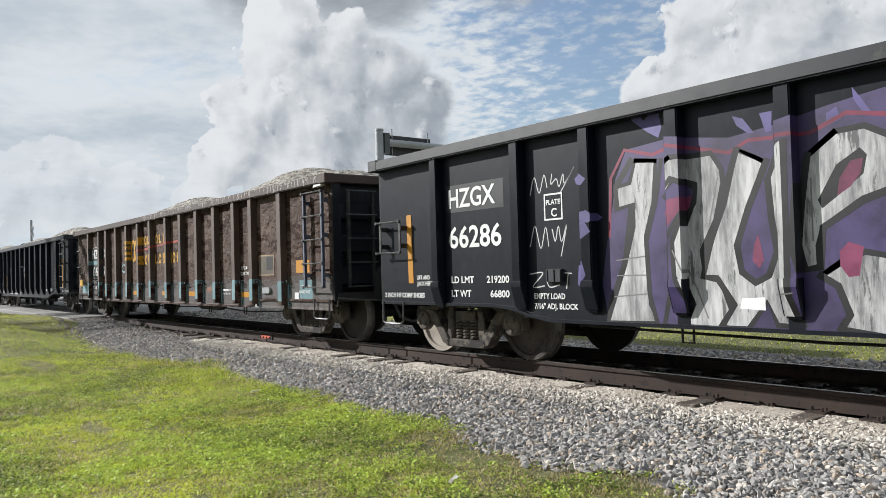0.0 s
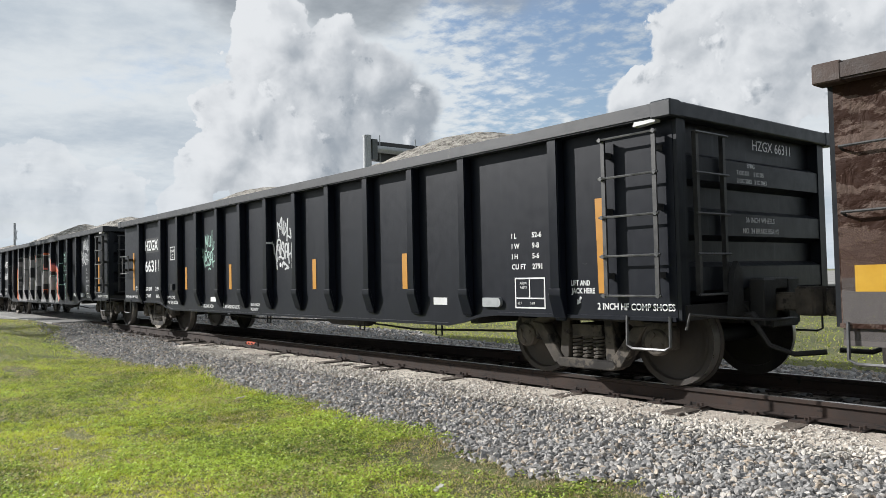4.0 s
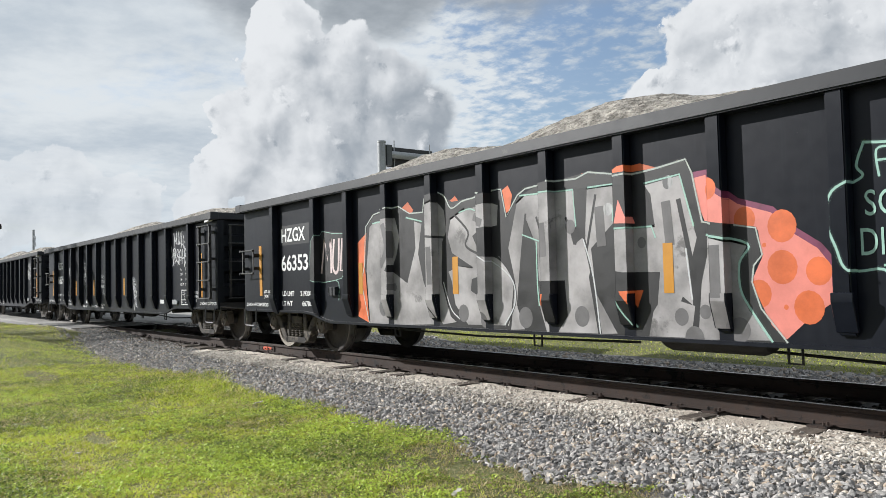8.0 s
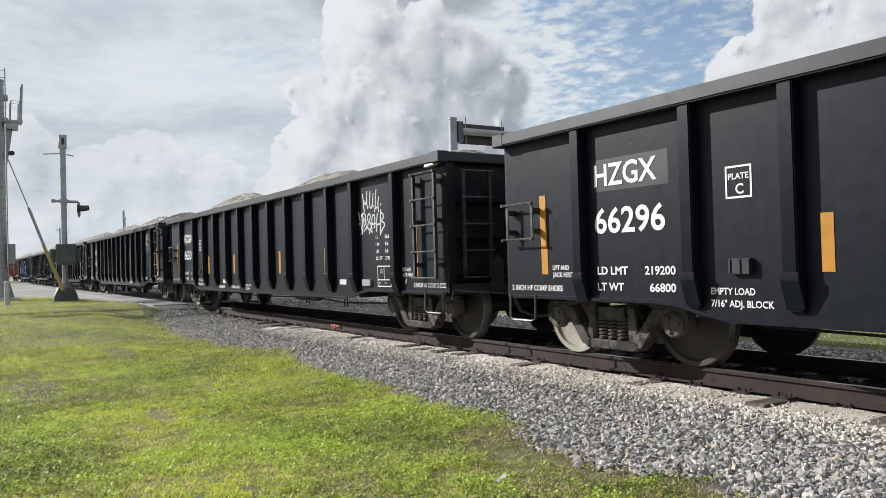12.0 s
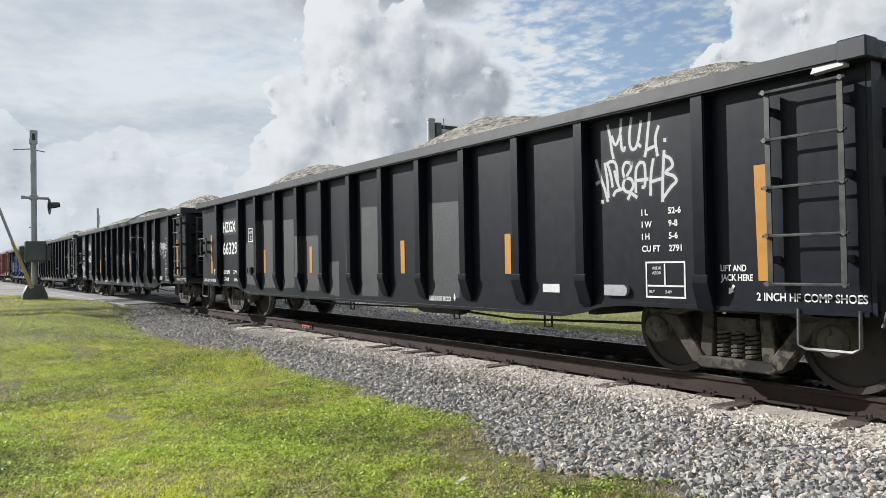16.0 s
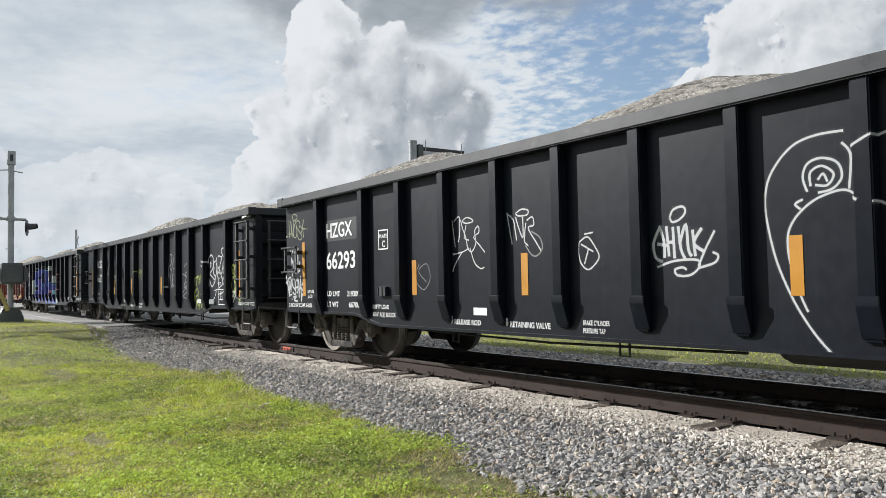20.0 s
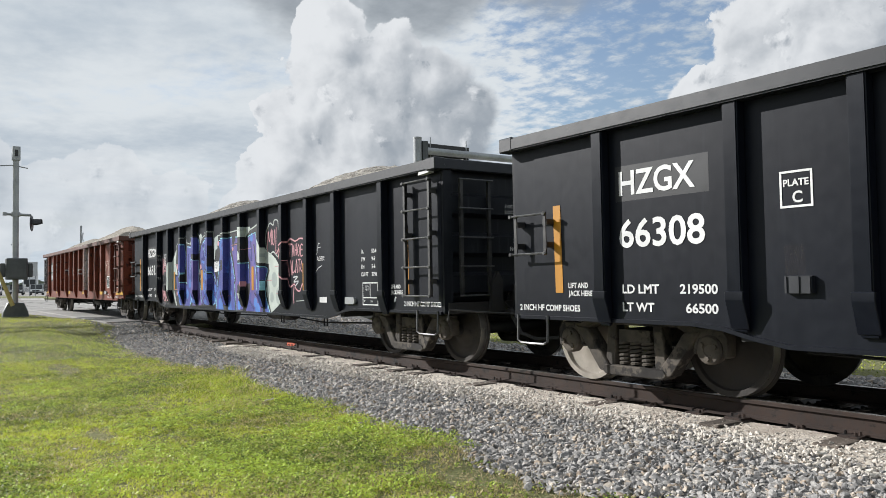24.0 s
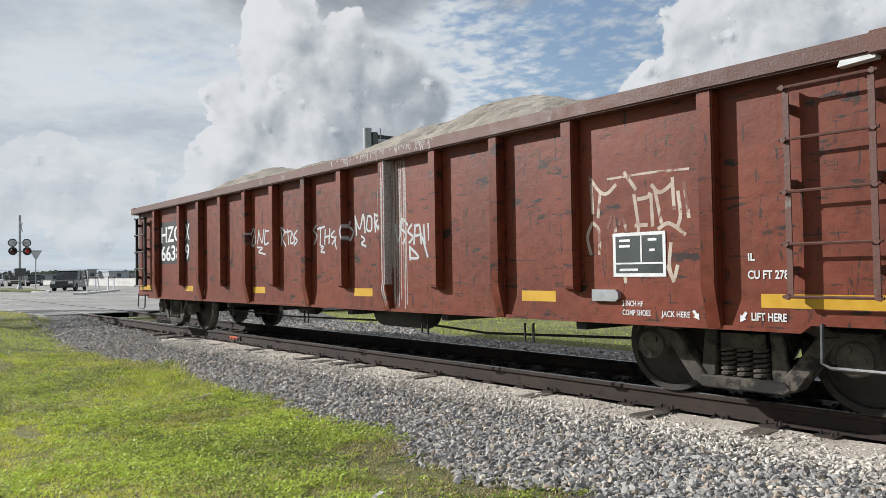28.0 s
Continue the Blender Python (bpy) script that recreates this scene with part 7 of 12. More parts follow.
def graffiti_three(car):
    p = Sprayer()
    p.curve(MINT, 0.045, (-2.88, 2.08), (-2.85, 1.96), (-2.83, 1.8))
    p.curve(MINT, 0.045, (-2.87, 2.06), (-2.82, 1.9), (-2.79, 2), (-2.77, 2.1))
    p.curve(MINT, 0.045, (-2.77, 2.06), (-2.76, 1.93), (-2.74, 1.85))
    p.curve(MINT, 0.045, (-2.69, 2.07), (-2.68, 1.94), (-2.68, 1.86), (-2.63, 1.87), (-2.59, 1.89))
    p.curve(MINT, 0.045, (-2.6, 2.06), (-2.6, 1.93), (-2.59, 1.85))
    p.curve(MINT, 0.045, (-2.52, 2.16), (-2.53, 1.96), (-2.52, 1.76))
    p.curve(MINT, 0.045, (-2.52, 1.79), (-2.45, 1.8), (-2.43, 1.95))
    p.curve(MINT, 0.045, (-3.04, 1.84), (-2.98, 1.7), (-2.94, 1.55), (-2.89, 1.45))
    p.curve(MINT, 0.045, (-3.04, 1.65), (-2.98, 1.67))
    p.curve(MINT, 0.045, (-2.94, 1.81), (-2.92, 1.67), (-2.9, 1.48))
    p.curve(MINT, 0.045, (-2.89, 1.76), (-2.87, 1.64), (-2.86, 1.56))
    p.curve(MINT, 0.045, (-2.88, 1.76), (-2.8, 1.77), (-2.77, 1.71), (-2.79, 1.61))
    p.curve(MINT, 0.045, (-2.84, 1.69), (-2.81, 1.57))
    p.curve(MINT, 0.045, (-2.84, 1.46), (-2.85, 1.5), (-2.8, 1.48), (-2.72, 1.5))
    p.curve(MINT, 0.045, (-2.67, 1.65), (-2.68, 1.74), (-2.72, 1.75), (-2.75, 1.7), (-2.69, 1.62), (-2.64, 1.55), (-2.66, 1.49), (-2.72, 1.49), (-2.75, 1.56))
    p.curve(MINT, 0.045, (-2.61, 1.72), (-2.62, 1.6), (-2.61, 1.49))
    p.curve(MINT, 0.045, (-2.61, 1.72), (-2.56, 1.75), (-2.54, 1.7), (-2.54, 1.52))
    p.curve(MINT, 0.045, (-2.62, 1.6), (-2.53, 1.58))
    p.curve(MINT, 0.045, (-2.49, 1.73), (-2.5, 1.59), (-2.49, 1.44))
    p.curve(MINT, 0.045, (-2.5, 1.54), (-2.39, 1.56))
    p.curve(MINT, 0.045, (-2.4, 1.73), (-2.4, 1.58), (-2.39, 1.44))
    p.curve(MINT, 0.045, (-2.71, 1.4), (-2.68, 1.42), (-2.61, 1.4))
    p.finish("mint_tag", car, "pale green sprayed two-line tag")
    p = Sprayer()
    p.curve(WHITE, 0.055, (0.27, 2.13), (0.29, 2.01), (0.31, 1.88))
    p.curve(WHITE, 0.055, (0.28, 2.11), (0.33, 2.08), (0.37, 2.03), (0.39, 2.02), (0.38, 2.05), (0.35, 2.02))
    p.curve(WHITE, 0.055, (0.34, 2.07), (0.39, 2.17), (0.42, 2.21))
    p.curve(WHITE, 0.055, (0.43, 2.19), (0.43, 2.05), (0.44, 1.94))
    p.curve(WHITE, 0.055, (0.5, 2.14), (0.5, 2), (0.49, 1.91), (0.54, 1.95), (0.58, 1.99), (0.56, 2.1))
    p.curve(WHITE, 0.055, (0.63, 2.17), (0.62, 2.03), (0.6, 1.81))
    p.curve(WHITE, 0.055, (0.6, 1.9), (0.66, 1.88), (0.74, 1.85), (0.73, 1.93), (0.71, 2.01))
    p.dot(WHITE, 0.034, (0.79, 1.91))
    p.curve(WHITE, 0.055, (0.07, 1.8), (0.13, 1.72), (0.17, 1.59), (0.22, 1.47), (0.24, 1.34))
    p.curve(WHITE, 0.055, (0.13, 1.71), (0.15, 1.59))
    p.curve(WHITE, 0.055, (0.23, 1.74), (0.23, 1.58), (0.25, 1.47))
    p.curve(WHITE, 0.055, (0.28, 1.65), (0.25, 1.76), (0.27, 1.82), (0.32, 1.84), (0.38, 1.8), (0.38, 1.7), (0.38, 1.53))
    p.curve(WHITE, 0.055, (0.31, 1.76), (0.33, 1.66), (0.35, 1.58))
    p.curve(WHITE, 0.055, (0.31, 1.5), (0.31, 1.54), (0.37, 1.54))
    p.curve(WHITE, 0.055, (0.49, 1.69), (0.48, 1.77), (0.44, 1.78), (0.41, 1.7), (0.45, 1.66), (0.49, 1.61), (0.5, 1.54), (0.45, 1.51), (0.4, 1.54))
    p.curve(WHITE, 0.055, (0.54, 1.76), (0.53, 1.63), (0.53, 1.51))
    p.curve(WHITE, 0.055, (0.55, 1.73), (0.6, 1.76), (0.62, 1.7), (0.61, 1.53))
    p.curve(WHITE, 0.055, (0.54, 1.62), (0.61, 1.63))
    p.curve(WHITE, 0.055, (0.66, 1.76), (0.65, 1.59), (0.67, 1.43))
    p.curve(WHITE, 0.055, (0.65, 1.56), (0.71, 1.59), (0.77, 1.57), (0.87, 1.51), (0.79, 1.45))
    p.curve(WHITE, 0.055, (0.76, 1.77), (0.76, 1.58), (0.77, 1.44), (0.76, 1.35))
    p.curve(WHITE, 0.055, (0.81, 1.6), (0.85, 1.63))
    p.curve(WHITE, 0.055, (0.42, 1.37), (0.44, 1.44), (0.5, 1.41))
    p.curve(WHITE, 0.055, (0.47, 1.46), (0.56, 1.41), (0.66, 1.35), (0.58, 1.35), (0.52, 1.33))
    p.dot(WHITE, 0.034, (0.36, 1.41))
    p.finish("white_tag", car, "white sprayed two-line tag")


def graffiti_four(car):
    p = Sprayer()
    p.fill(ORANGE, (-3.99, 1.77), (-3.73, 1.91), (-3.78, 1.43), (-3.62, 0.56), (-4, 0.67))
    p.fill(ORANGE, (-2.82, 2.19), (-2.68, 2.26), (-2.55, 2.14), (-2.61, 2.08), (-2.78, 2.11))
    p.fill(ORANGE, (-1.84, 2.15), (-1.65, 2.24), (-1.54, 2.12), (-1.73, 2.02))
    p.fill(ORANGE, (-0.83, 2.19), (-0.67, 2.26), (-0.6, 2.14), (-0.65, 1.97), (-0.8, 1.9))
    p.fill(ORANGE, (0.33, 2.21), (0.47, 2.26), (0.54, 2.22), (0.38, 2.17))
    p.fill(ORANGE, (0.87, 2.18), (1.02, 2.25), (1.21, 2.26), (1.41, 2.19), (1.31, 2.15), (0.97, 2.15))
    p.line(MAGENTA2, 0.06, (1.75, 2.07), (1.94, 2.08), (2.06, 1.91), (2.22, 1.79), (2.53, 1.69), (2.69, 1.52), (2.91, 1.37), (3.02, 1.23), (3.02, 0.92))
    p.fill(CORAL, (1.75, 2.04), (1.93, 2.06), (2.05, 1.89), (2.22, 1.77), (2.52, 1.67), (2.68, 1.5), (2.9, 1.35), (3, 1.21), (3, 0.92), (2.83, 0.81), (2.62, 0.62), (2.56, 0.6), (2.38, 0.87), (2.32, 1.09), (2.43, 1.3), (2.4, 1.53), (1.9, 1.63))
    p.dot(ORANGE, 0.09, (2, 1.92))
    p.dot(ORANGE, 0.10, (2.28, 1.63))
    p.dot(ORANGE, 0.125, (2.61, 1.55))
    p.dot(ORANGE, 0.13, (2.6, 1.21))
    p.dot(ORANGE, 0.105, (2.9, 1.17))
    p.dot(ORANGE, 0.11, (2.39, 0.99))
    p.dot(ORANGE, 0.125, (2.81, 0.88))
    p.dot(ORANGE, 0.018, (2.45, 1.4))
    p.dot(ORANGE, 0.02, (2.62, 0.88))
    p.fill(BLACKP, (-3.7, 0.55), (-3.8, 1.43), (-3.73, 1.99), (-3.54, 2.14), (-2.92, 2.21), (-2.65, 2.1), (-2.34, 2.08), (-2.3, 2.27), (-2, 2.31), (-1.72, 2.17), (-1.28, 2.18), (-0.77, 2.22), (-0.7, 1.89), (-0.53, 2.1), (-0.21, 2.2), (0.54, 2.26), (0.87, 2.19), (1.41, 2.19), (1.72, 2.24), (1.78, 2.1), (1.88, 1.65), (2.38, 1.56), (2.41, 1.32), (2.35, 1.23), (2.32, 1.09), (2.49, 0.73), (2.62, 0.59), (0.14, 0.55))
    p.fill(GREYA, (-3.69, 0.56), (-3.77, 1.34), (-3.66, 1.99), (-3.5, 2.06), (-2.99, 2.08), (-2.88, 1.79), (-2.96, 1.54), (-3.1, 1.34), (-2.73, 1.16), (-2.53, 1.62), (-2.55, 1.99), (-2.36, 1.94), (-2.45, 1.54), (-2.34, 1.16), (-2, 0.6), (-3.04, 0.56))
    p.line(BLACKP, 0.024, (-3.69, 0.56), (-3.77, 1.34), (-3.66, 1.99), (-3.5, 2.06), (-2.99, 2.08), (-2.88, 1.79), (-2.96, 1.54), (-3.1, 1.34), (-2.73, 1.16), (-2.53, 1.62), (-2.55, 1.99), (-2.36, 1.94), (-2.45, 1.54), (-2.34, 1.16), (-2, 0.6), (-3.04, 0.56), (-3.69, 0.56), (-3.77, 1.34))
    p.fill(GREYA, (-2.24, 2.16), (-2.02, 2.21), (-1.87, 2.08), (-1.83, 1.8), (-1.92, 1.67), (-1.95, 1.15), (-1.78, 0.72), (-1.65, 0.64), (-1.96, 0.6), (-2.3, 1.01))
    p.line(BLACKP, 0.024, (-2.24, 2.16), (-2.02, 2.21), (-1.87, 2.08), (-1.83, 1.8), (-1.92, 1.67), (-1.95, 1.15), (-1.78, 0.72), (-1.65, 0.64), (-1.96, 0.6), (-2.3, 1.01), (-2.24, 2.16), (-2.02, 2.21))
    p.fill(GREYA, (-1.76, 1.95), (-1.48, 2.06), (-0.96, 2.09), (-0.84, 2.05), (-0.87, 1.8), (-1.19, 1.77), (-1.32, 1.71), (-1.2, 1.51), (-0.84, 1.45), (-0.63, 1.21), (-0.59, 0.92), (-0.71, 0.62), (-1.45, 0.61), (-1.7, 0.86), (-1.76, 1.15), (-1.82, 1.29), (-1.62, 1.36), (-1.34, 1.32), (-1.74, 1.51), (-1.83, 1.73))
    p.line(BLACKP, 0.024, (-1.76, 1.95), (-1.48, 2.06), (-0.96, 2.09), (-0.84, 2.05), (-0.87, 1.8), (-1.19, 1.77), (-1.32, 1.71), (-1.2, 1.51), (-0.84, 1.45), (-0.63, 1.21), (-0.59, 0.92), (-0.71, 0.62), (-1.45, 0.61), (-1.7, 0.86), (-1.76, 1.15), (-1.82, 1.29), (-1.62, 1.36), (-1.34, 1.32), (-1.74, 1.51), (-1.83, 1.73), (-1.76, 1.95), (-1.48, 2.06))
    p.fill(GREYA, (-0.54, 2.04), (-0.4, 2.12), (0.35, 2.1), (0.36, 1.68), (0.24, 1.79), (0.33, 1.52), (0.46, 1.59), (0.55, 1.23), (0.53, 1.17), (0.63, 0.58), (-0.11, 0.57), (-0.21, 0.84), (-0.23, 1.5), (-0.4, 1.86), (-0.55, 0.84), (-0.44, 0.59), (-0.69, 0.58), (-0.6, 1.13), (-0.7, 1.53))
    p.line(BLACKP, 0.024, (-0.54, 2.04), (-0.4, 2.12), (0.35, 2.1), (0.36, 1.68), (0.24, 1.79), (0.33, 1.52), (0.46, 1.59), (0.55, 1.23), (0.53, 1.17), (0.63, 0.58), (-0.11, 0.57), (-0.21, 0.84), (-0.23, 1.5), (-0.4, 1.86), (-0.55, 0.84), (-0.44, 0.59), (-0.69, 0.58), (-0.6, 1.13), (-0.7, 1.53), (-0.54, 2.04), (-0.4, 2.12))
    p.fill(GREYA, (0.52, 2.09), (0.91, 2.09), (0.87, 1.7), (0.57, 1.46), (0.62, 1), (0.88, 0.6), (0.66, 0.58), (0.56, 1.17), (0.47, 1.59))
    p.line(BLACKP, 0.024, (0.52, 2.09), (0.91, 2.09), (0.87, 1.7), (0.57, 1.46), (0.62, 1), (0.88, 0.6), (0.66, 0.58), (0.56, 1.17), (0.47, 1.59), (0.52, 2.09), (0.91, 2.09))
    p.fill(GREYA, (0.91, 1.64), (1.35, 1.64), (1.31, 1.94), (1.25, 2.05), (1.66, 2.1), (1.7, 1.98), (1.82, 1.5), (1.77, 1.34), (1.78, 0.89), (1.72, 0.58), (1.24, 0.58), (1.38, 1.15), (0.89, 1.22))
    p.line(BLACKP, 0.024, (0.91, 1.64), (1.35, 1.64), (1.31, 1.94), (1.25, 2.05), (1.66, 2.1), (1.7, 1.98), (1.82, 1.5), (1.77, 1.34), (1.78, 0.89), (1.72, 0.58), (1.24, 0.58), (1.38, 1.15), (0.89, 1.22), (0.91, 1.64), (1.35, 1.64))
    p.fill(GREYA, (1.91, 1.52), (2.3, 1.41), (2.22, 1.26), (2.22, 1.04), (2.3, 0.86), (2.49, 0.59), (1.78, 0.57), (1.83, 1.09), (1.9, 1.35))
    p.line(BLACKP, 0.024, (1.91, 1.52), (2.3, 1.41), (2.22, 1.26), (2.22, 1.04), (2.3, 0.86), (2.49, 0.59), (1.78, 0.57), (1.83, 1.09), (1.9, 1.35), (1.91, 1.52), (2.3, 1.41))
    p.fill(BLACKP, (-1.36, 1.18), (-1.2, 1.22), (-1.13, 1.1), (-1.28, 0.99), (-1.38, 1.04))
    p.fill(BLACKP, (-0.21, 1.14), (0.18, 1.14), (0.21, 0.76), (0.05, 0.57), (-0.1, 0.75), (-0.19, 0.94))
    p.fill(ORANGE, (-0.2, 0.97), (-0.04, 1), (-0.07, 0.87), (-0.21, 0.87))
    p.fill(BLACKP, (0.89, 1.21), (1.4, 1.2), (1.36, 0.89), (1.15, 0.62), (0.98, 0.86))
    p.fill(ORANGE, (0.99, 1.02), (1.2, 1.03), (1.13, 0.86))
    p.fill(BLACKP, (0.97, 2.14), (1.24, 2.08), (1.36, 1.65), (1.22, 1.66), (1.16, 1.87), (1.11, 1.96), (1, 1.69), (0.91, 1.68))
    p.fill(CORAL, (1.02, 1.92), (1.13, 1.68), (0.96, 1.69))
    p.line(BLACKP, 0.055, (1.74, 2.08), (1.88, 1.51), (1.82, 1.4))
    p.line(BLACKP, 0.05, (1.63, 1.86), (1.74, 1.3), (1.77, 0.88), (1.64, 0.94))
    p.line(BLACKP, 0.05, (1.89, 1.4), (1.82, 1.2), (1.78, 0.79))
    p.line(BLACKP, 0.03, (-2.28, 1.77), (-1.83, 1.72))
    p.curve(BLACKP, 0.03, (-1.7, 2.02), (-1.41, 1.77), (-1.46, 1.6), (-1.2, 1.48), (-0.88, 1.43), (-0.64, 1.2), (-0.59, 0.92), (-0.76, 0.62))
    p.line(BLACKP, 0.03, (-0.39, 1.9), (-0.46, 1.51), (-0.56, 0.86), (-0.37, 0.91))
    p.line(BLACKP, 0.03, (-0.22, 1.85), (-0.1, 1.5))
    p.line(BLACKP, 0.03, (0.22, 1.81), (0.35, 1.52))
    p.line(BLACKP, 0.03, (0.64, 2.01), (0.5, 1.45))
    p.dot(GREYB, 0.11, (-3.32, 0.81))
    p.dot(GREYB, 0.05, (-3.03, 1.1))
    p.dot(GREYB, 0.09, (-1.12, 0.69))
    p.dot(GREYB, 0.10, (-1.53, 0.76))
    p.dot(GREYB, 0.11, (-0.43, 0.73))
    p.dot(GREYB, 0.07, (0.28, 1.71))
    p.dot(GREYB, 0.05, (1.2, 1.49))
    p.dot(GREYB, 0.075, (1.62, 0.78))
    p.dot(GREYB, 0.10, (1.75, 0.59))
    p.dot(GREYB, 0.06, (1.87, 0.83))
    p.dot(GREYB, 0.10, (0.41, 0.76))
    p.dot(GREYB, 0.10, (2.2, 0.68))
    p.dot(SILVER, 0.06, (1.52, 2.04))
    p.dot(SILVER, 0.06, (0.8, 1.85))
    p.curve(GREYB, 0.10, (-3.14, 1.97), (-3.06, 1.64), (-3.2, 1.41))
    p.curve(GREYB, 0.10, (-2.09, 1.59), (-2.07, 1.15))
    p.curve(GREYB, 0.10, (-1.28, 1.94), (-1.05, 1.85))
    p.curve(GREYB, 0.12, (-0.05, 1.74), (-0.03, 1.43))
    p.curve(GREYB, 0.12, (0.68, 1.86), (0.7, 1.51))
    p.curve(GREYB, 0.10, (1.49, 1.84), (1.52, 1.47))
    p.curve(GREYB, 0.12, (2.04, 1.39), (2.04, 0.99))
    p.line(MINT, 0.03, (-0.48, 2.12), (0.33, 2.1), (0.36, 1.71))
    p.line(MINT, 0.03, (0.54, 2.1), (0.9, 2.1), (0.85, 1.73))
    p.line(MINT, 0.03, (1.25, 2.06), (1.65, 2.1), (1.78, 1.61))
    p.curve(MINT, 0.035, (1.91, 1.52), (2.3, 1.42), (2.22, 1.26), (2.22, 1.04), (2.3, 0.87), (2.49, 0.59))
    p.curve(MINT, 0.03, (-0.23, 1.57), (-0.23, 1.12), (-0.21, 0.87))
    p.line(MINT, 0.03, (0.91, 1.64), (1.32, 1.64), (1.36, 1.53))
    p.curve(MINT, 0.03, (0.89, 1.14), (0.98, 0.86), (1.12, 0.67))
    p.line(MINT, 0.03, (-3.57, 2.03), (-3.24, 2.05))
    p.line(MINT, 0.03, (-2.72, 2.05), (-2.36, 1.97))
    p.line(MINT, 0.025, (-0.45, 1.67), (-0.12, 1.56))
    p.curve(MINT, 0.025, (-1.58, 2.02), (-1.38, 2.05), (-1.27, 2.02))
    p.curve(WHITE, 0.028, (-1.92, 1.15), (-1.78, 0.82), (-1.61, 0.69))
    p.curve(WHITE, 0.028, (-1.17, 1.48), (-0.67, 1.2), (-0.6, 0.9), (-0.78, 0.64))
    p.curve(WHITE, 0.028, (0.46, 1.56), (0.58, 1.17), (0.65, 0.59))
    p.curve(WHITE, 0.028, (1.69, 1.41), (1.74, 0.94))
    p.line(PALE, 0.03, (-3.7, 0.58), (-3.9, 1.18), (-3.8, 1.44), (-3.76, 1.99), (-3.54, 2.16), (-3.2, 2.2))
    p.line(PALE, 0.03, (-3.12, 2.21), (-2.9, 2.22), (-2.64, 2.1), (-2.34, 2.09), (-2.3, 2.27), (-2.2, 2.3))
    p.curve(PALE, 0.03, (-2, 2.32), (-1.86, 2.25), (-1.73, 2.09), (-1.5, 2.16), (-1.28, 2.18), (-1.21, 2.22), (-1.08, 2.21))
    p.line(PALE, 0.03, (-0.96, 2.23), (-0.79, 2.23), (-0.71, 1.89), (-0.6, 2.03), (-0.51, 2.13), (-0.38, 2.19), (-0.12, 2.21))
    p.line(PALE, 0.03, (0.05, 2.22), (0.38, 2.21), (0.55, 2.26), (0.87, 2.2))
    p.line(PALE, 0.03, (0.9, 2.16), (1.19, 2.17), (1.41, 2.19), (1.72, 2.23), (1.78, 2.1), (1.87, 1.64), (2.02, 1.61))
    p.line(PALE, 0.025, (2.18, 1.59), (2.38, 1.55), (2.43, 1.32), (2.35, 1.23), (2.33, 1.09), (2.4, 0.87), (2.62, 0.59))
    p.finish("grey_piece", car, "grey and coral block letters outlined in black and mint")
    p = Sprayer()
    p.fill(BLACKP, (-5.3, 1.23), (-5.25, 1.86), (-5.07, 2.02), (-4.73, 1.99), (-4.36, 1.95), (-4.35, 1.36), (-4.45, 1.26), (-4.7, 1.21), (-5.04, 1.2))
    p.line(MINT, 0.015, (-5.3, 1.23), (-5.25, 1.86), (-5.07, 2.02), (-4.73, 1.96), (-4.36, 1.94), (-4.35, 1.36), (-4.48, 1.25), (-4.7, 1.22), (-5.04, 1.19), (-5.3, 1.23))
    p.curve(MINT, 0.02, (-4.64, 1.22), (-4.56, 1.16), (-4.57, 0.91))
    p.line(PINKW, 0.05, (-5.1, 1.35), (-4.99, 1.88), (-4.91, 1.55), (-4.79, 1.88), (-4.79, 1.35))
    p.curve(PINKW, 0.05, (-4.69, 1.86), (-4.74, 1.48), (-4.67, 1.34), (-4.57, 1.42), (-4.54, 1.86))
    p.line(PINKW, 0.05, (-4.44, 1.86), (-4.51, 1.37), (-4.36, 1.38))
    p.finish("white_tag", car, "pale pink tag on a black cloud with mint outline")
    p = Sprayer()
    scrawl(p, WHITE, 0.05, 5.43, 6.38, 1.66, 2.46)
    p.finish("white_tag", car, "white sprayed tag")
    p = Sprayer()
    p.curve(MINT, 0.035, (3.28, 2.14), (3.22, 1.97), (3.26, 1.88), (3.08, 1.78), (3.02, 1.58), (3.09, 1.35), (3.17, 1.17), (3.38, 1.17), (3.52, 1.05), (3.71, 0.89), (3.84, 0.97), (3.88, 1.05), (4.02, 1.21), (4, 1.42), (3.92, 1.56), (4, 1.68), (4, 2), (3.89, 2.12), (3.83, 2.09), (3.7, 2.21), (3.53, 2.17), (3.46, 2.12), (3.28, 2.14))
    p.curve(MINT, 0.035, (3.53, 1.05), (3.51, 0.89), (3.5, 0.71))
    text_on(car, "SOCIAL", 3.27, 1.58, 0.28, 0.71, MINT, PANEL_Y - 0.0052)
    text_on(car, "DISTAN", 3.23, 1.28, 0.30, 0.66, MINT, PANEL_Y - 0.0052)
    p.curve(MINT, 0.03, (3.38, 1.87), (3.37, 2.07), (3.49, 2.08))
    p.curve(MINT, 0.03, (3.37, 1.99), (3.46, 1.99))
    p.curve(MINT, 0.03, (3.53, 2.05), (3.54, 1.87), (3.62, 1.9), (3.61, 2.07))
    p.curve(MINT, 0.03, (3.75, 2.04), (3.66, 1.95), (3.75, 1.86))
    p.curve(MINT, 0.03, (3.8, 2.05), (3.8, 1.85))
    p.curve(MINT, 0.03, (3.92, 2.01), (3.81, 1.94), (3.92, 1.78))
    p.curve(MINT, 0.03, (3.39, 1.2), (3.66, 1.21), (3.51, 1.11), (3.77, 1.12))
    p.finish("mint_cloud_tag", car, "mint words inside a mint wavy outline")


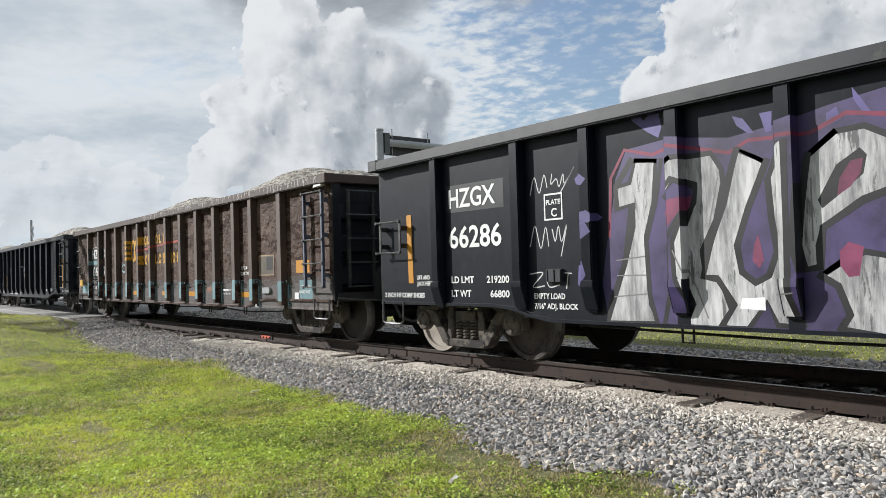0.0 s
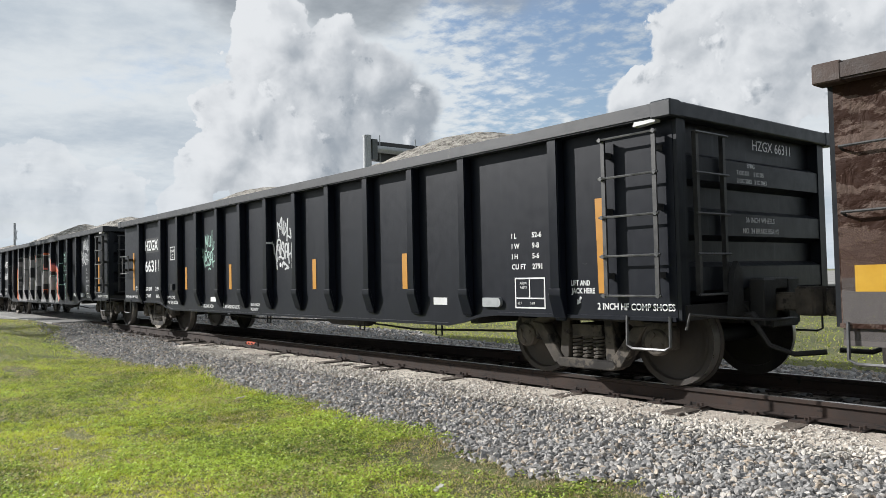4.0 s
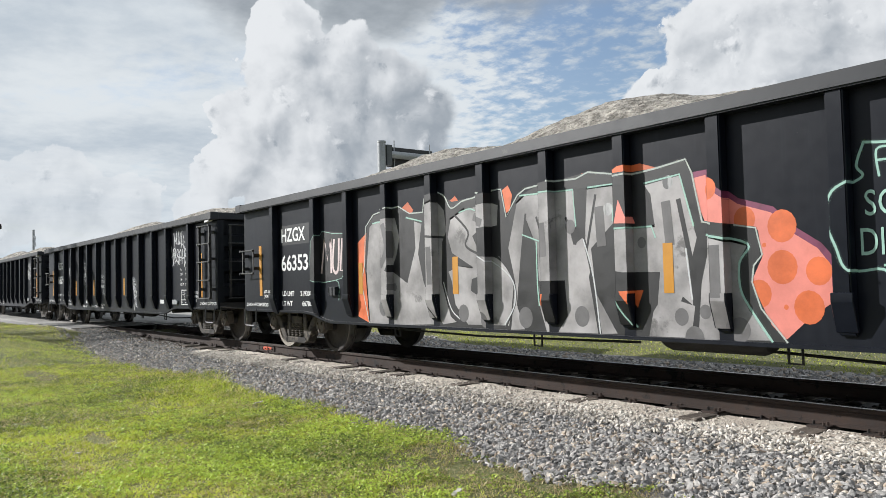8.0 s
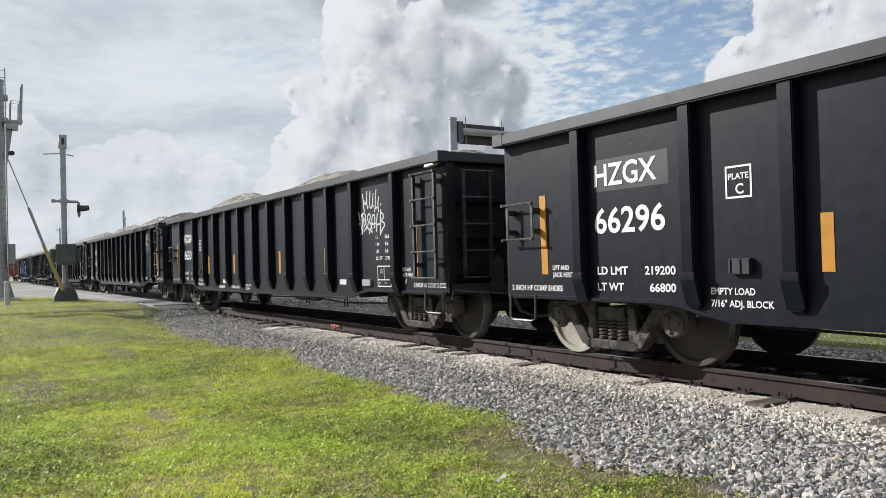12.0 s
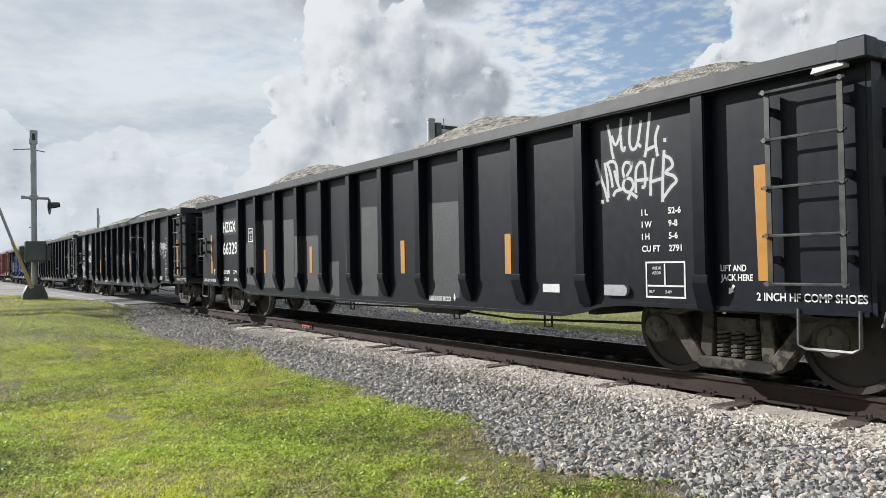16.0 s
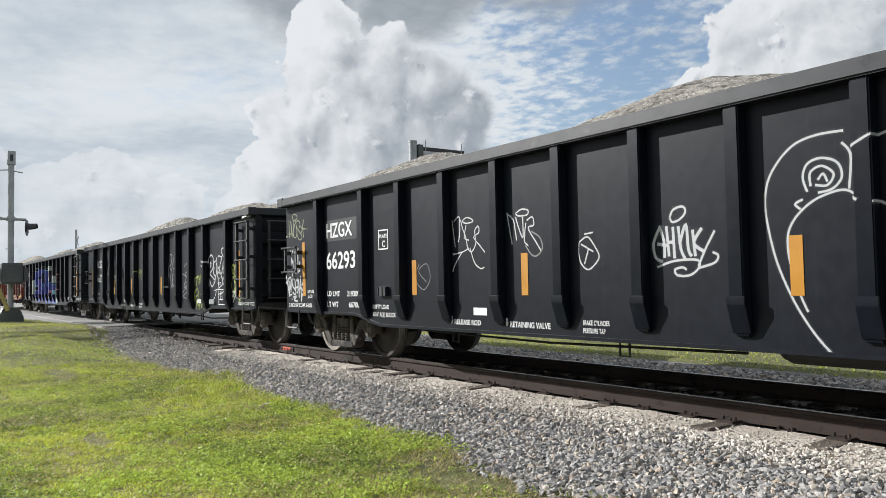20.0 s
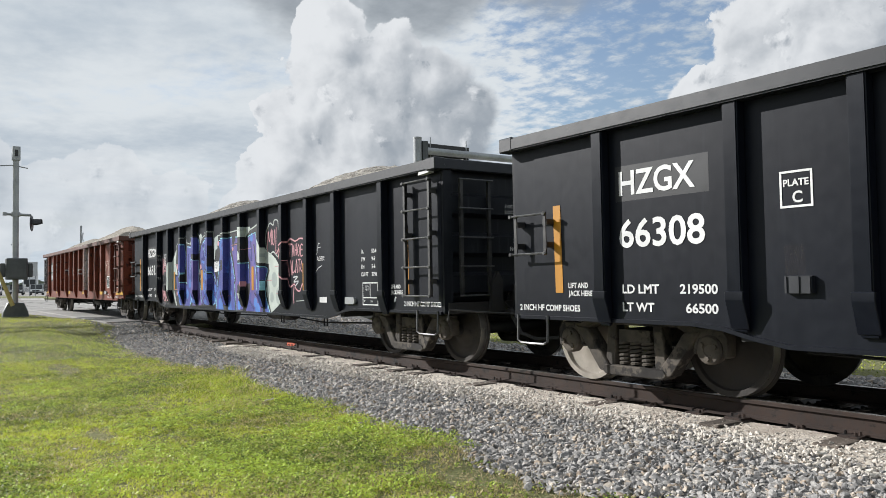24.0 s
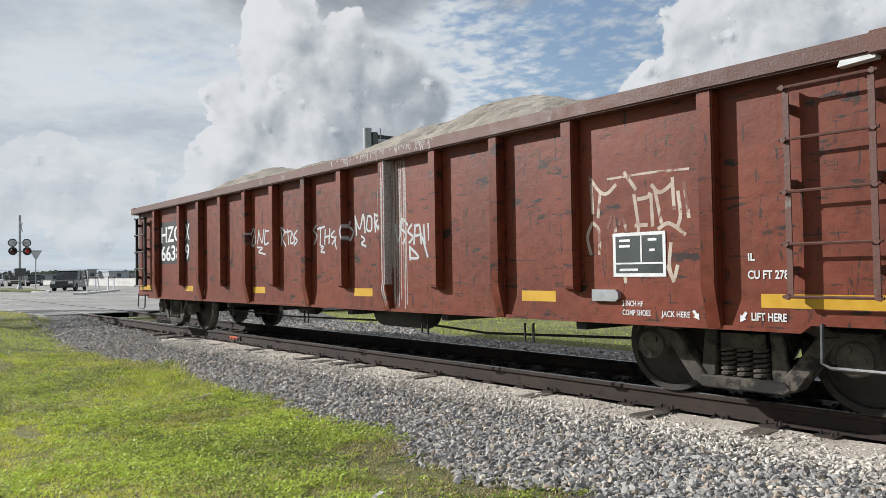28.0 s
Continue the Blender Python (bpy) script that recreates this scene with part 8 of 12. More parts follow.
def graffiti_five(car):
    p = Sprayer()
    p.curve(GREYP, 0.035, (2.37, 1.4), (2.46, 1.41), (2.55, 1.39), (2.63, 1.31), (2.69, 1.16), (2.69, 1.01), (2.66, 0.88))
    p.curve(GREYP, 0.035, (2.24, 1.31), (2.19, 1.17), (2.19, 1.01))
    p.curve(GREYP, 0.035, (2.24, 0.9), (2.3, 0.76), (2.39, 0.69))
    p.curve(WHITE, 0.04, (2.28, 1.48), (2.29, 1.35), (2.32, 1.33), (2.37, 1.43), (2.39, 1.48), (2.41, 1.41), (2.43, 1.36), (2.5, 1.37))
    p.curve(WHITE, 0.04, (2.25, 1.33), (2.29, 1.28), (2.34, 1.17), (2.38, 1.06), (2.4, 0.91))
    p.curve(WHITE, 0.04, (2.42, 1.32), (2.36, 1.28), (2.35, 1.19), (2.39, 1.17), (2.41, 1.23), (2.41, 1.32), (2.38, 1.33))
    p.curve(WHITE, 0.04, (2.4, 0.91), (2.45, 0.94), (2.5, 1))
    p.curve(WHITE, 0.04, (2.49, 1.3), (2.45, 1.25), (2.41, 1.16), (2.42, 1.08), (2.44, 0.96))
    p.curve(WHITE, 0.04, (2.49, 1.3), (2.55, 1.27), (2.56, 1.22), (2.56, 1.09))
    p.curve(WHITE, 0.04, (2.5, 1.2), (2.45, 1.12), (2.41, 1.08))
    p.curve(WHITE, 0.04, (2.49, 1.16), (2.52, 1.1), (2.57, 1.07))
    p.curve(WHITE, 0.04, (2.54, 1), (2.48, 0.9), (2.45, 0.75), (2.42, 0.61))
    p.curve(WHITE, 0.04, (2.5, 0.99), (2.47, 0.81), (2.43, 0.68))
    p.curve(WHITE, 0.04, (2.53, 0.98), (2.6, 0.98), (2.63, 1.02), (2.61, 1.08), (2.65, 1.12))
    p.curve(WHITE, 0.04, (2.53, 1.01), (2.59, 1.08), (2.65, 1.12))
    p.curve(WHITE, 0.04, (2.57, 0.88), (2.5, 0.77), (2.43, 0.69))
    p.curve(WHITE, 0.04, (2.58, 0.96), (2.57, 0.88), (2.59, 0.75))
    p.curve(WHITE, 0.04, (2.54, 0.72), (2.63, 0.71), (2.66, 0.67))
    p.finish("white_tag", car, "white sprayed tag inside a soft grey ring")
    p = Sprayer()
    p.curve(PENCIL, 0.016, (-2.94, 2.05), (-2.84, 2.02), (-2.73, 2.03), (-2.65, 1.98))
    p.curve(PENCIL, 0.016, (-2.92, 1.93), (-2.78, 1.94), (-2.65, 1.91), (-2.74, 1.88), (-2.9, 1.88), (-2.69, 1.83), (-2.59, 1.88))
    p.curve(PENCIL, 0.016, (-2.94, 1.8), (-2.83, 1.82), (-2.72, 1.77), (-2.62, 1.81), (-2.65, 1.74))
    p.curve(PENCIL, 0.016, (-2.52, 1.95), (-2.44, 1.93), (-2.43, 1.87), (-2.51, 1.85), (-2.56, 1.9), (-2.52, 1.95))
    p.curve(PENCIL, 0.016, (-2.59, 1.97), (-2.56, 1.94))
    p.curve(PENCIL, 0.016, (-2.38, 1.95), (-2.42, 1.93))
    p.curve(PENCIL, 0.016, (-2.48, 1.99), (-2.48, 1.97))
    p.curve(PENCIL, 0.016, (-2.38, 1.84), (-2.42, 1.86))
    p.curve(PENCIL, 0.016, (-2.92, 1.66), (-2.79, 1.71), (-2.66, 1.68), (-2.84, 1.62), (-2.95, 1.58), (-2.76, 1.59), (-2.63, 1.63))
    p.curve(PENCIL, 0.016, (-2.72, 1.74), (-2.73, 1.63), (-2.4, 1.61), (-2.39, 1.72), (-2.72, 1.74))
    p.curve(PENCIL, 0.016, (-2.62, 1.73), (-2.61, 1.63))
    p.curve(PENCIL, 0.016, (-2.5, 1.72), (-2.5, 1.62))
    p.curve(PENCIL, 0.016, (-2.84, 1.66), (-2.7, 1.68))
    p.curve(PENCIL, 0.016, (-2.96, 1.52), (-2.87, 1.49), (-2.76, 1.51), (-2.71, 1.45), (-2.82, 1.42), (-2.93, 1.46))
    p.curve(PENCIL, 0.016, (-2.66, 1.55), (-2.58, 1.58), (-2.55, 1.52), (-2.63, 1.51), (-2.66, 1.55))
    p.curve(PENCIL, 0.016, (-2.5, 1.56), (-2.42, 1.57), (-2.43, 1.51), (-2.5, 1.52), (-2.5, 1.56))
    p.curve(PENCIL, 0.016, (-2.93, 1.35), (-2.8, 1.32), (-2.85, 1.38), (-2.69, 1.34))
    p.curve(PENCIL, 0.016, (-2.64, 1.42), (-2.53, 1.43), (-2.46, 1.38), (-2.56, 1.34), (-2.67, 1.3), (-2.52, 1.28))
    p.curve(PENCIL, 0.016, (-2.41, 1.42), (-2.39, 1.33))
    p.curve(PENCIL, 0.016, (-3, 1.42), (-2.91, 1.35), (-2.77, 1.3), (-2.7, 1.21), (-2.6, 1.21), (-2.52, 1.16), (-2.39, 1.17))
    p.curve(PENCIL, 0.016, (-2.42, 1.25), (-2.38, 1.17))
    p.finish("white_scrawl", car, "thin pale pencil scrawls crowded on one panel")
    p = Sprayer()
    p.curve(PENCIL, 0.017, (-0.81, 1.52), (-0.78, 1.6), (-0.71, 1.52), (-0.69, 1.61))
    p.curve(PENCIL, 0.017, (-0.64, 1.58), (-0.67, 1.52), (-0.6, 1.51), (-0.58, 1.56), (-0.64, 1.58))
    p.curve(PENCIL, 0.017, (-0.54, 1.6), (-0.52, 1.52), (-0.47, 1.58), (-0.44, 1.51), (-0.4, 1.59))
    p.curve(PENCIL, 0.017, (-0.38, 1.51), (-0.35, 1.59), (-0.31, 1.51))
    p.curve(PENCIL, 0.017, (-0.37, 1.54), (-0.32, 1.54))
    p.curve(PENCIL, 0.017, (-0.31, 1.59), (-0.27, 1.55), (-0.23, 1.6))
    p.curve(PENCIL, 0.017, (-0.28, 1.55), (-0.29, 1.5))
    p.curve(PENCIL, 0.017, (-0.81, 1.44), (-0.71, 1.45))
    p.curve(PENCIL, 0.017, (-0.76, 1.45), (-0.77, 1.37))
    p.curve(PENCIL, 0.017, (-0.69, 1.45), (-0.68, 1.38))
    p.curve(PENCIL, 0.017, (-0.69, 1.41), (-0.63, 1.42))
    p.curve(PENCIL, 0.017, (-0.62, 1.45), (-0.62, 1.38))
    p.curve(PENCIL, 0.017, (-0.58, 1.45), (-0.57, 1.38))
    p.curve(PENCIL, 0.017, (-0.49, 1.44), (-0.53, 1.42), (-0.49, 1.39), (-0.54, 1.37))
    p.curve(PENCIL, 0.017, (-0.45, 1.44), (-0.46, 1.37))
    p.curve(PENCIL, 0.017, (-0.37, 1.43), (-0.42, 1.42), (-0.36, 1.38), (-0.42, 1.36))
    p.curve(PENCIL, 0.017, (-0.82, 1.31), (-0.82, 1.23))
    p.curve(PENCIL, 0.017, (-0.82, 1.31), (-0.75, 1.29), (-0.81, 1.27), (-0.74, 1.23))
    p.curve(PENCIL, 0.017, (-0.71, 1.31), (-0.71, 1.24), (-0.65, 1.24))
    p.curve(PENCIL, 0.017, (-0.71, 1.27), (-0.66, 1.27))
    p.curve(PENCIL, 0.017, (-0.71, 1.31), (-0.66, 1.31))
    p.curve(PENCIL, 0.017, (-0.63, 1.23), (-0.59, 1.31), (-0.55, 1.23))
    p.curve(PENCIL, 0.017, (-0.62, 1.26), (-0.56, 1.26))
    p.curve(PENCIL, 0.017, (-0.52, 1.31), (-0.52, 1.24), (-0.47, 1.24))
    p.curve(PENCIL, 0.017, (-0.44, 1.31), (-0.45, 1.23), (-0.39, 1.24))
    p.curve(PENCIL, 0.017, (-0.36, 1.31), (-0.37, 1.24))
    p.curve(PENCIL, 0.017, (-0.34, 1.31), (-0.34, 1.24))
    p.curve(PENCIL, 0.017, (-0.34, 1.31), (-0.29, 1.31))
    p.curve(PENCIL, 0.017, (-0.34, 1.27), (-0.3, 1.28))
    p.curve(PENCIL, 0.017, (-0.26, 1.31), (-0.27, 1.24), (-0.22, 1.24))
    p.curve(PENCIL, 0.017, (-0.26, 1.31), (-0.21, 1.32))
    p.curve(PENCIL, 0.017, (-0.26, 1.28), (-0.22, 1.27))
    p.curve(PENCIL, 0.017, (-0.61, 1.17), (-0.63, 1.05), (-0.68, 1.02), (-0.67, 1.06), (-0.58, 1.04))
    p.curve(PENCIL, 0.017, (-0.72, 1.08), (-0.65, 1.08))
    p.curve(PENCIL, 0.017, (-0.47, 1.17), (-0.5, 1.04), (-0.55, 1.03), (-0.53, 1.06), (-0.46, 1.04))
    p.finish("chalk_words", car, "thin pale hand-printed words")
    p = Sprayer()
    scrawl(p, WHITE, 0.05, 5.33, 6.34, 1.64, 2.48)
    p.finish("white_tag", car, "white sprayed two-line tag")


def graffiti_seven(car):
    patches = (((-5.05, 1.62), (-4.30, 1.74), (-4.28, 0.74), (-5.05, 0.76)),
               ((-4.11, 2.06), (-3.35, 2.04), (-3.35, 0.71), (-4.13, 0.7)),
               ((-2.96, 2.01), (-2.43, 2), (-2.43, 0.73), (-2.96, 0.7)),
               ((-2.13, 1.67), (-1.33, 1.66), (-1.35, 0.69), (-2.13, 0.69)),
               ((-0.94, 1.18), (-0.57, 1.2), (-0.56, 0.61), (-0.93, 0.64)),
               ((0.26, 2.03), (0.8, 2.01), (0.76, 0.65), (0.23, 0.65)),
               ((2.19, 1.95), (2.93, 1.93), (2.89, 0.69), (2.15, 0.68)),
               ((-0.3, 1.47), (-0.21, 1.47), (-0.22, 1.04), (-0.31, 1.04)))
    for corners in patches:
        p = Sprayer()
        p.fill(PATCH, *corners)
        p.finish("overpaint", car, "dull grey overpainted patch with scraped speckle")
    p = Sprayer()
    scrawl(p, WHITE, 0.055, 5.35, 6.35, 1.68, 2.52)
    p.finish("white_tag", car, "white sprayed two-line tag")


def graffiti_eight(car):
    p = Sprayer()
    p.curve(WHITE, 0.032, (1.75, 0.56), (1.61, 0.72), (1.46, 0.96), (1.33, 1.27), (1.26, 1.59), (1.25, 1.78), (1.29, 1.94), (1.39, 2.08), (1.52, 2.18), (1.69, 2.22), (1.89, 2.22))
    p.curve(WHITE, 0.032, (1.88, 2.13), (1.94, 2.03), (1.92, 1.79))
    p.curve(WHITE, 0.032, (1.94, 2.03), (2.02, 2.09), (2.19, 2.16), (2.42, 2.19), (2.68, 2.17), (2.82, 2.12), (2.93, 2.07))
    p.curve(WHITE, 0.032, (1.57, 0.88), (1.51, 1.02), (1.44, 1.27), (1.43, 1.46), (1.48, 1.58), (1.58, 1.68), (1.71, 1.75), (1.89, 1.78), (2.02, 1.69))
    p.curve(WHITE, 0.032, (1.6, 1.8), (1.57, 1.91), (1.61, 2.01), (1.72, 2.04), (1.84, 1.99), (1.87, 1.88), (1.8, 1.8), (1.69, 1.78))
    p.curve(WHITE, 0.032, (1.63, 1.84), (1.63, 1.94), (1.72, 1.98), (1.81, 1.91), (1.76, 1.83), (1.67, 1.84))
    p.curve(WHITE, 0.032, (1.69, 1.88), (1.73, 1.92), (1.76, 1.86))
    p.curve(WHITE, 0.032, (1.56, 1.74), (1.5, 1.71), (1.54, 1.67))
    p.curve(WHITE, 0.032, (2.14, 1.67), (2.25, 1.59), (2.33, 1.42), (2.38, 1.19), (2.37, 0.96), (2.3, 0.71), (2.2, 0.55))
    p.curve(WHITE, 0.032, (2.98, 1.6), (2.95, 1.76), (2.96, 1.92), (3, 2.02), (3.09, 2.09), (3.22, 2.1), (3.34, 2.04), (3.41, 1.95), (3.44, 1.85), (3.42, 1.67), (3.35, 1.52), (3.28, 1.4), (3.2, 1.34))
    p.curve(WHITE, 0.032, (2.55, 2.01), (2.58, 1.9), (2.66, 1.79), (2.73, 1.67), (2.71, 1.6))
    p.curve(WHITE, 0.032, (2.5, 1.79), (2.63, 1.8), (2.74, 1.82), (2.85, 1.81))
    p.curve(WHITE, 0.032, (2.54, 1.45), (2.61, 1.38), (2.75, 1.34), (2.88, 1.37), (2.95, 1.42))
    p.curve(WHITE, 0.032, (2.56, 1.42), (2.68, 1.27), (2.81, 1.08), (2.89, 0.92), (2.93, 0.7), (2.93, 0.55))
    p.curve(WHITE, 0.032, (2.86, 1.02), (2.95, 1.13), (2.92, 1.29), (2.95, 1.39))
    p.curve(WHITE, 0.032, (3.09, 1.36), (3.02, 1.31), (3.02, 1.23), (3.08, 1.12))
    p.curve(WHITE, 0.032, (2.95, 1.21), (3.09, 1.14))
    p.curve(WHITE, 0.032, (3.2, 1.12), (3.26, 0.97), (3.32, 0.82), (3.31, 0.67), (3.26, 0.55))
    p.finish("bird_outline", car, "large white outlined bird-like drawing")
    p = Sprayer()
    p.curve(WHITE, 0.036, (4.38, 1.88), (4.48, 1.93), (4.66, 1.96), (4.83, 1.98), (4.79, 1.93), (4.61, 1.88), (4.43, 1.87), (4.38, 1.88))
    p.curve(WHITE, 0.036, (4.46, 1.81), (4.47, 1.68), (4.51, 1.56), (4.58, 1.54), (4.62, 1.6), (4.63, 1.73), (4.59, 1.82), (4.52, 1.82), (4.46, 1.79))
    p.curve(WHITE, 0.036, (4.47, 1.81), (4.65, 1.72), (4.76, 1.7))
    p.curve(WHITE, 0.036, (4.46, 1.72), (4.35, 1.6), (4.39, 1.53), (4.53, 1.5))
    p.curve(WHITE, 0.036, (4.67, 1.92), (4.68, 1.66), (4.7, 1.44), (4.74, 1.29), (4.75, 1.23))
    p.curve(WHITE, 0.036, (4.87, 1.95), (4.9, 1.72), (4.87, 1.52), (4.83, 1.37), (4.75, 1.26))
    p.curve(WHITE, 0.036, (4.76, 1.27), (4.91, 1.47), (5.06, 1.6))
    p.curve(WHITE, 0.036, (4.46, 1.48), (4.39, 1.42), (4.34, 1.31), (4.38, 1.2), (4.47, 1.13), (4.58, 1.15), (4.63, 1.23), (4.61, 1.34), (4.55, 1.41), (4.46, 1.44), (4.42, 1.35), (4.45, 1.26), (4.52, 1.24), (4.54, 1.28))
    p.curve(WHITE, 0.036, (4.56, 1.21), (4.74, 1.2))
    p.curve(WHITE, 0.036, (4.6, 1.54), (4.66, 1.32), (4.67, 1.06))
    p.curve(WHITE, 0.036, (4.82, 1.31), (4.9, 1.18))
    p.curve(WHITE, 0.036, (5.12, 1.48), (5.01, 1.42), (4.95, 1.3), (4.94, 1.18), (5, 1.08), (5.1, 1.05))
    p.curve(WHITE, 0.036, (5.11, 1.18), (5.02, 1.16), (4.97, 1.22))
    p.finish("figure_outline", car, "white outlined cartoon figure under a flat hat")
    p = Sprayer()
    p.curve(WHITE, 0.045, (5.31, 1.66), (5.34, 1.77), (5.42, 1.85), (5.47, 1.8), (5.4, 1.7))
    p.curve(WHITE, 0.045, (5.47, 1.88), (5.54, 1.81), (5.5, 1.68))
    p.curve(WHITE, 0.045, (5.58, 1.83), (5.56, 1.66))
    p.curve(WHITE, 0.045, (5.57, 1.76), (5.65, 1.84), (5.63, 1.66))
    p.curve(WHITE, 0.045, (5.68, 1.8), (5.7, 1.66), (5.76, 1.85), (5.77, 1.65))
    p.curve(WHITE, 0.045, (5.7, 1.73), (5.79, 1.73))
    p.curve(WHITE, 0.045, (5.81, 1.84), (5.79, 1.65))
    p.curve(WHITE, 0.045, (5.87, 1.85), (5.86, 1.65))
    p.curve(WHITE, 0.045, (5.8, 1.74), (5.87, 1.76))
    p.curve(WHITE, 0.045, (5.92, 1.82), (5.9, 1.7), (5.97, 1.68), (5.99, 1.79), (5.92, 1.82))
    p.curve(WHITE, 0.045, (6.07, 1.86), (6.02, 1.79), (6.02, 1.68), (6.12, 1.7))
    p.curve(WHITE, 0.045, (6.03, 1.77), (6.09, 1.78))
    p.curve(WHITE, 0.035, (5.36, 1.62), (5.44, 1.64), (5.38, 1.52), (5.57, 1.54), (5.71, 1.6), (5.79, 1.59), (5.67, 1.44), (5.77, 1.42), (5.95, 1.51), (6.11, 1.61), (6.29, 1.47), (6.51, 1.35))
    p.curve(WHITE, 0.035, (6, 1.98), (6.28, 1.94), (6.12, 1.86), (6.25, 1.82), (6.21, 1.77))
    p.curve(WHITE, 0.035, (6.18, 1.7), (6.27, 1.75), (6.36, 1.69), (6.36, 1.62), (6.27, 1.58), (6.16, 1.63), (6.19, 1.7))
    p.finish("white_tag", car, "white sprayed word above a sweeping underline")
    p = Sprayer()
    p.curve(WHITE, 0.026, (-3.03, 1.94), (-3, 1.76), (-2.97, 1.6))
    p.curve(WHITE, 0.026, (-2.99, 1.92), (-2.88, 1.97), (-2.87, 1.79), (-2.9, 1.66))
    p.curve(WHITE, 0.026, (-2.85, 1.93), (-2.81, 1.82), (-2.75, 1.71), (-2.71, 1.57), (-2.63, 1.53), (-2.55, 1.63), (-2.57, 1.77), (-2.5, 1.83), (-2.49, 1.75), (-2.59, 1.7), (-2.47, 1.59), (-2.38, 1.51))
    p.curve(WHITE, 0.026, (-2.82, 1.91), (-2.73, 1.95), (-2.62, 1.92), (-2.61, 1.89), (-2.74, 1.88), (-2.82, 1.91))
    p.curve(WHITE, 0.026, (-2.74, 1.85), (-2.78, 1.71), (-2.69, 1.67))
    p.curve(WHITE, 0.026, (-3.02, 1.51), (-2.83, 1.53), (-2.69, 1.57))
    p.curve(WHITE, 0.026, (-2.83, 1.53), (-2.99, 1.37), (-3.03, 1.29))
    p.curve(WHITE, 0.026, (-2.67, 1.57), (-2.58, 1.39), (-2.47, 1.32), (-2.4, 1.33))
    p.finish("white_tag", car, "thin white scrawled tag with a halo")
    p = Sprayer()
    p.curve(WHITE, 0.028, (-1.96, 1.94), (-1.92, 1.76), (-1.88, 1.58))
    p.curve(WHITE, 0.028, (-1.94, 1.92), (-1.85, 1.85), (-1.82, 1.72), (-1.8, 1.62))
    p.curve(WHITE, 0.028, (-1.81, 1.88), (-1.74, 1.71), (-1.69, 1.65), (-1.69, 1.87))
    p.curve(WHITE, 0.028, (-1.64, 1.8), (-1.67, 1.61), (-1.61, 1.55))
    p.curve(WHITE, 0.028, (-1.62, 1.83), (-1.53, 1.86), (-1.51, 1.77), (-1.6, 1.74), (-1.47, 1.57), (-1.4, 1.48))
    p.curve(WHITE, 0.028, (-1.81, 1.92), (-1.71, 1.96), (-1.6, 1.94), (-1.62, 1.89), (-1.76, 1.89), (-1.81, 1.92))
    p.curve(GREYP, 0.03, (-1.55, 1.7), (-1.42, 1.63), (-1.38, 1.51), (-1.47, 1.43), (-1.56, 1.45), (-1.65, 1.55))
    p.finish("white_tag", car, "thin white scrawled tag with a grey loop")
    p = Sprayer()
    p.curve(WHITE, 0.026, (-0.83, 1.54), (-0.71, 1.59), (-0.6, 1.47), (-0.56, 1.38), (-0.63, 1.3), (-0.72, 1.26), (-0.81, 1.33), (-0.84, 1.45), (-0.83, 1.54))
    p.curve(WHITE, 0.026, (-0.8, 1.52), (-0.64, 1.44))
    p.curve(WHITE, 0.026, (-0.7, 1.47), (-0.76, 1.32))
    p.curve(WHITE, 0.026, (-0.75, 1.62), (-0.64, 1.63))
    p.finish("round_tag", car, "white ring with a crossed letter inside")
    p = Sprayer()
    p.curve(WHITE, 0.05, (0.2, 1.63), (0.12, 1.48), (0.14, 1.35), (0.21, 1.31))
    p.curve(WHITE, 0.05, (0.2, 1.61), (0.24, 1.48), (0.24, 1.35))
    p.curve(WHITE, 0.05, (0.17, 1.47), (0.28, 1.45))
    p.curve(WHITE, 0.05, (0.27, 1.62), (0.29, 1.36))
    p.curve(WHITE, 0.05, (0.34, 1.61), (0.35, 1.34))
    p.curve(WHITE, 0.05, (0.29, 1.48), (0.34, 1.48))
    p.curve(WHITE, 0.05, (0.4, 1.61), (0.42, 1.42), (0.46, 1.33))
    p.curve(WHITE, 0.05, (0.41, 1.46), (0.48, 1.63), (0.5, 1.41), (0.53, 1.35))
    p.curve(WHITE, 0.05, (0.55, 1.57), (0.57, 1.35))
    p.curve(WHITE, 0.05, (0.64, 1.58), (0.56, 1.46), (0.66, 1.38))
    p.curve(WHITE, 0.036, (0.77, 1.55), (0.68, 1.41), (0.6, 1.26))
    p.curve(WHITE, 0.036, (0.16, 1.26), (0.35, 1.31), (0.59, 1.31), (0.6, 1.24), (0.51, 1.18), (0.38, 1.18), (0.35, 1.23), (0.43, 1.25), (0.47, 1.23))
    p.curve(WHITE, 0.036, (0.6, 1.24), (0.76, 1.28), (0.8, 1.34), (0.75, 1.37))
    p.curve(WHITE, 0.036, (0.31, 1.7), (0.35, 1.77), (0.45, 1.79), (0.48, 1.74), (0.42, 1.68), (0.34, 1.66), (0.31, 1.7))
    p.finish("white_tag", car, "bold white word with a halo and sweeping tail")
    p = Sprayer()
    p.curve(OLIVE, 0.032, (-7.98, 2.32), (-7.97, 2.16), (-7.96, 2.02))
    p.curve(OLIVE, 0.032, (-7.91, 2.31), (-7.88, 2.16), (-7.85, 2.03))
    p.curve(OLIVE, 0.032, (-7.98, 2.08), (-7.88, 2.08))
    p.curve(OLIVE, 0.032, (-7.9, 2.3), (-7.81, 2.02), (-7.79, 2.29))
    p.curve(OLIVE, 0.032, (-7.79, 2.28), (-7.72, 2.3), (-7.67, 2.21), (-7.65, 2.07), (-7.7, 2), (-7.78, 2.03), (-7.8, 2.12), (-7.74, 2.22), (-7.67, 2.28), (-7.58, 2.29), (-7.52, 2.23), (-7.54, 2.17))
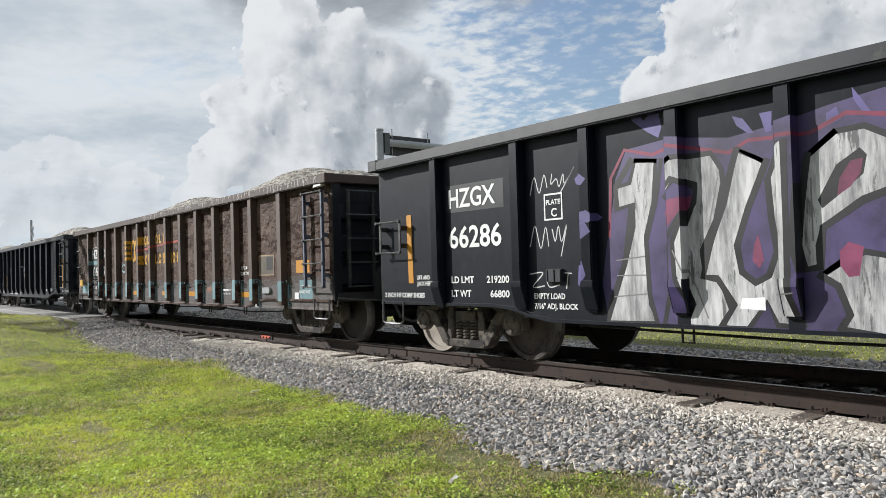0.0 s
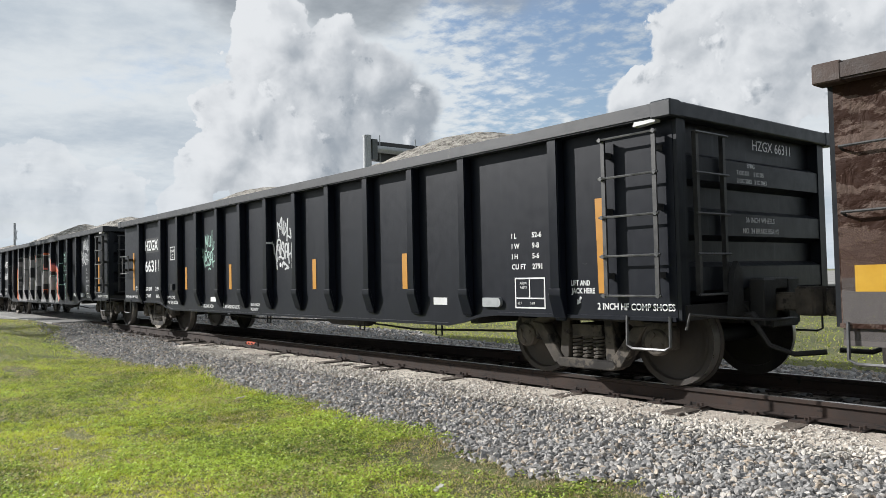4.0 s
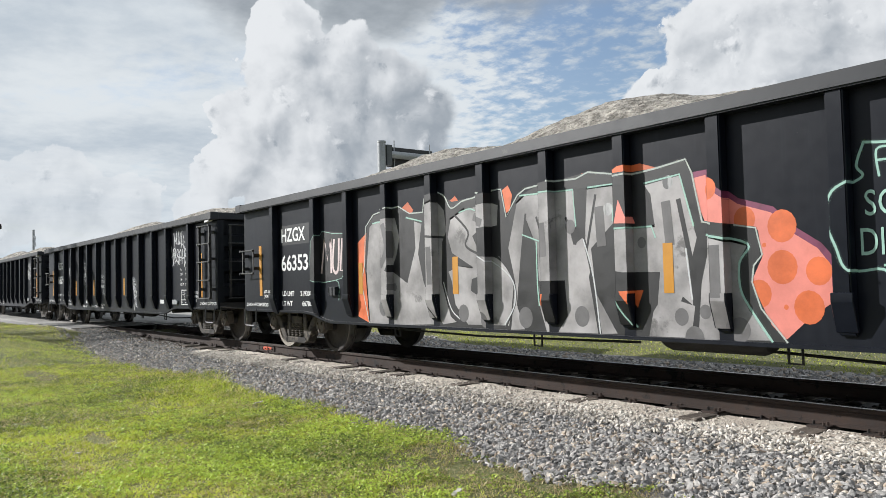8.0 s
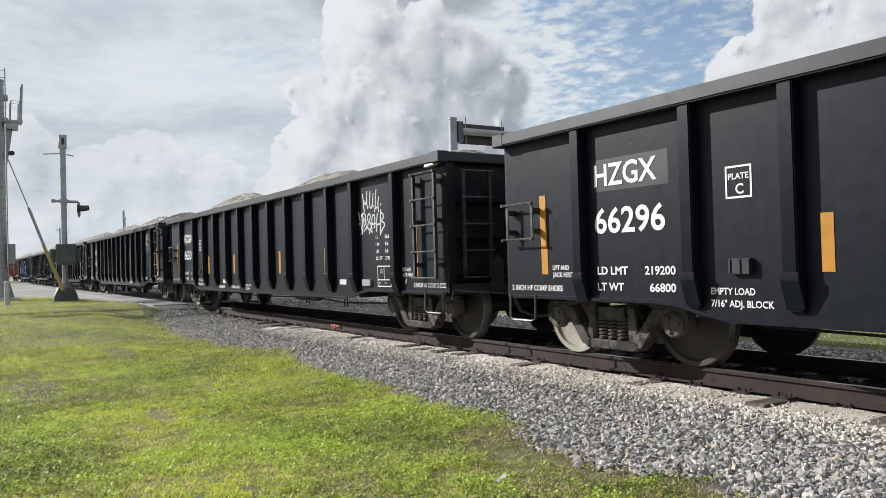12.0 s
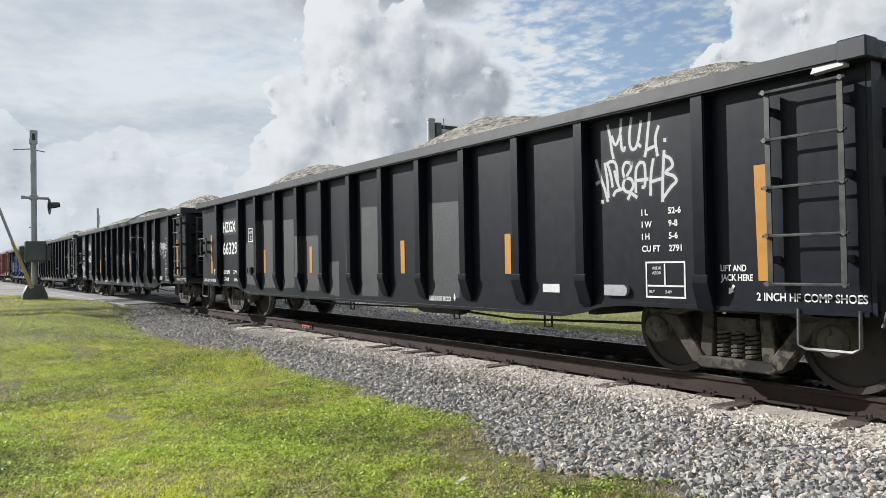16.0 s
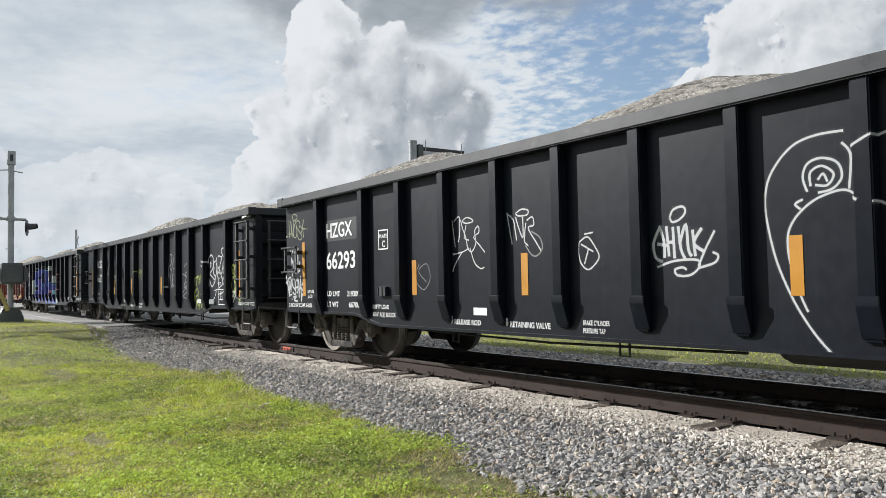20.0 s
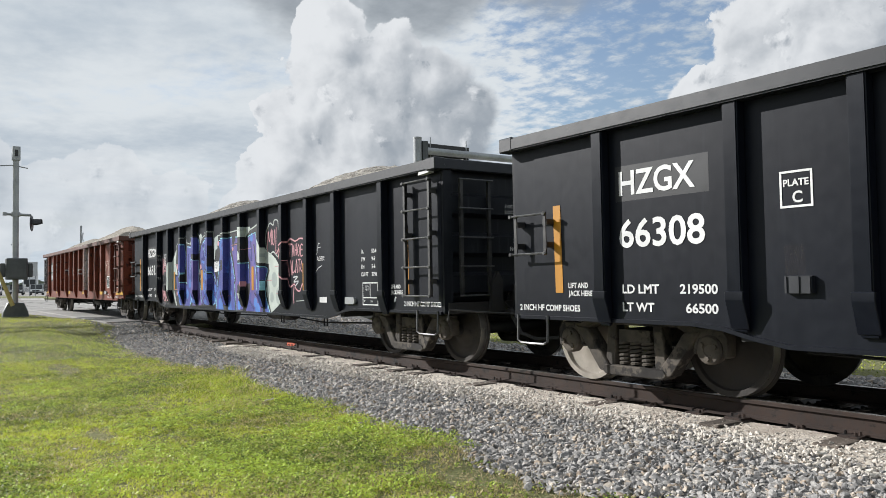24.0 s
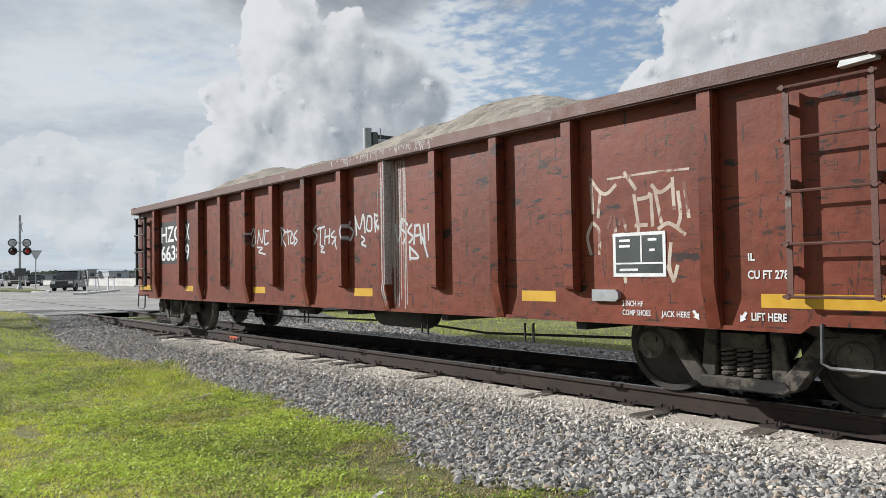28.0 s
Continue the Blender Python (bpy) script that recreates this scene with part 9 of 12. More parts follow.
    p.curve(OLIVE, 0.032, (-7.67, 2.19), (-7.55, 2.1), (-7.45, 2.02), (-7.47, 1.96), (-7.56, 1.96), (-7.63, 2.04), (-7.65, 2.13))
    p.curve(OLIVE, 0.032, (-7.52, 2.19), (-7.41, 2.14), (-7.31, 2.13))
    p.curve(OLIVE, 0.032, (-7.37, 2.29), (-7.42, 2.17), (-7.46, 2.07))
    p.curve(OLIVE, 0.032, (-7.43, 2.19), (-7.39, 2.06), (-7.37, 1.98))
    p.curve(OLIVE, 0.032, (-7.83, 2.38), (-7.76, 2.42), (-7.66, 2.39), (-7.64, 2.34), (-7.71, 2.31), (-7.8, 2.32), (-7.83, 2.38))
    p.curve(OLIVE, 0.032, (-8.11, 2.03), (-8.03, 2.05))
    p.curve(OLIVE, 0.032, (-7.25, 2.12), (-7.23, 2.12))
    p.finish("olive_tag", car, "thin olive sprayed tag with a star")
    p = Sprayer()
    p.curve(WHITE, 0.05, (-7.92, 1.78), (-7.89, 1.66), (-7.87, 1.52), (-7.86, 1.33))
    p.curve(WHITE, 0.05, (-7.83, 1.79), (-7.82, 1.63), (-7.81, 1.46))
    p.curve(WHITE, 0.05, (-7.88, 1.73), (-7.85, 1.56))
    p.curve(WHITE, 0.05, (-7.75, 1.75), (-7.74, 1.6), (-7.74, 1.47), (-7.68, 1.49), (-7.69, 1.71))
    p.curve(WHITE, 0.05, (-7.61, 1.81), (-7.62, 1.64), (-7.62, 1.39))
    p.curve(WHITE, 0.05, (-7.62, 1.39), (-7.54, 1.43))
    p.curve(WHITE, 0.05, (-7.54, 1.57), (-7.55, 1.5))
    p.curve(WHITE, 0.05, (-7.8, 1.38), (-7.75, 1.42), (-7.7, 1.37))
    p.curve(WHITE, 0.052, (-8.12, 1.34), (-8.04, 1.15), (-7.98, 0.97))
    p.curve(WHITE, 0.052, (-8.12, 1.23), (-8.08, 1.19))
    p.curve(WHITE, 0.052, (-8.01, 1.29), (-7.99, 1.1), (-7.97, 0.98))
    p.curve(WHITE, 0.052, (-7.99, 1.3), (-7.92, 1.3), (-7.91, 1.19), (-7.92, 1.05))
    p.curve(WHITE, 0.052, (-7.96, 1.24), (-7.94, 1.1))
    p.curve(WHITE, 0.052, (-7.78, 1.27), (-7.84, 1.29), (-7.87, 1.23), (-7.83, 1.14), (-7.76, 1.1), (-7.71, 1.05), (-7.75, 1), (-7.83, 1.04))
    p.curve(WHITE, 0.052, (-7.75, 1.28), (-7.73, 1.14), (-7.71, 1.03))
    p.curve(WHITE, 0.052, (-7.68, 1.25), (-7.64, 1.28), (-7.62, 1.14), (-7.64, 1.03))
    p.curve(WHITE, 0.052, (-7.74, 1.12), (-7.62, 1.14))
    p.curve(WHITE, 0.052, (-7.6, 1.28), (-7.58, 1.14), (-7.58, 0.96))
    p.curve(WHITE, 0.052, (-7.6, 1.09), (-7.51, 1.12), (-7.44, 1.08), (-7.38, 1.03), (-7.45, 1), (-7.5, 0.89))
    p.curve(WHITE, 0.052, (-7.52, 1.32), (-7.51, 1.14), (-7.48, 0.92))
    p.curve(WHITE, 0.052, (-7.47, 1.16), (-7.43, 1.2))
    p.curve(WHITE, 0.052, (-7.94, 0.99), (-7.88, 1.01))
    p.curve(WHITE, 0.052, (-7.88, 0.93), (-7.87, 0.92))
    p.curve(WHITE, 0.052, (-7.81, 0.96), (-7.69, 0.97), (-7.79, 0.91), (-7.65, 0.89))
    p.finish("white_tag", car, "white sprayed tags behind the grab iron")
    p = Sprayer()
    p.curve(GREYP, 0.02, (-3.8, 1.41), (-3.9, 1.22), (-3.7, 1.07), (-3.54, 1.22), (-3.62, 1.41), (-3.81, 1.32), (-3.63, 1.17))
    p.finish("grey_scrawl", car, "faint grey looped scrawl")


def graffiti_nine(car):
    p = Sprayer()
    p.curve(WHITE, 0.03, (2.15, 1.37), (2.24, 1.96), (2.48, 1.99), (2.4, 1.77), (2.24, 1.73), (2.47, 1.59))
    p.curve(WHITE, 0.03, (2.61, 1.94), (2.55, 1.67), (2.75, 1.71), (2.8, 2.06))
    p.curve(WHITE, 0.03, (2.14, 1.18), (2.28, 1.55), (2.43, 1.18))
    p.curve(WHITE, 0.03, (2.52, 1.52), (2.54, 1.2), (2.78, 1.35))
    p.finish("white_tag", car, "thin white scrawled tag")
    p = Sprayer()
    p.curve(PENCIL, 0.014, (3.5, 1.67), (3.68, 1.75), (3.8, 1.58), (3.58, 1.5), (3.8, 1.33), (3.49, 1.25), (3.73, 1.08), (3.39, 0.96), (3.73, 0.9))
    p.curve(PENCIL, 0.014, (3.32, 1.51), (3.66, 1.42), (3.48, 1.17), (3.82, 1.25), (3.35, 1.04))
    p.finish("pencil_scrawl", car, "thin pale pencil scrawl")
    p = Sprayer()
    p.curve(LIME, 0.03, (-1.08, 1.61), (-0.87, 1.71), (-0.94, 1.44), (-0.7, 1.71), (-0.72, 1.43))
    p.curve(LIME, 0.03, (-0.53, 1.7), (-0.59, 1.43), (-0.42, 1.45))
    p.finish("lime_tag", car, "lime yellow sprayed tag")
    p = Sprayer()
    p.curve(WHITE, 0.05, (5.29, 1.72), (5.36, 1.83), (5.5, 1.88), (5.62, 1.82), (5.64, 1.68), (5.57, 1.56), (5.41, 1.47), (5.54, 1.4), (5.68, 1.34), (5.75, 1.32))
    p.curve(WHITE, 0.05, (5.42, 1.62), (5.44, 1.71), (5.49, 1.69), (5.46, 1.62), (5.42, 1.62))
    p.curve(WHITE, 0.05, (5.34, 1.18), (5.37, 1.33), (5.53, 1.18), (5.72, 1.28), (5.78, 1.39))
    p.curve(WHITE, 0.05, (5.18, 1.63), (5.05, 1.75), (5.34, 1.72))
    p.curve(WHITE, 0.05, (5.79, 1.74), (5.69, 1.71), (5.63, 1.61), (5.66, 1.46), (5.78, 1.41), (5.84, 1.49), (5.86, 1.63), (5.79, 1.74))
    p.curve(WHITE, 0.05, (5.68, 1.59), (5.7, 1.57))
    p.curve(WHITE, 0.05, (5.85, 1.81), (5.88, 1.63), (5.9, 1.45), (5.94, 1.35), (5.99, 1.14))
    p.curve(WHITE, 0.05, (5.94, 1.82), (6, 1.84), (6.19, 1.81))
    p.curve(WHITE, 0.05, (6.18, 1.8), (6.04, 1.59), (6.02, 1.55), (6.24, 1.27), (6.08, 1.17), (5.99, 1.14))
    p.curve(WHITE, 0.05, (6.42, 1.78), (6.3, 1.74), (6.22, 1.54), (6.15, 1.44))
    p.curve(WHITE, 0.05, (6.43, 1.62), (6.3, 1.64), (6.31, 1.47), (6.43, 1.52))
    p.curve(WHITE, 0.05, (6.3, 1.44), (6.42, 1.37), (6.42, 1.3))
    p.curve(WHITE, 0.05, (6.27, 1.81), (6.17, 1.92), (6.2, 1.99), (6.37, 1.99), (6.42, 1.92), (6.34, 1.84), (6.27, 1.81))
    p.curve(WHITE, 0.04, (5.71, 1.09), (5.95, 1.12))
    p.curve(WHITE, 0.04, (5.83, 1.08), (5.71, 0.93), (5.58, 0.86))
    p.curve(WHITE, 0.04, (5.94, 1.01), (6.17, 1.03), (6.28, 1.07))
    p.curve(WHITE, 0.04, (6.14, 1.03), (6.09, 0.93), (6.17, 0.88))
    p.finish("white_tag", car, "white outlined block letters with a drop above")
    p = Sprayer()
    p.curve(LIME, 0.04, (4.3, 1.36), (4.57, 1.43), (4.45, 1.31), (4.44, 1.2))
    p.curve(LIME, 0.04, (4.27, 1.38), (4.35, 1.2))
    p.curve(LIME, 0.04, (4.52, 1.39), (4.63, 1.42), (4.66, 1.25))
    p.curve(LIME, 0.04, (4.62, 1.27), (4.74, 1.46))
    p.curve(LIME, 0.04, (4.77, 1.42), (4.79, 1.27), (4.95, 1.53))
    p.curve(LIME, 0.04, (4.88, 1.42), (5.01, 1.19))
    p.curve(LIME, 0.045, (4.32, 1.08), (4.28, 0.84))
    p.curve(LIME, 0.045, (4.32, 1.04), (4.52, 1.14), (4.58, 1), (4.36, 0.92), (4.61, 0.73))
    p.curve(LIME, 0.045, (4.61, 0.96), (4.69, 0.65))
    p.curve(LIME, 0.045, (4.76, 1), (4.8, 0.7), (4.94, 1))
    p.curve(LIME, 0.045, (4.91, 0.96), (4.99, 0.66))
    p.curve(LIME, 0.045, (4.45, 0.84), (4.47, 0.65))
    p.finish("lime_tag", car, "lime yellow two-line scrawl")
    p = Sprayer()
    p.curve(LIME, 0.045, (6.85, 1.48), (6.8, 1.58), (6.87, 1.62), (6.94, 1.57), (6.9, 1.45), (6.82, 1.45))
    p.curve(LIME, 0.045, (6.97, 1.6), (7.04, 1.54), (7.03, 1.41), (6.94, 1.38), (6.92, 1.51), (6.99, 1.62))
    p.curve(LIME, 0.045, (6.81, 1.36), (6.79, 1.16), (6.88, 1.06), (6.98, 1.19), (6.91, 1.35), (6.81, 1.36))
    p.curve(LIME, 0.045, (6.94, 1.32), (7.03, 1.06), (7.15, 1.38), (7.21, 1.19), (7.28, 1.06))
    p.curve(LIME, 0.045, (7, 1.25), (7.06, 1.35), (7.09, 1.13))
    p.curve(LIME, 0.045, (6.85, 1.05), (7.19, 1.1), (7.09, 1), (7.27, 0.88))
    p.curve(LIME, 0.045, (6.81, 0.94), (6.97, 1.03), (7.21, 0.99))
    p.curve(LIME, 0.035, (6.85, 0.84), (6.95, 0.94), (7.18, 0.91), (7.27, 0.79))
    p.finish("lime_tag", car, "lime yellow looping scrawl beside the ladder")
    p = Sprayer()
    p.curve(WHITE, 0.03, (-3.95, 1.63), (-3.9, 1.52), (-3.85, 1.62), (-3.92, 1.54), (-3.82, 1.53))
    p.curve(WHITE, 0.03, (-3.78, 1.59), (-3.72, 1.61), (-3.77, 1.53), (-3.69, 1.54))
    p.curve(WHITE, 0.03, (-3.67, 1.52), (-3.65, 1.62), (-3.61, 1.54), (-3.57, 1.64), (-3.55, 1.53))
    p.curve(WHITE, 0.03, (-3.44, 1.64), (-3.53, 1.61), (-3.45, 1.57), (-3.52, 1.52))
    p.curve(WHITE, 0.03, (-3.75, 1.48), (-3.81, 1.42), (-3.72, 1.39), (-3.68, 1.45), (-3.75, 1.48))
    p.curve(WHITE, 0.03, (-3.64, 1.38), (-3.62, 1.47), (-3.56, 1.39), (-3.55, 1.48))
    p.curve(WHITE, 0.03, (-3.41, 1.49), (-3.5, 1.44), (-3.41, 1.41), (-3.5, 1.37))
    p.curve(WHITE, 0.02, (-3.8, 1.72), (-3.75, 1.73), (-3.71, 1.7), (-3.77, 1.69))
    p.curve(WHITE, 0.025, (-3.87, 1.3), (-3.87, 1.17))
    p.curve(WHITE, 0.025, (-3.83, 1.28), (-3.82, 1.18), (-3.73, 1.22))
    p.curve(WHITE, 0.025, (-3.66, 1.3), (-3.7, 1.18), (-3.64, 1.14), (-3.56, 1.1))
    p.line(WHITE, 0.03, (-3.63, 1.31), (-3.47, 1.31), (-3.6, 1.24), (-3.36, 1.22), (-3.41, 1.27))
    p.curve(WHITE, 0.02, (-3.4, 1.54), (-3.31, 1.45))
    p.curve(WHITE, 0.02, (-3.3, 1.54), (-3.4, 1.44))
    p.fill(RUSTP, (-2.73, 0.85), (-2.63, 0.9), (-2.57, 0.88), (-2.59, 0.72), (-2.64, 0.65), (-2.71, 0.69))
    p.finish("white_tag", car, "white sprayed tag with arrow")


def graffiti_ten(car):
    p = Sprayer()
    p.fill(PALE, (1.85, 2.03), (2.03, 1.96), (2.17, 1.78), (2.48, 1.67), (2.67, 1.58), (2.96, 1.34), (2.95, 0.92), (2.76, 0.71), (2.44, 0.58), (2.24, 0.88), (2.22, 1.18), (2.34, 1.36), (2.32, 1.5), (1.87, 1.55))
    p.fill(BLACKP, (-0.78, 0.51), (-0.71, 1.73), (-0.62, 2.14), (0.01, 2.19), (0.49, 2.2), (0.88, 2.24), (1.24, 2.19), (1.74, 2.27), (1.85, 2.09), (1.88, 1.55), (2.31, 1.49), (2.34, 1.36), (2.2, 1.18), (2.21, 0.91), (2.42, 0.57), (0.38, 0.51))
    p.fill(BLUE, (-0.52, 2.06), (0.33, 2.13), (0.36, 1.9), (0.21, 1.81), (0.38, 1.6), (0.48, 1.19), (0.43, 1.14), (0.52, 0.58), (0.02, 0.56), (-0.07, 0.74), (-0.01, 0.94), (-0.27, 1.15), (-0.18, 1.01), (-0.26, 0.74), (-0.2, 0.55), (-0.72, 0.55), (-0.65, 1.15), (-0.49, 1.58), (-0.44, 1.85))
    p.line(BLACKP, 0.024, (-0.52, 2.06), (0.33, 2.13), (0.36, 1.9), (0.21, 1.81), (0.38, 1.6), (0.48, 1.19), (0.43, 1.14), (0.52, 0.58), (0.02, 0.56), (-0.07, 0.74), (-0.01, 0.94), (-0.27, 1.15), (-0.18, 1.01), (-0.26, 0.74), (-0.2, 0.55), (-0.72, 0.55), (-0.65, 1.15), (-0.49, 1.58), (-0.44, 1.85), (-0.52, 2.06), (0.33, 2.13))
    p.fill(VIOLET, (0.53, 2.1), (0.88, 2.1), (0.82, 1.76), (0.79, 1.51), (0.81, 1.14), (1.01, 0.61), (0.58, 0.58), (0.48, 1.14), (0.54, 1.21), (0.4, 1.63), (0.32, 1.8))
    p.line(BLACKP, 0.024, (0.53, 2.1), (0.88, 2.1), (0.82, 1.76), (0.79, 1.51), (0.81, 1.14), (1.01, 0.61), (0.58, 0.58), (0.48, 1.14), (0.54, 1.21), (0.4, 1.63), (0.32, 1.8), (0.53, 2.1), (0.88, 2.1))
    p.fill(BLUE, (0.84, 1.55), (1.31, 1.54), (1.33, 1.13), (0.85, 1.11))
    p.line(BLACKP, 0.024, (0.84, 1.55), (1.31, 1.54), (1.33, 1.13), (0.85, 1.11), (0.84, 1.55), (1.31, 1.54))
    p.fill(VIOLET, (1.23, 2.07), (1.66, 2.14), (1.77, 1.7), (1.8, 1.52), (2.24, 1.44), (2.28, 1.36), (2.16, 1.18), (2.17, 0.91), (2.38, 0.58), (1.09, 0.55), (1.23, 0.77), (1.34, 1.01), (1.36, 1.55), (1.26, 1.67))
    p.line(BLACKP, 0.024, (1.23, 2.07), (1.66, 2.14), (1.77, 1.7), (1.8, 1.52), (2.24, 1.44), (2.28, 1.36), (2.16, 1.18), (2.17, 0.91), (2.38, 0.58), (1.09, 0.55), (1.23, 0.77), (1.34, 1.01), (1.36, 1.55), (1.26, 1.67), (1.23, 2.07), (1.66, 2.14))
    p.fill(BLUE, (1.83, 1.48), (2.24, 1.43), (2.28, 1.36), (2.16, 1.18), (2.17, 0.91), (2.38, 0.58), (1.97, 0.57), (1.84, 1.01))
    p.line(BLACKP, 0.024, (1.83, 1.48), (2.24, 1.43), (2.28, 1.36), (2.16, 1.18), (2.17, 0.91), (2.38, 0.58), (1.97, 0.57), (1.84, 1.01), (1.83, 1.48), (2.24, 1.43))
    p.fill(BLACKP, (1.69, 1.47), (1.81, 1.51), (1.75, 1.13), (1.7, 0.9))
    p.fill(BLACKP, (-0.12, 1.63), (0.01, 1.65), (0.05, 1.45), (-0.1, 1.41))
    p.dot(BLUEL, 0.09, (1.63, 0.76))
    p.dot(BLUEL, 0.12, (1.75, 0.62))
    p.dot(BLUEL, 0.09, (0.73, 0.69))
    p.dot(BLUEL, 0.12, (-0.42, 0.7))
    p.dot(BLUEL, 0.08, (1.45, 2.05))
    p.curve(BLUED, 0.10, (-0.25, 1.7), (-0.34, 1.29))
    p.curve(BLUED, 0.10, (0.21, 1.54), (0.25, 1.01))
    p.curve(BLUED, 0.08, (0.09, 1.35), (0.09, 0.75))
    p.curve(BLUED, 0.10, (0.66, 1.84), (0.67, 1.46))
    p.curve(BLUED, 0.08, (0.7, 1.27), (0.83, 0.83))
    p.curve(BLUED, 0.12, (1.4, 1.96), (1.45, 1.6))
    p.curve(BLUED, 0.12, (1.47, 1.42), (1.49, 1.07))
    p.curve(BLUED, 0.10, (1.32, 0.78), (1.56, 0.64))
    p.curve(BLUED, 0.12, (2.05, 1.34), (1.97, 0.9))
    p.curve(BLUED, 0.10, (-0.39, 2.08), (-0.1, 2.09))
    p.line(BLACKP, 0.045, (1.57, 1.9), (1.69, 1.5), (1.74, 0.85), (1.6, 0.94))
    p.line(BLACKP, 0.04, (0.43, 1.95), (0.69, 1.97))
    p.line(BLACKP, 0.05, (1.77, 2.07), (1.83, 1.53))
    p.line(BLACKP, 0.07, (1.83, 1.53), (2.32, 1.46), (2.33, 1.38), (2.17, 1.18), (2.19, 0.88), (2.41, 0.56))
    p.line(BLACKP, 0.04, (-0.26, 1.53), (-0.45, 1.52), (-0.58, 1.08))
    p.fill(BLACKP, (0.84, 1.11), (1.33, 1.12), (1.19, 0.77), (1, 0.59), (0.89, 0.86))
    p.fill(PALE, (0.88, 0.96), (1.1, 0.93), (0.98, 0.82), (0.89, 0.86))
    p.fill(PALE, (-0.28, 1.01), (-0.14, 0.98), (-0.17, 0.86), (-0.26, 0.89))
    p.fill(PALE, (0.85, 1.84), (1.02, 1.78), (1.08, 1.62), (0.84, 1.6))
    p.fill(PALE, (0.85, 2.29), (1.37, 2.27), (1.37, 2.21), (1.14, 2.08), (0.96, 2.08), (0.86, 2.14))
    p.fill(PALE2, (-0.79, 2.17), (-0.54, 2.22), (-0.6, 1.92), (-0.73, 1.88), (-0.76, 1.68), (-0.83, 1.68))
    p.line(CYAN, 0.03, (0.53, 2.11), (0.87, 2.1))
    p.line(CYAN, 0.03, (1.24, 2.08), (1.65, 2.14), (1.81, 1.58))
    p.line(CYAN, 0.03, (0.93, 2.07), (0.82, 1.58))
    p.line(CYAN, 0.03, (0.82, 1.55), (1.28, 1.55), (1.28, 1.44))
    p.curve(CYAN, 0.03, (0.21, 1.82), (0.33, 1.6), (0.5, 1.19))
    p.curve(CYAN, 0.03, (0.45, 1.14), (0.53, 0.85), (0.57, 0.58))
    p.curve(CYAN, 0.03, (1.63, 1.47), (1.69, 1.24), (1.7, 0.93))
    p.curve(CYAN, 0.035, (1.87, 1.48), (2.26, 1.41), (2.15, 1.18), (2.16, 0.91), (2.37, 0.58))
    p.curve(CYAN, 0.03, (0.79, 1.09), (0.89, 0.8), (1.01, 0.63))
    p.line(CYAN, 0.03, (-0.49, 2.09), (0.33, 2.12))
    p.curve(CYAN, 0.03, (-0.47, 1.57), (-0.6, 1.15), (-0.69, 0.58))
    p.curve(CYAN, 0.03, (-0.17, 1.49), (-0.3, 1.53), (-0.4, 1.49))
    p.line(PALE, 0.04, (-0.69, 2.15), (-0.54, 2.2), (0.01, 2.22), (0.49, 2.24), (0.88, 2.25))
    p.curve(PALE, 0.05, (0.88, 2.25), (1.24, 2.21), (1.54, 2.24), (1.74, 2.28), (1.8, 2.16), (1.86, 2))
    p.dot(PALE2, 0.13, (2.59, 1.2))
    p.dot(PALE2, 0.15, (2.8, 0.9))
    p.dot(PALE2, 0.09, (2.47, 0.87))
    p.dot(PALE2, 0.10, (2.87, 1.37))
    p.dot(PALE2, 0.08, (2.28, 1.01))
    p.dot(PALE2, 0.07, (2.2, 1.67))
    p.dot(PINKP, 0.04, (1.89, 1.86))
    p.dot(PINKP, 0.05, (2.87, 1.54))
    p.dot(PINKP, 0.05, (1.11, 1.13))
    p.dot(PINKP, 0.04, (0.38, 1.87))
    p.dot(PINKP, 0.04, (-0.23, 1.14))
    p.dot(PINKP, 0.05, (-0.54, 2.03))
    p.line(PINKP, 0.018, (2.15, 1.18), (2.49, 1.19))
    p.line(PINKP, 0.018, (2.68, 0.94), (2.96, 0.95))
    p.line(PINKP, 0.018, (2.61, 1.44), (2.97, 1.45))
    p.line(PINKP, 0.018, (0.27, 1.95), (0.72, 1.95))
    p.line(PINKP, 0.018, (1.09, 1.83), (1.44, 1.84))
    p.line(PINKP, 0.018, (-0.14, 0.88), (0.29, 0.88))
    p.fill(WHITE, (-0.8, 1.63), (-0.5, 1.65), (-0.51, 1.42), (-0.8, 1.4))
    text_on(car, "HOME SHOP", -0.77, 1.61, 0.07, 0.25, BLACKP, PANEL_Y - 0.0052)
    text_on(car, "FOR REP", -0.73, 1.54, 0.07, 0.20, BLACKP, PANEL_Y - 0.0052)
    text_on(car, "DO NOT", -0.78, 1.47, 0.07, 0.20, BLACKP, PANEL_Y - 0.0052)
    p.finish("blue_piece", car, "large blue and violet letters with white and black outlines")
    p = Sprayer()
    p.fill(PALE, (-4.42, 1.45), (-4.19, 1.66), (-3.88, 1.9), (-3.76, 2.04), (-3.67, 2), (-3.71, 1.83), (-3.79, 1.72), (-3.64, 1.37), (-3.9, 1.42), (-3.95, 1.02), (-3.66, 0.58), (-3.77, 0.62), (-4.03, 0.9), (-4.32, 1.08), (-4.42, 1.11))
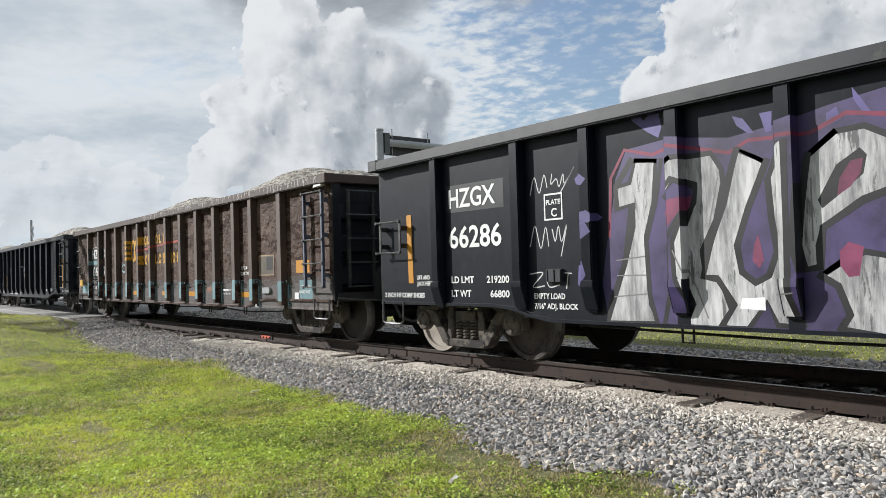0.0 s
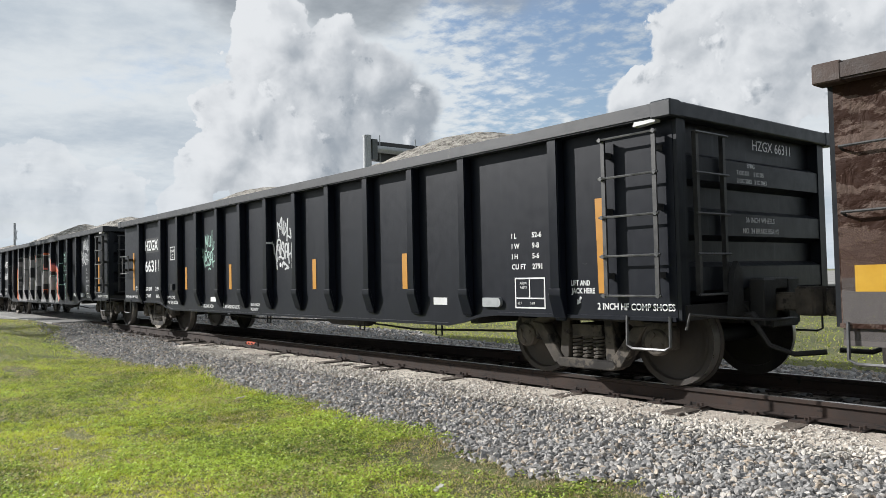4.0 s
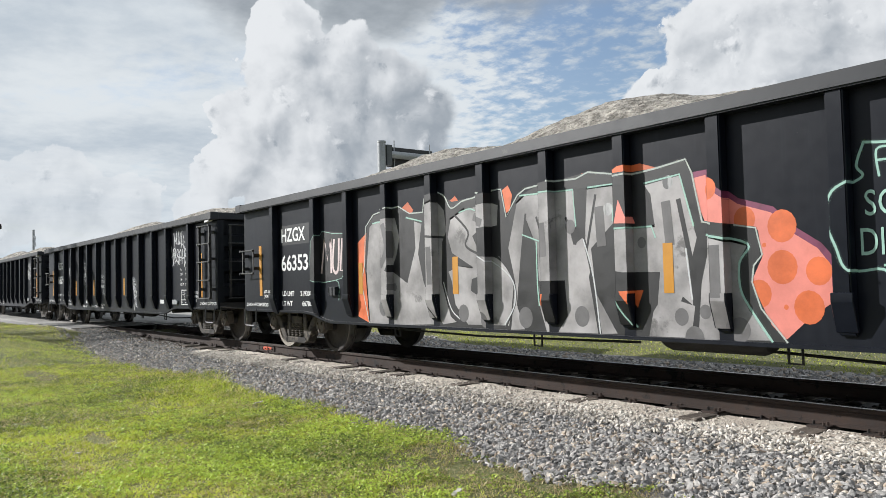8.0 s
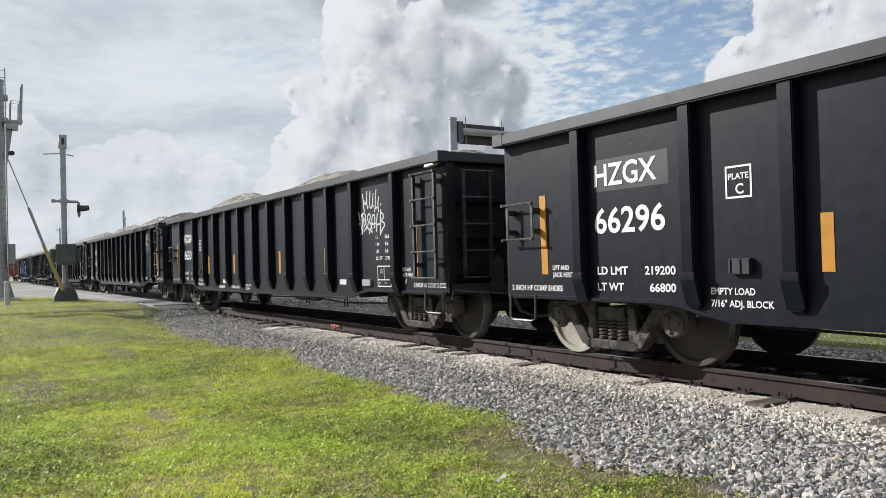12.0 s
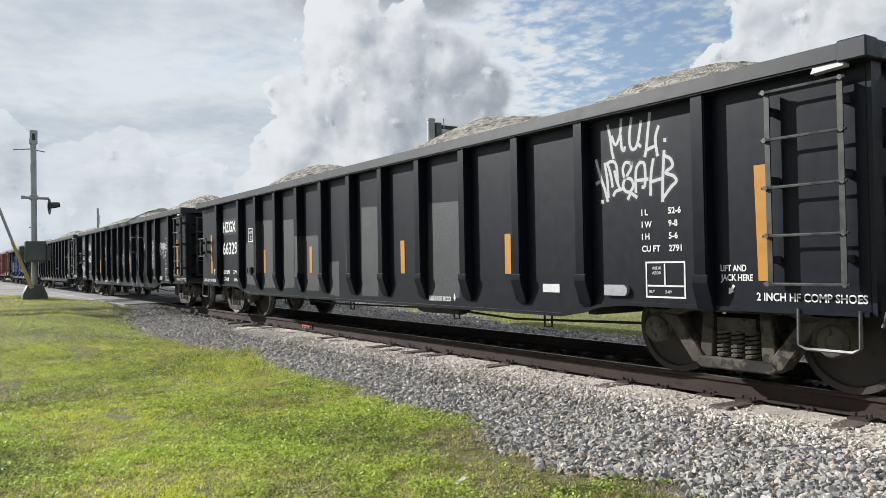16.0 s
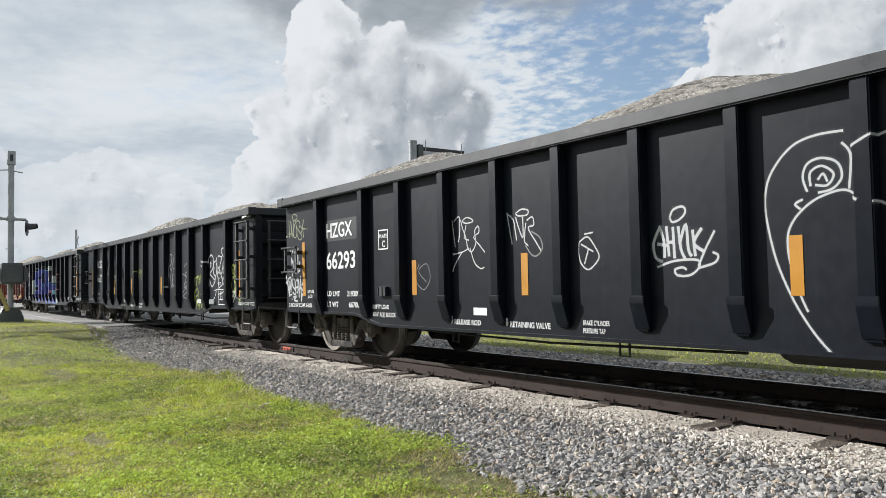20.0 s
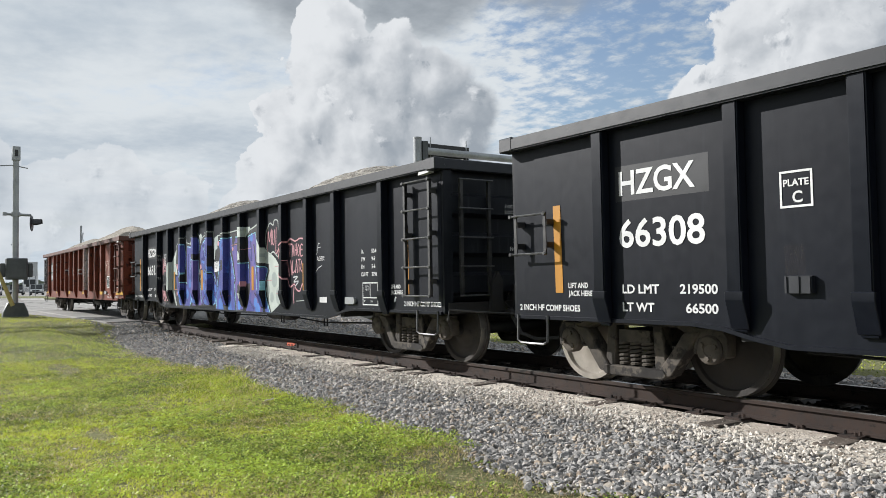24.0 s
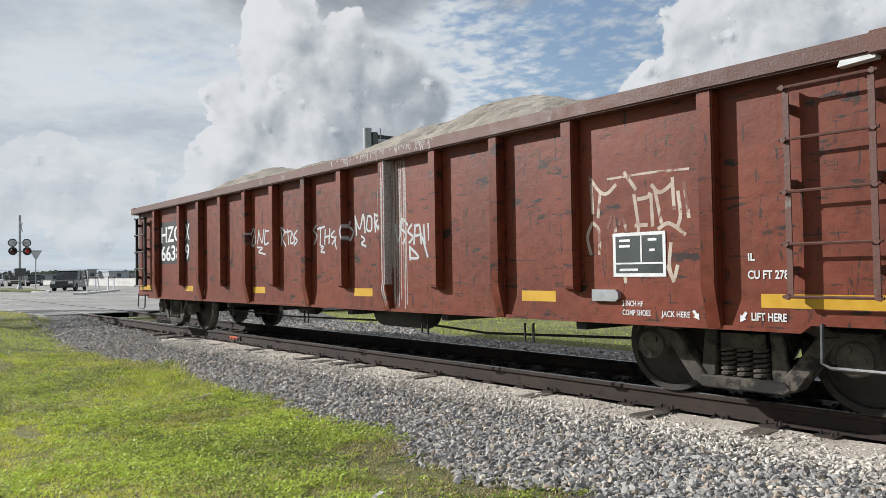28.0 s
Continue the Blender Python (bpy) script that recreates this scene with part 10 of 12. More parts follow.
    p.fill(BLACKP, (-3.79, 1.69), (-3.72, 2), (-3.55, 2.19), (-3.22, 2.26), (-2.94, 2.31), (-2.87, 2.16), (-2.43, 2.09), (-2.31, 2.26), (-2.16, 2.32), (-2.02, 2.28), (-1.89, 2.18), (-1.79, 2.12), (-1.61, 2.25), (-1.4, 2.3), (-1.06, 2.3), (-0.88, 2.29), (-0.89, 1.65), (-0.81, 1.47), (-0.68, 1.35), (-0.61, 1.19), (-0.61, 0.73), (-0.67, 0.67), (-1.18, 0.64), (-2.21, 0.62), (-3.68, 0.57), (-3.91, 1.02), (-3.9, 1.37), (-3.62, 1.35))
    p.fill(BLUE, (-3.52, 2.16), (-3.22, 2.15), (-2.99, 2.13), (-2.93, 1.82), (-2.96, 1.61), (-3.05, 1.4), (-3.19, 1.3), (-3.35, 1.38), (-3.5, 1.44), (-3.57, 1.59), (-3.48, 1.7))
    p.line(BLACKP, 0.024, (-3.52, 2.16), (-3.22, 2.15), (-2.99, 2.13), (-2.93, 1.82), (-2.96, 1.61), (-3.05, 1.4), (-3.19, 1.3), (-3.35, 1.38), (-3.5, 1.44), (-3.57, 1.59), (-3.48, 1.7), (-3.52, 2.16), (-3.22, 2.15))
    p.fill(BLUE, (-3.8, 1.35), (-3.42, 1.38), (-3.17, 1.28), (-3.14, 1.19), (-2.82, 1.13), (-2.86, 1.45), (-2.88, 1.76), (-2.83, 2.09), (-2.46, 2.06), (-2.55, 1.69), (-2.54, 1.43), (-2.42, 1.15), (-2.31, 1.06), (-2.62, 0.61), (-3.45, 0.61), (-3.63, 0.91))
    p.line(BLACKP, 0.024, (-3.8, 1.35), (-3.42, 1.38), (-3.17, 1.28), (-3.14, 1.19), (-2.82, 1.13), (-2.86, 1.45), (-2.88, 1.76), (-2.83, 2.09), (-2.46, 2.06), (-2.55, 1.69), (-2.54, 1.43), (-2.42, 1.15), (-2.31, 1.06), (-2.62, 0.61), (-3.45, 0.61), (-3.63, 0.91), (-3.8, 1.35), (-3.42, 1.38))
    p.fill(PALE, (-2.43, 1.89), (-2.36, 1.77), (-2.39, 1.55), (-2.5, 1.52))
    p.fill(BLUE, (-2.29, 2.11), (-2.22, 2.23), (-2.02, 2.26), (-1.89, 2.16), (-1.86, 2.01), (-1.9, 1.85), (-2.07, 1.83), (-2.26, 1.89))
    p.line(BLACKP, 0.024, (-2.29, 2.11), (-2.22, 2.23), (-2.02, 2.26), (-1.89, 2.16), (-1.86, 2.01), (-1.9, 1.85), (-2.07, 1.83), (-2.26, 1.89), (-2.29, 2.11), (-2.22, 2.23))
    p.fill(VIOLET, (-2.29, 1.76), (-1.91, 1.7), (-1.91, 1.22), (-1.84, 1.17), (-1.69, 0.71), (-1.74, 0.64), (-2.43, 0.62), (-2.29, 0.91))
    p.line(BLACKP, 0.024, (-2.29, 1.76), (-1.91, 1.7), (-1.91, 1.22), (-1.84, 1.17), (-1.69, 0.71), (-1.74, 0.64), (-2.43, 0.62), (-2.29, 0.91), (-2.29, 1.76), (-1.91, 1.7))
    p.fill(VIOLET, (-2.44, 1.5), (-2.32, 1.51), (-2.32, 1.1), (-2.42, 1.22))
    p.line(BLACKP, 0.024, (-2.44, 1.5), (-2.32, 1.51), (-2.32, 1.1), (-2.42, 1.22), (-2.44, 1.5), (-2.32, 1.51))
    p.fill(BLUE, (-1.84, 1.82), (-1.74, 2.04), (-1.54, 2.17), (-1.22, 2.2), (-0.96, 2.19), (-0.99, 1.55), (-0.81, 1.42), (-0.69, 1.29), (-0.64, 1.16), (-0.65, 0.88), (-0.72, 0.68), (-1.45, 0.64), (-1.66, 0.67), (-1.77, 1.03), (-1.72, 1.26), (-1.66, 1.4), (-1.77, 1.58))
    p.line(BLACKP, 0.024, (-1.84, 1.82), (-1.74, 2.04), (-1.54, 2.17), (-1.22, 2.2), (-0.96, 2.19), (-0.99, 1.55), (-0.81, 1.42), (-0.69, 1.29), (-0.64, 1.16), (-0.65, 0.88), (-0.72, 0.68), (-1.45, 0.64), (-1.66, 0.67), (-1.77, 1.03), (-1.72, 1.26), (-1.66, 1.4), (-1.77, 1.58), (-1.84, 1.82), (-1.74, 2.04))
    p.fill(BLACKP, (-1.42, 1.72), (-1.21, 1.79), (-1.2, 1.54), (-1.4, 1.59))
    p.fill(PALE, (-1.37, 1.66), (-1.3, 1.71), (-1.33, 1.6))
    p.fill(BLACKP, (-1.42, 1.21), (-1.34, 1.29), (-1.08, 1.24), (-1.08, 1.16), (-1.19, 1.1), (-1.34, 1.11))
    p.fill(PALE, (-1.38, 1.17), (-1.21, 1.12), (-1.21, 1.07), (-1.32, 1.09))
    p.fill(BLACKP, (-1.88, 1.59), (-1.76, 1.47), (-1.66, 1.4), (-1.79, 1.22), (-1.81, 1.13), (-1.68, 0.71), (-1.7, 0.67), (-1.83, 1.16), (-1.89, 1.27))
    p.fill(PALE, (-1.87, 1.5), (-1.8, 1.44), (-1.87, 1.33))
    p.line(BLACKP, 0.045, (-1.67, 2.08), (-1.4, 1.78))
    p.line(BLACKP, 0.045, (-1.55, 1.44), (-1.37, 1.35))
    p.curve(BLACKP, 0.05, (-1.18, 1.52), (-0.95, 1.37), (-0.79, 1.24), (-0.72, 1.04))
    p.curve(BLACKP, 0.03, (-1.44, 0.9), (-1.63, 0.77), (-1.54, 0.68), (-1.38, 0.64))
    p.dot(BLUEL, 0.10, (-2.61, 1.16))
    p.dot(BLUEL, 0.11, (-2.81, 0.9))
    p.dot(BLUEL, 0.16, (-2.45, 0.87))
    p.dot(BLUEL, 0.08, (-3.12, 0.89))
    p.dot(BLUEL, 0.08, (-2.07, 0.7))
    p.dot(BLUEL, 0.12, (-0.89, 0.88))
    p.dot(BLUEL, 0.08, (-0.75, 1.04))
    p.curve(BLUED, 0.12, (-3.22, 1.96), (-3.2, 1.73))
    p.curve(BLUED, 0.14, (-2.72, 1.86), (-2.71, 1.54))
    p.curve(BLUED, 0.12, (-3.01, 0.81), (-2.82, 0.74))
    p.curve(BLUED, 0.12, (-2.12, 1.51), (-2.11, 1.22))
    p.curve(BLUED, 0.14, (-1.6, 1.89), (-1.51, 1.7))
    p.curve(BLUED, 0.14, (-1.1, 2), (-1.06, 1.79))
    p.curve(BLUED, 0.14, (-1.53, 0.95), (-1.35, 0.86))
    p.curve(BLUED, 0.14, (-1.04, 1.2), (-0.97, 0.96))
    p.curve(BLUEL, 0.06, (-1.7, 1.67), (-1.51, 1.63))
    p.curve(BLUEL, 0.06, (-1.13, 2.05), (-1.15, 1.84))
    p.curve(BLUEL, 0.06, (-1.58, 1.12), (-1.54, 0.99))
    p.line(CYAN, 0.03, (-3.48, 2.08), (-3.22, 2.13))
    p.curve(CYAN, 0.03, (-3.08, 2.15), (-2.95, 1.93), (-2.94, 1.66), (-3.02, 1.45), (-3.15, 1.32))
    p.curve(CYAN, 0.03, (-2.54, 1.64), (-2.53, 1.38), (-2.37, 1.1))
    p.line(CYAN, 0.03, (-2.8, 2.06), (-2.48, 2.02), (-2.55, 1.69))
    p.line(CYAN, 0.03, (-3.35, 1.52), (-3.02, 1.41))
    p.curve(CYAN, 0.03, (-3.11, 1.19), (-2.93, 1.19), (-2.81, 1.14))
    p.line(CYAN, 0.05, (-2.29, 1.09), (-2.41, 0.88), (-2.62, 0.61))
    p.curve(CYAN, 0.025, (-2.22, 2.21), (-2.16, 2.24), (-2.1, 2.24))
    p.curve(CYAN, 0.03, (-1.97, 2.22), (-1.88, 2.08), (-1.89, 1.86))
    p.line(CYAN, 0.03, (-2.26, 1.75), (-1.92, 1.69), (-1.92, 1.22), (-1.9, 0.94))
    p.curve(CYAN, 0.04, (-1.58, 2.1), (-1.45, 2.15), (-1.24, 2.13))
    p.curve(CYAN, 0.03, (-1.67, 2.08), (-1.41, 1.77), (-1.47, 1.67), (-1.4, 1.57))
    p.line(CYAN, 0.03, (-1.2, 2.17), (-1.07, 2.17))
    p.line(CYAN, 0.03, (-1.77, 1.24), (-1.66, 1.43))
    p.curve(CYAN, 0.03, (-1.52, 1.39), (-1.41, 1.31), (-1.39, 1.17), (-1.3, 1.04), (-1.19, 1))
    p.line(CYAN, 0.03, (-1.16, 1.46), (-1.07, 1.43))
    p.curve(CYAN, 0.035, (-0.99, 1.41), (-0.82, 1.3), (-0.72, 1.18))
    p.line(CYAN, 0.03, (-1.83, 1.17), (-1.71, 0.71))
    p.curve(CYAN, 0.03, (-0.88, 0.67), (-0.78, 0.72), (-0.71, 0.82))
    p.line(PALE, 0.04, (-3.76, 2.03), (-3.71, 2.12), (-3.55, 2.19), (-3.22, 2.26))
    p.line(PALE, 0.04, (-3.11, 2.27), (-2.92, 2.32), (-2.87, 2.16), (-2.41, 2.09), (-2.27, 2.3), (-2.16, 2.33))
    p.curve(PALE, 0.04, (-1.97, 2.33), (-1.84, 2.23), (-1.79, 2.1), (-1.61, 2.23), (-1.28, 2.28))
    p.line(PALE, 0.04, (-1.28, 2.29), (-1.25, 2.31), (-1.08, 2.29))
    p.line(PALE, 0.04, (-1, 2.31), (-0.85, 2.31), (-0.84, 1.93))
    p.fill(PALE, (-2.58, 2.12), (-2.49, 2.24), (-2.34, 2.27), (-2.28, 2.24), (-2.43, 2.08))
    p.fill(PALE, (-1.89, 2.29), (-1.73, 2.32), (-1.66, 2.24), (-1.79, 2.1))
    p.dot(PALE2, 0.10, (-3.89, 1.55))
    p.dot(PALE2, 0.12, (-4.31, 1.23))
    p.dot(PINKP, 0.05, (-3.66, 1.58))
    p.dot(PINKP, 0.05, (-2.47, 1.86))
    p.dot(PINKP, 0.05, (-3.67, 0.91))
    p.dot(PINKP, 0.055, (-1.76, 1.54))
    p.dot(PINKP, 0.055, (-1.25, 1.24))
    p.line(PINKP, 0.018, (-3.84, 1.65), (-3.42, 1.65))
    p.line(PINKP, 0.018, (-3.84, 1.02), (-3.55, 1.01))
    p.line(PINKP, 0.018, (-2.5, 1.91), (-2.28, 1.94))
    p.line(PINKP, 0.018, (-1.97, 1.39), (-1.66, 1.37))
    p.curve(BLUED, 0.10, (-3.21, 1.14), (-2.94, 0.92))
    p.curve(BLUED, 0.10, (-2.18, 1.61), (-2.16, 1.32))
    p.curve(BLUED, 0.08, (-2.26, 0.93), (-1.99, 0.8))
    p.curve(BLUED, 0.10, (-1.64, 2.03), (-1.4, 2.04))
    p.curve(BLUED, 0.10, (-1.7, 1.72), (-1.51, 1.74))
    p.curve(BLUED, 0.10, (-0.84, 1.2), (-0.81, 0.88))
    p.curve(BLUED, 0.08, (-2.73, 1.54), (-2.68, 1.29))
    p.finish("blue_piece", car, "blue and violet bubble letters with pale mint background")
    p = Sprayer()
    p.curve(FAINT, 0.055, (-4.36, 1.54), (-4.35, 1.62), (-4.38, 1.77), (-4.43, 1.84), (-4.49, 1.89), (-4.57, 1.87), (-4.62, 1.85), (-4.7, 1.9), (-4.77, 1.95), (-4.84, 1.9), (-4.92, 1.94), (-5.02, 1.95), (-5.12, 1.94), (-5.16, 1.87), (-5.12, 1.78), (-5.11, 1.68), (-5.21, 1.61), (-5.28, 1.55), (-5.28, 1.49), (-5.2, 1.44), (-5.16, 1.35), (-5.09, 1.26), (-5, 1.26), (-4.94, 1.3), (-4.89, 1.38), (-4.84, 1.45), (-4.77, 1.44), (-4.7, 1.38), (-4.64, 1.35), (-4.59, 1.4), (-4.54, 1.47), (-4.46, 1.5), (-4.36, 1.54))
    p.curve(PINKP, 0.062, (-5.04, 1.84), (-5.01, 1.77), (-4.97, 1.65), (-4.95, 1.54), (-4.96, 1.45), (-5.01, 1.41), (-5.04, 1.48), (-5.05, 1.61))
    p.curve(PINKP, 0.062, (-4.9, 1.82), (-4.92, 1.69), (-4.94, 1.55))
    p.curve(PINKP, 0.062, (-4.88, 1.82), (-4.84, 1.71), (-4.82, 1.62))
    p.curve(PINKP, 0.062, (-4.92, 1.66), (-4.83, 1.67))
    p.curve(PINKP, 0.062, (-4.8, 1.81), (-4.82, 1.71), (-4.83, 1.6))
    p.curve(PINKP, 0.062, (-4.82, 1.65), (-4.72, 1.68))
    p.curve(PINKP, 0.062, (-4.7, 1.79), (-4.72, 1.68), (-4.71, 1.55))
    p.curve(PINKP, 0.062, (-4.64, 1.78), (-4.64, 1.65), (-4.66, 1.51))
    p.curve(PINKP, 0.062, (-4.64, 1.78), (-4.58, 1.77), (-4.54, 1.72), (-4.58, 1.68), (-4.62, 1.66), (-4.5, 1.64), (-4.45, 1.59), (-4.51, 1.55), (-4.61, 1.53), (-4.66, 1.51))
    p.curve(PINKP, 0.062, (-4.87, 1.49), (-4.82, 1.52), (-4.76, 1.52), (-4.74, 1.49))
    p.curve(PINKP, 0.062, (-4.56, 1.49), (-4.56, 1.48))
    p.finish("pink_tag", car, "pink word in a faint white wavy outline")
    p = Sprayer()
    p.curve(FAINT, 0.055, (-5.09, 1.15), (-4.95, 1.14), (-4.86, 1.16), (-4.77, 1.16), (-4.66, 1.14), (-4.6, 1.11), (-4.47, 1.1), (-4.4, 1.04), (-4.39, 0.92), (-4.36, 0.8), (-4.39, 0.72), (-4.45, 0.65), (-4.53, 0.64), (-4.6, 0.67), (-4.66, 0.69), (-4.72, 0.64), (-4.81, 0.62), (-4.87, 0.67), (-4.94, 0.68), (-5.01, 0.64))
    p.curve(PINKP, 0.066, (-5.02, 1.06), (-5.02, 0.9), (-4.99, 0.75))
    p.curve(PINKP, 0.066, (-5.02, 1.05), (-4.96, 1.08), (-4.92, 1.02), (-4.98, 0.93), (-4.92, 0.84), (-4.9, 0.78))
    p.curve(PINKP, 0.066, (-4.87, 1.04), (-4.89, 0.91), (-4.91, 0.76))
    p.curve(PINKP, 0.066, (-4.86, 1.06), (-4.83, 0.93), (-4.82, 0.82))
    p.curve(PINKP, 0.066, (-4.89, 0.89), (-4.83, 0.9))
    p.curve(PINKP, 0.066, (-4.84, 1.02), (-4.73, 1.07), (-4.66, 1.04))
    p.curve(PINKP, 0.066, (-4.75, 1.04), (-4.76, 0.89), (-4.76, 0.76))
    p.curve(PINKP, 0.066, (-4.66, 1), (-4.7, 0.91), (-4.68, 0.81), (-4.63, 0.81), (-4.6, 0.89), (-4.63, 0.98), (-4.66, 1))
    p.curve(PINKP, 0.066, (-4.48, 0.96), (-4.49, 1.04), (-4.54, 1.02), (-4.57, 0.96), (-4.52, 0.9), (-4.48, 0.82), (-4.52, 0.74), (-4.58, 0.74))
    p.curve(PINKP, 0.066, (-4.86, 0.71), (-4.8, 0.74), (-4.74, 0.74), (-4.7, 0.71))
    p.finish("pink_tag", car, "pink word in a pale wavy outline above the sill")
    p = Sprayer()
    p.curve(PALE, 0.045, (2.2, 2.1), (2.29, 2.2), (2.4, 2.27), (2.55, 2.22), (2.6, 2.31), (2.76, 2.29), (2.8, 2.13), (2.92, 2.03), (2.87, 1.87), (2.89, 1.72), (2.77, 1.62), (2.55, 1.72), (2.34, 1.68), (2.21, 1.83), (2.17, 1.97), (2.2, 2.1))
    p.curve(PINKP, 0.045, (2.26, 1.74), (2.3, 2.12), (2.36, 1.92), (2.46, 2.15), (2.45, 1.86))
    p.curve(PINKP, 0.045, (2.53, 2.12), (2.5, 1.91), (2.58, 1.87), (2.61, 2.13))
    p.curve(PINKP, 0.045, (2.69, 2.17), (2.67, 1.71), (2.77, 1.74))
    p.curve(PINKP, 0.045, (3.17, 1.86), (3.33, 1.92), (3.54, 1.87), (3.74, 1.91), (3.98, 1.85), (4.01, 1.67), (3.94, 1.54), (3.98, 1.32), (3.95, 1.15), (3.81, 1.1), (3.71, 0.99), (3.56, 1.02), (3.48, 1.11), (3.3, 1.06), (3.19, 1.21), (3.05, 1.28), (3.02, 1.51), (3.09, 1.7), (3.04, 1.8), (3.17, 1.86))
    p.curve(PINKP, 0.045, (3.47, 1.06), (3.45, 0.92), (3.46, 0.78))
    p.curve(PINKP, 0.04, (3.24, 1.83), (3.41, 1.82))
    p.curve(PINKP, 0.04, (3.32, 1.82), (3.3, 1.61))
    p.curve(PINKP, 0.04, (3.4, 1.6), (3.44, 1.81), (3.48, 1.61))
    p.curve(PINKP, 0.04, (3.53, 1.81), (3.52, 1.62))
    p.curve(PINKP, 0.04, (3.6, 1.82), (3.59, 1.62))
    p.curve(PINKP, 0.04, (3.52, 1.71), (3.59, 1.71))
    p.curve(PINKP, 0.04, (3.68, 1.81), (3.63, 1.7), (3.68, 1.6), (3.72, 1.71), (3.68, 1.81))
    p.curve(PINKP, 0.04, (3.84, 1.79), (3.77, 1.79), (3.76, 1.61), (3.85, 1.61))
    p.curve(PINKP, 0.04, (3.76, 1.71), (3.83, 1.71))
    p.curve(PINKP, 0.04, (3.2, 1.54), (3.28, 1.25), (3.33, 1.54), (3.39, 1.27))
    p.curve(PINKP, 0.04, (3.43, 1.53), (3.41, 1.32), (3.5, 1.34))
    p.curve(PINKP, 0.04, (3.54, 1.31), (3.59, 1.54), (3.62, 1.31))
    p.curve(PINKP, 0.04, (3.65, 1.54), (3.75, 1.54))
    p.curve(PINKP, 0.04, (3.7, 1.54), (3.69, 1.32))
    p.curve(PINKP, 0.04, (3.8, 1.51), (3.76, 1.37), (3.82, 1.33))
    p.curve(WHITE, 0.04, (3.44, 1.23), (3.62, 1.24), (3.47, 1.15), (3.66, 1.16), (3.53, 1.08))
    p.curve(PALE, 0.02, (3.57, 0.81), (3.98, 0.83))
    p.curve(WHITE, 0.02, (4.4, 1.59), (4.46, 1.77), (4.52, 1.78))
    p.curve(WHITE, 0.02, (4.44, 1.71), (4.56, 1.72))
    p.curve(WHITE, 0.02, (4.36, 1.3), (4.43, 1.36), (4.58, 1.41))
    text_on(car, "ALCHEMY", 4.42, 1.49, 0.11, 0.28, WHITE, PANEL_Y - 0.0052)
    p.finish("pink_tag", car, "pink words in white wavy outlines")


def graffiti_eleven(car):
    p = Sprayer()
    p.curve(WHITE, 0.05, (-2.01, 1.83), (-1.9, 1.92), (-1.86, 1.68), (-1.99, 1.64), (-1.92, 1.8))
    p.curve(WHITE, 0.05, (-1.72, 1.88), (-1.77, 1.66))
    p.curve(WHITE, 0.05, (-1.72, 1.86), (-1.6, 1.67), (-1.53, 1.89))
    p.curve(WHITE, 0.05, (-1.47, 1.88), (-1.51, 1.65), (-1.37, 1.66))
    p.curve(WHITE, 0.05, (-1.43, 1.85), (-1.32, 1.86))
    p.curve(WHITE, 0.05, (-1.79, 1.6), (-1.58, 1.58), (-1.73, 1.52), (-1.48, 1.48))
    p.finish("white_tag", car, "small white sprayed tag with an arrow below")
    p = Sprayer()
    p.curve(WHITE, 0.05, (-0.92, 1.88), (-0.89, 1.6))
    p.curve(WHITE, 0.05, (-0.92, 1.88), (-0.79, 1.81), (-0.87, 1.71), (-0.76, 1.59))
    p.curve(WHITE, 0.05, (-0.69, 1.84), (-0.66, 1.61))
    p.curve(WHITE, 0.05, (-0.77, 1.8), (-0.58, 1.81))
    p.curve(WHITE, 0.05, (-0.55, 1.8), (-0.6, 1.63), (-0.47, 1.65), (-0.55, 1.8))
    p.curve(WHITE, 0.05, (-0.38, 1.81), (-0.49, 1.73), (-0.38, 1.66), (-0.48, 1.59))
    p.finish("white_tag", car, "small white sprayed tag")
    p = Sprayer()
    p.curve(WHITE, 0.05, (0.21, 1.85), (0.13, 1.78), (0.23, 1.7), (0.14, 1.58))
    p.curve(WHITE, 0.05, (0.25, 1.8), (0.46, 1.82))
    p.curve(WHITE, 0.05, (0.34, 1.81), (0.32, 1.56))
    p.curve(WHITE, 0.05, (0.47, 1.78), (0.45, 1.57))
    p.curve(WHITE, 0.05, (0.6, 1.78), (0.57, 1.58))
    p.curve(WHITE, 0.05, (0.46, 1.67), (0.58, 1.68))
    p.curve(WHITE, 0.05, (0.73, 1.75), (0.63, 1.68), (0.74, 1.64), (0.66, 1.56))
    p.curve(WHITE, 0.05, (0.77, 1.67), (0.74, 1.58), (0.8, 1.46))
    p.curve(WHITE, 0.05, (0.34, 1.54), (0.42, 1.53), (0.34, 1.47), (0.45, 1.45))
    p.finish("white_tag", car, "small white sprayed tag above a squiggle")
    p = Sprayer()
    p.curve(WHITE, 0.05, (1.15, 1.85), (1.06, 1.72), (1.14, 1.6), (1.23, 1.71), (1.12, 1.78))
    p.curve(WHITE, 0.05, (1.28, 1.92), (1.31, 1.66))
    p.curve(WHITE, 0.05, (1.28, 1.89), (1.39, 1.74), (1.48, 1.93), (1.52, 1.68))
    p.curve(WHITE, 0.05, (1.59, 1.9), (1.56, 1.73), (1.67, 1.71), (1.68, 1.87), (1.59, 1.9))
    p.curve(WHITE, 0.05, (1.75, 1.92), (1.77, 1.68))
    p.curve(WHITE, 0.05, (1.75, 1.91), (1.86, 1.86), (1.78, 1.79), (1.89, 1.66))
    p.curve(WHITE, 0.05, (2, 1.88), (1.91, 1.8), (2.02, 1.73), (1.93, 1.65))
    p.curve(WHITE, 0.05, (1.43, 1.64), (1.51, 1.59), (1.43, 1.54), (1.54, 1.5))
    p.finish("white_tag", car, "white sprayed tag with a squiggle below")
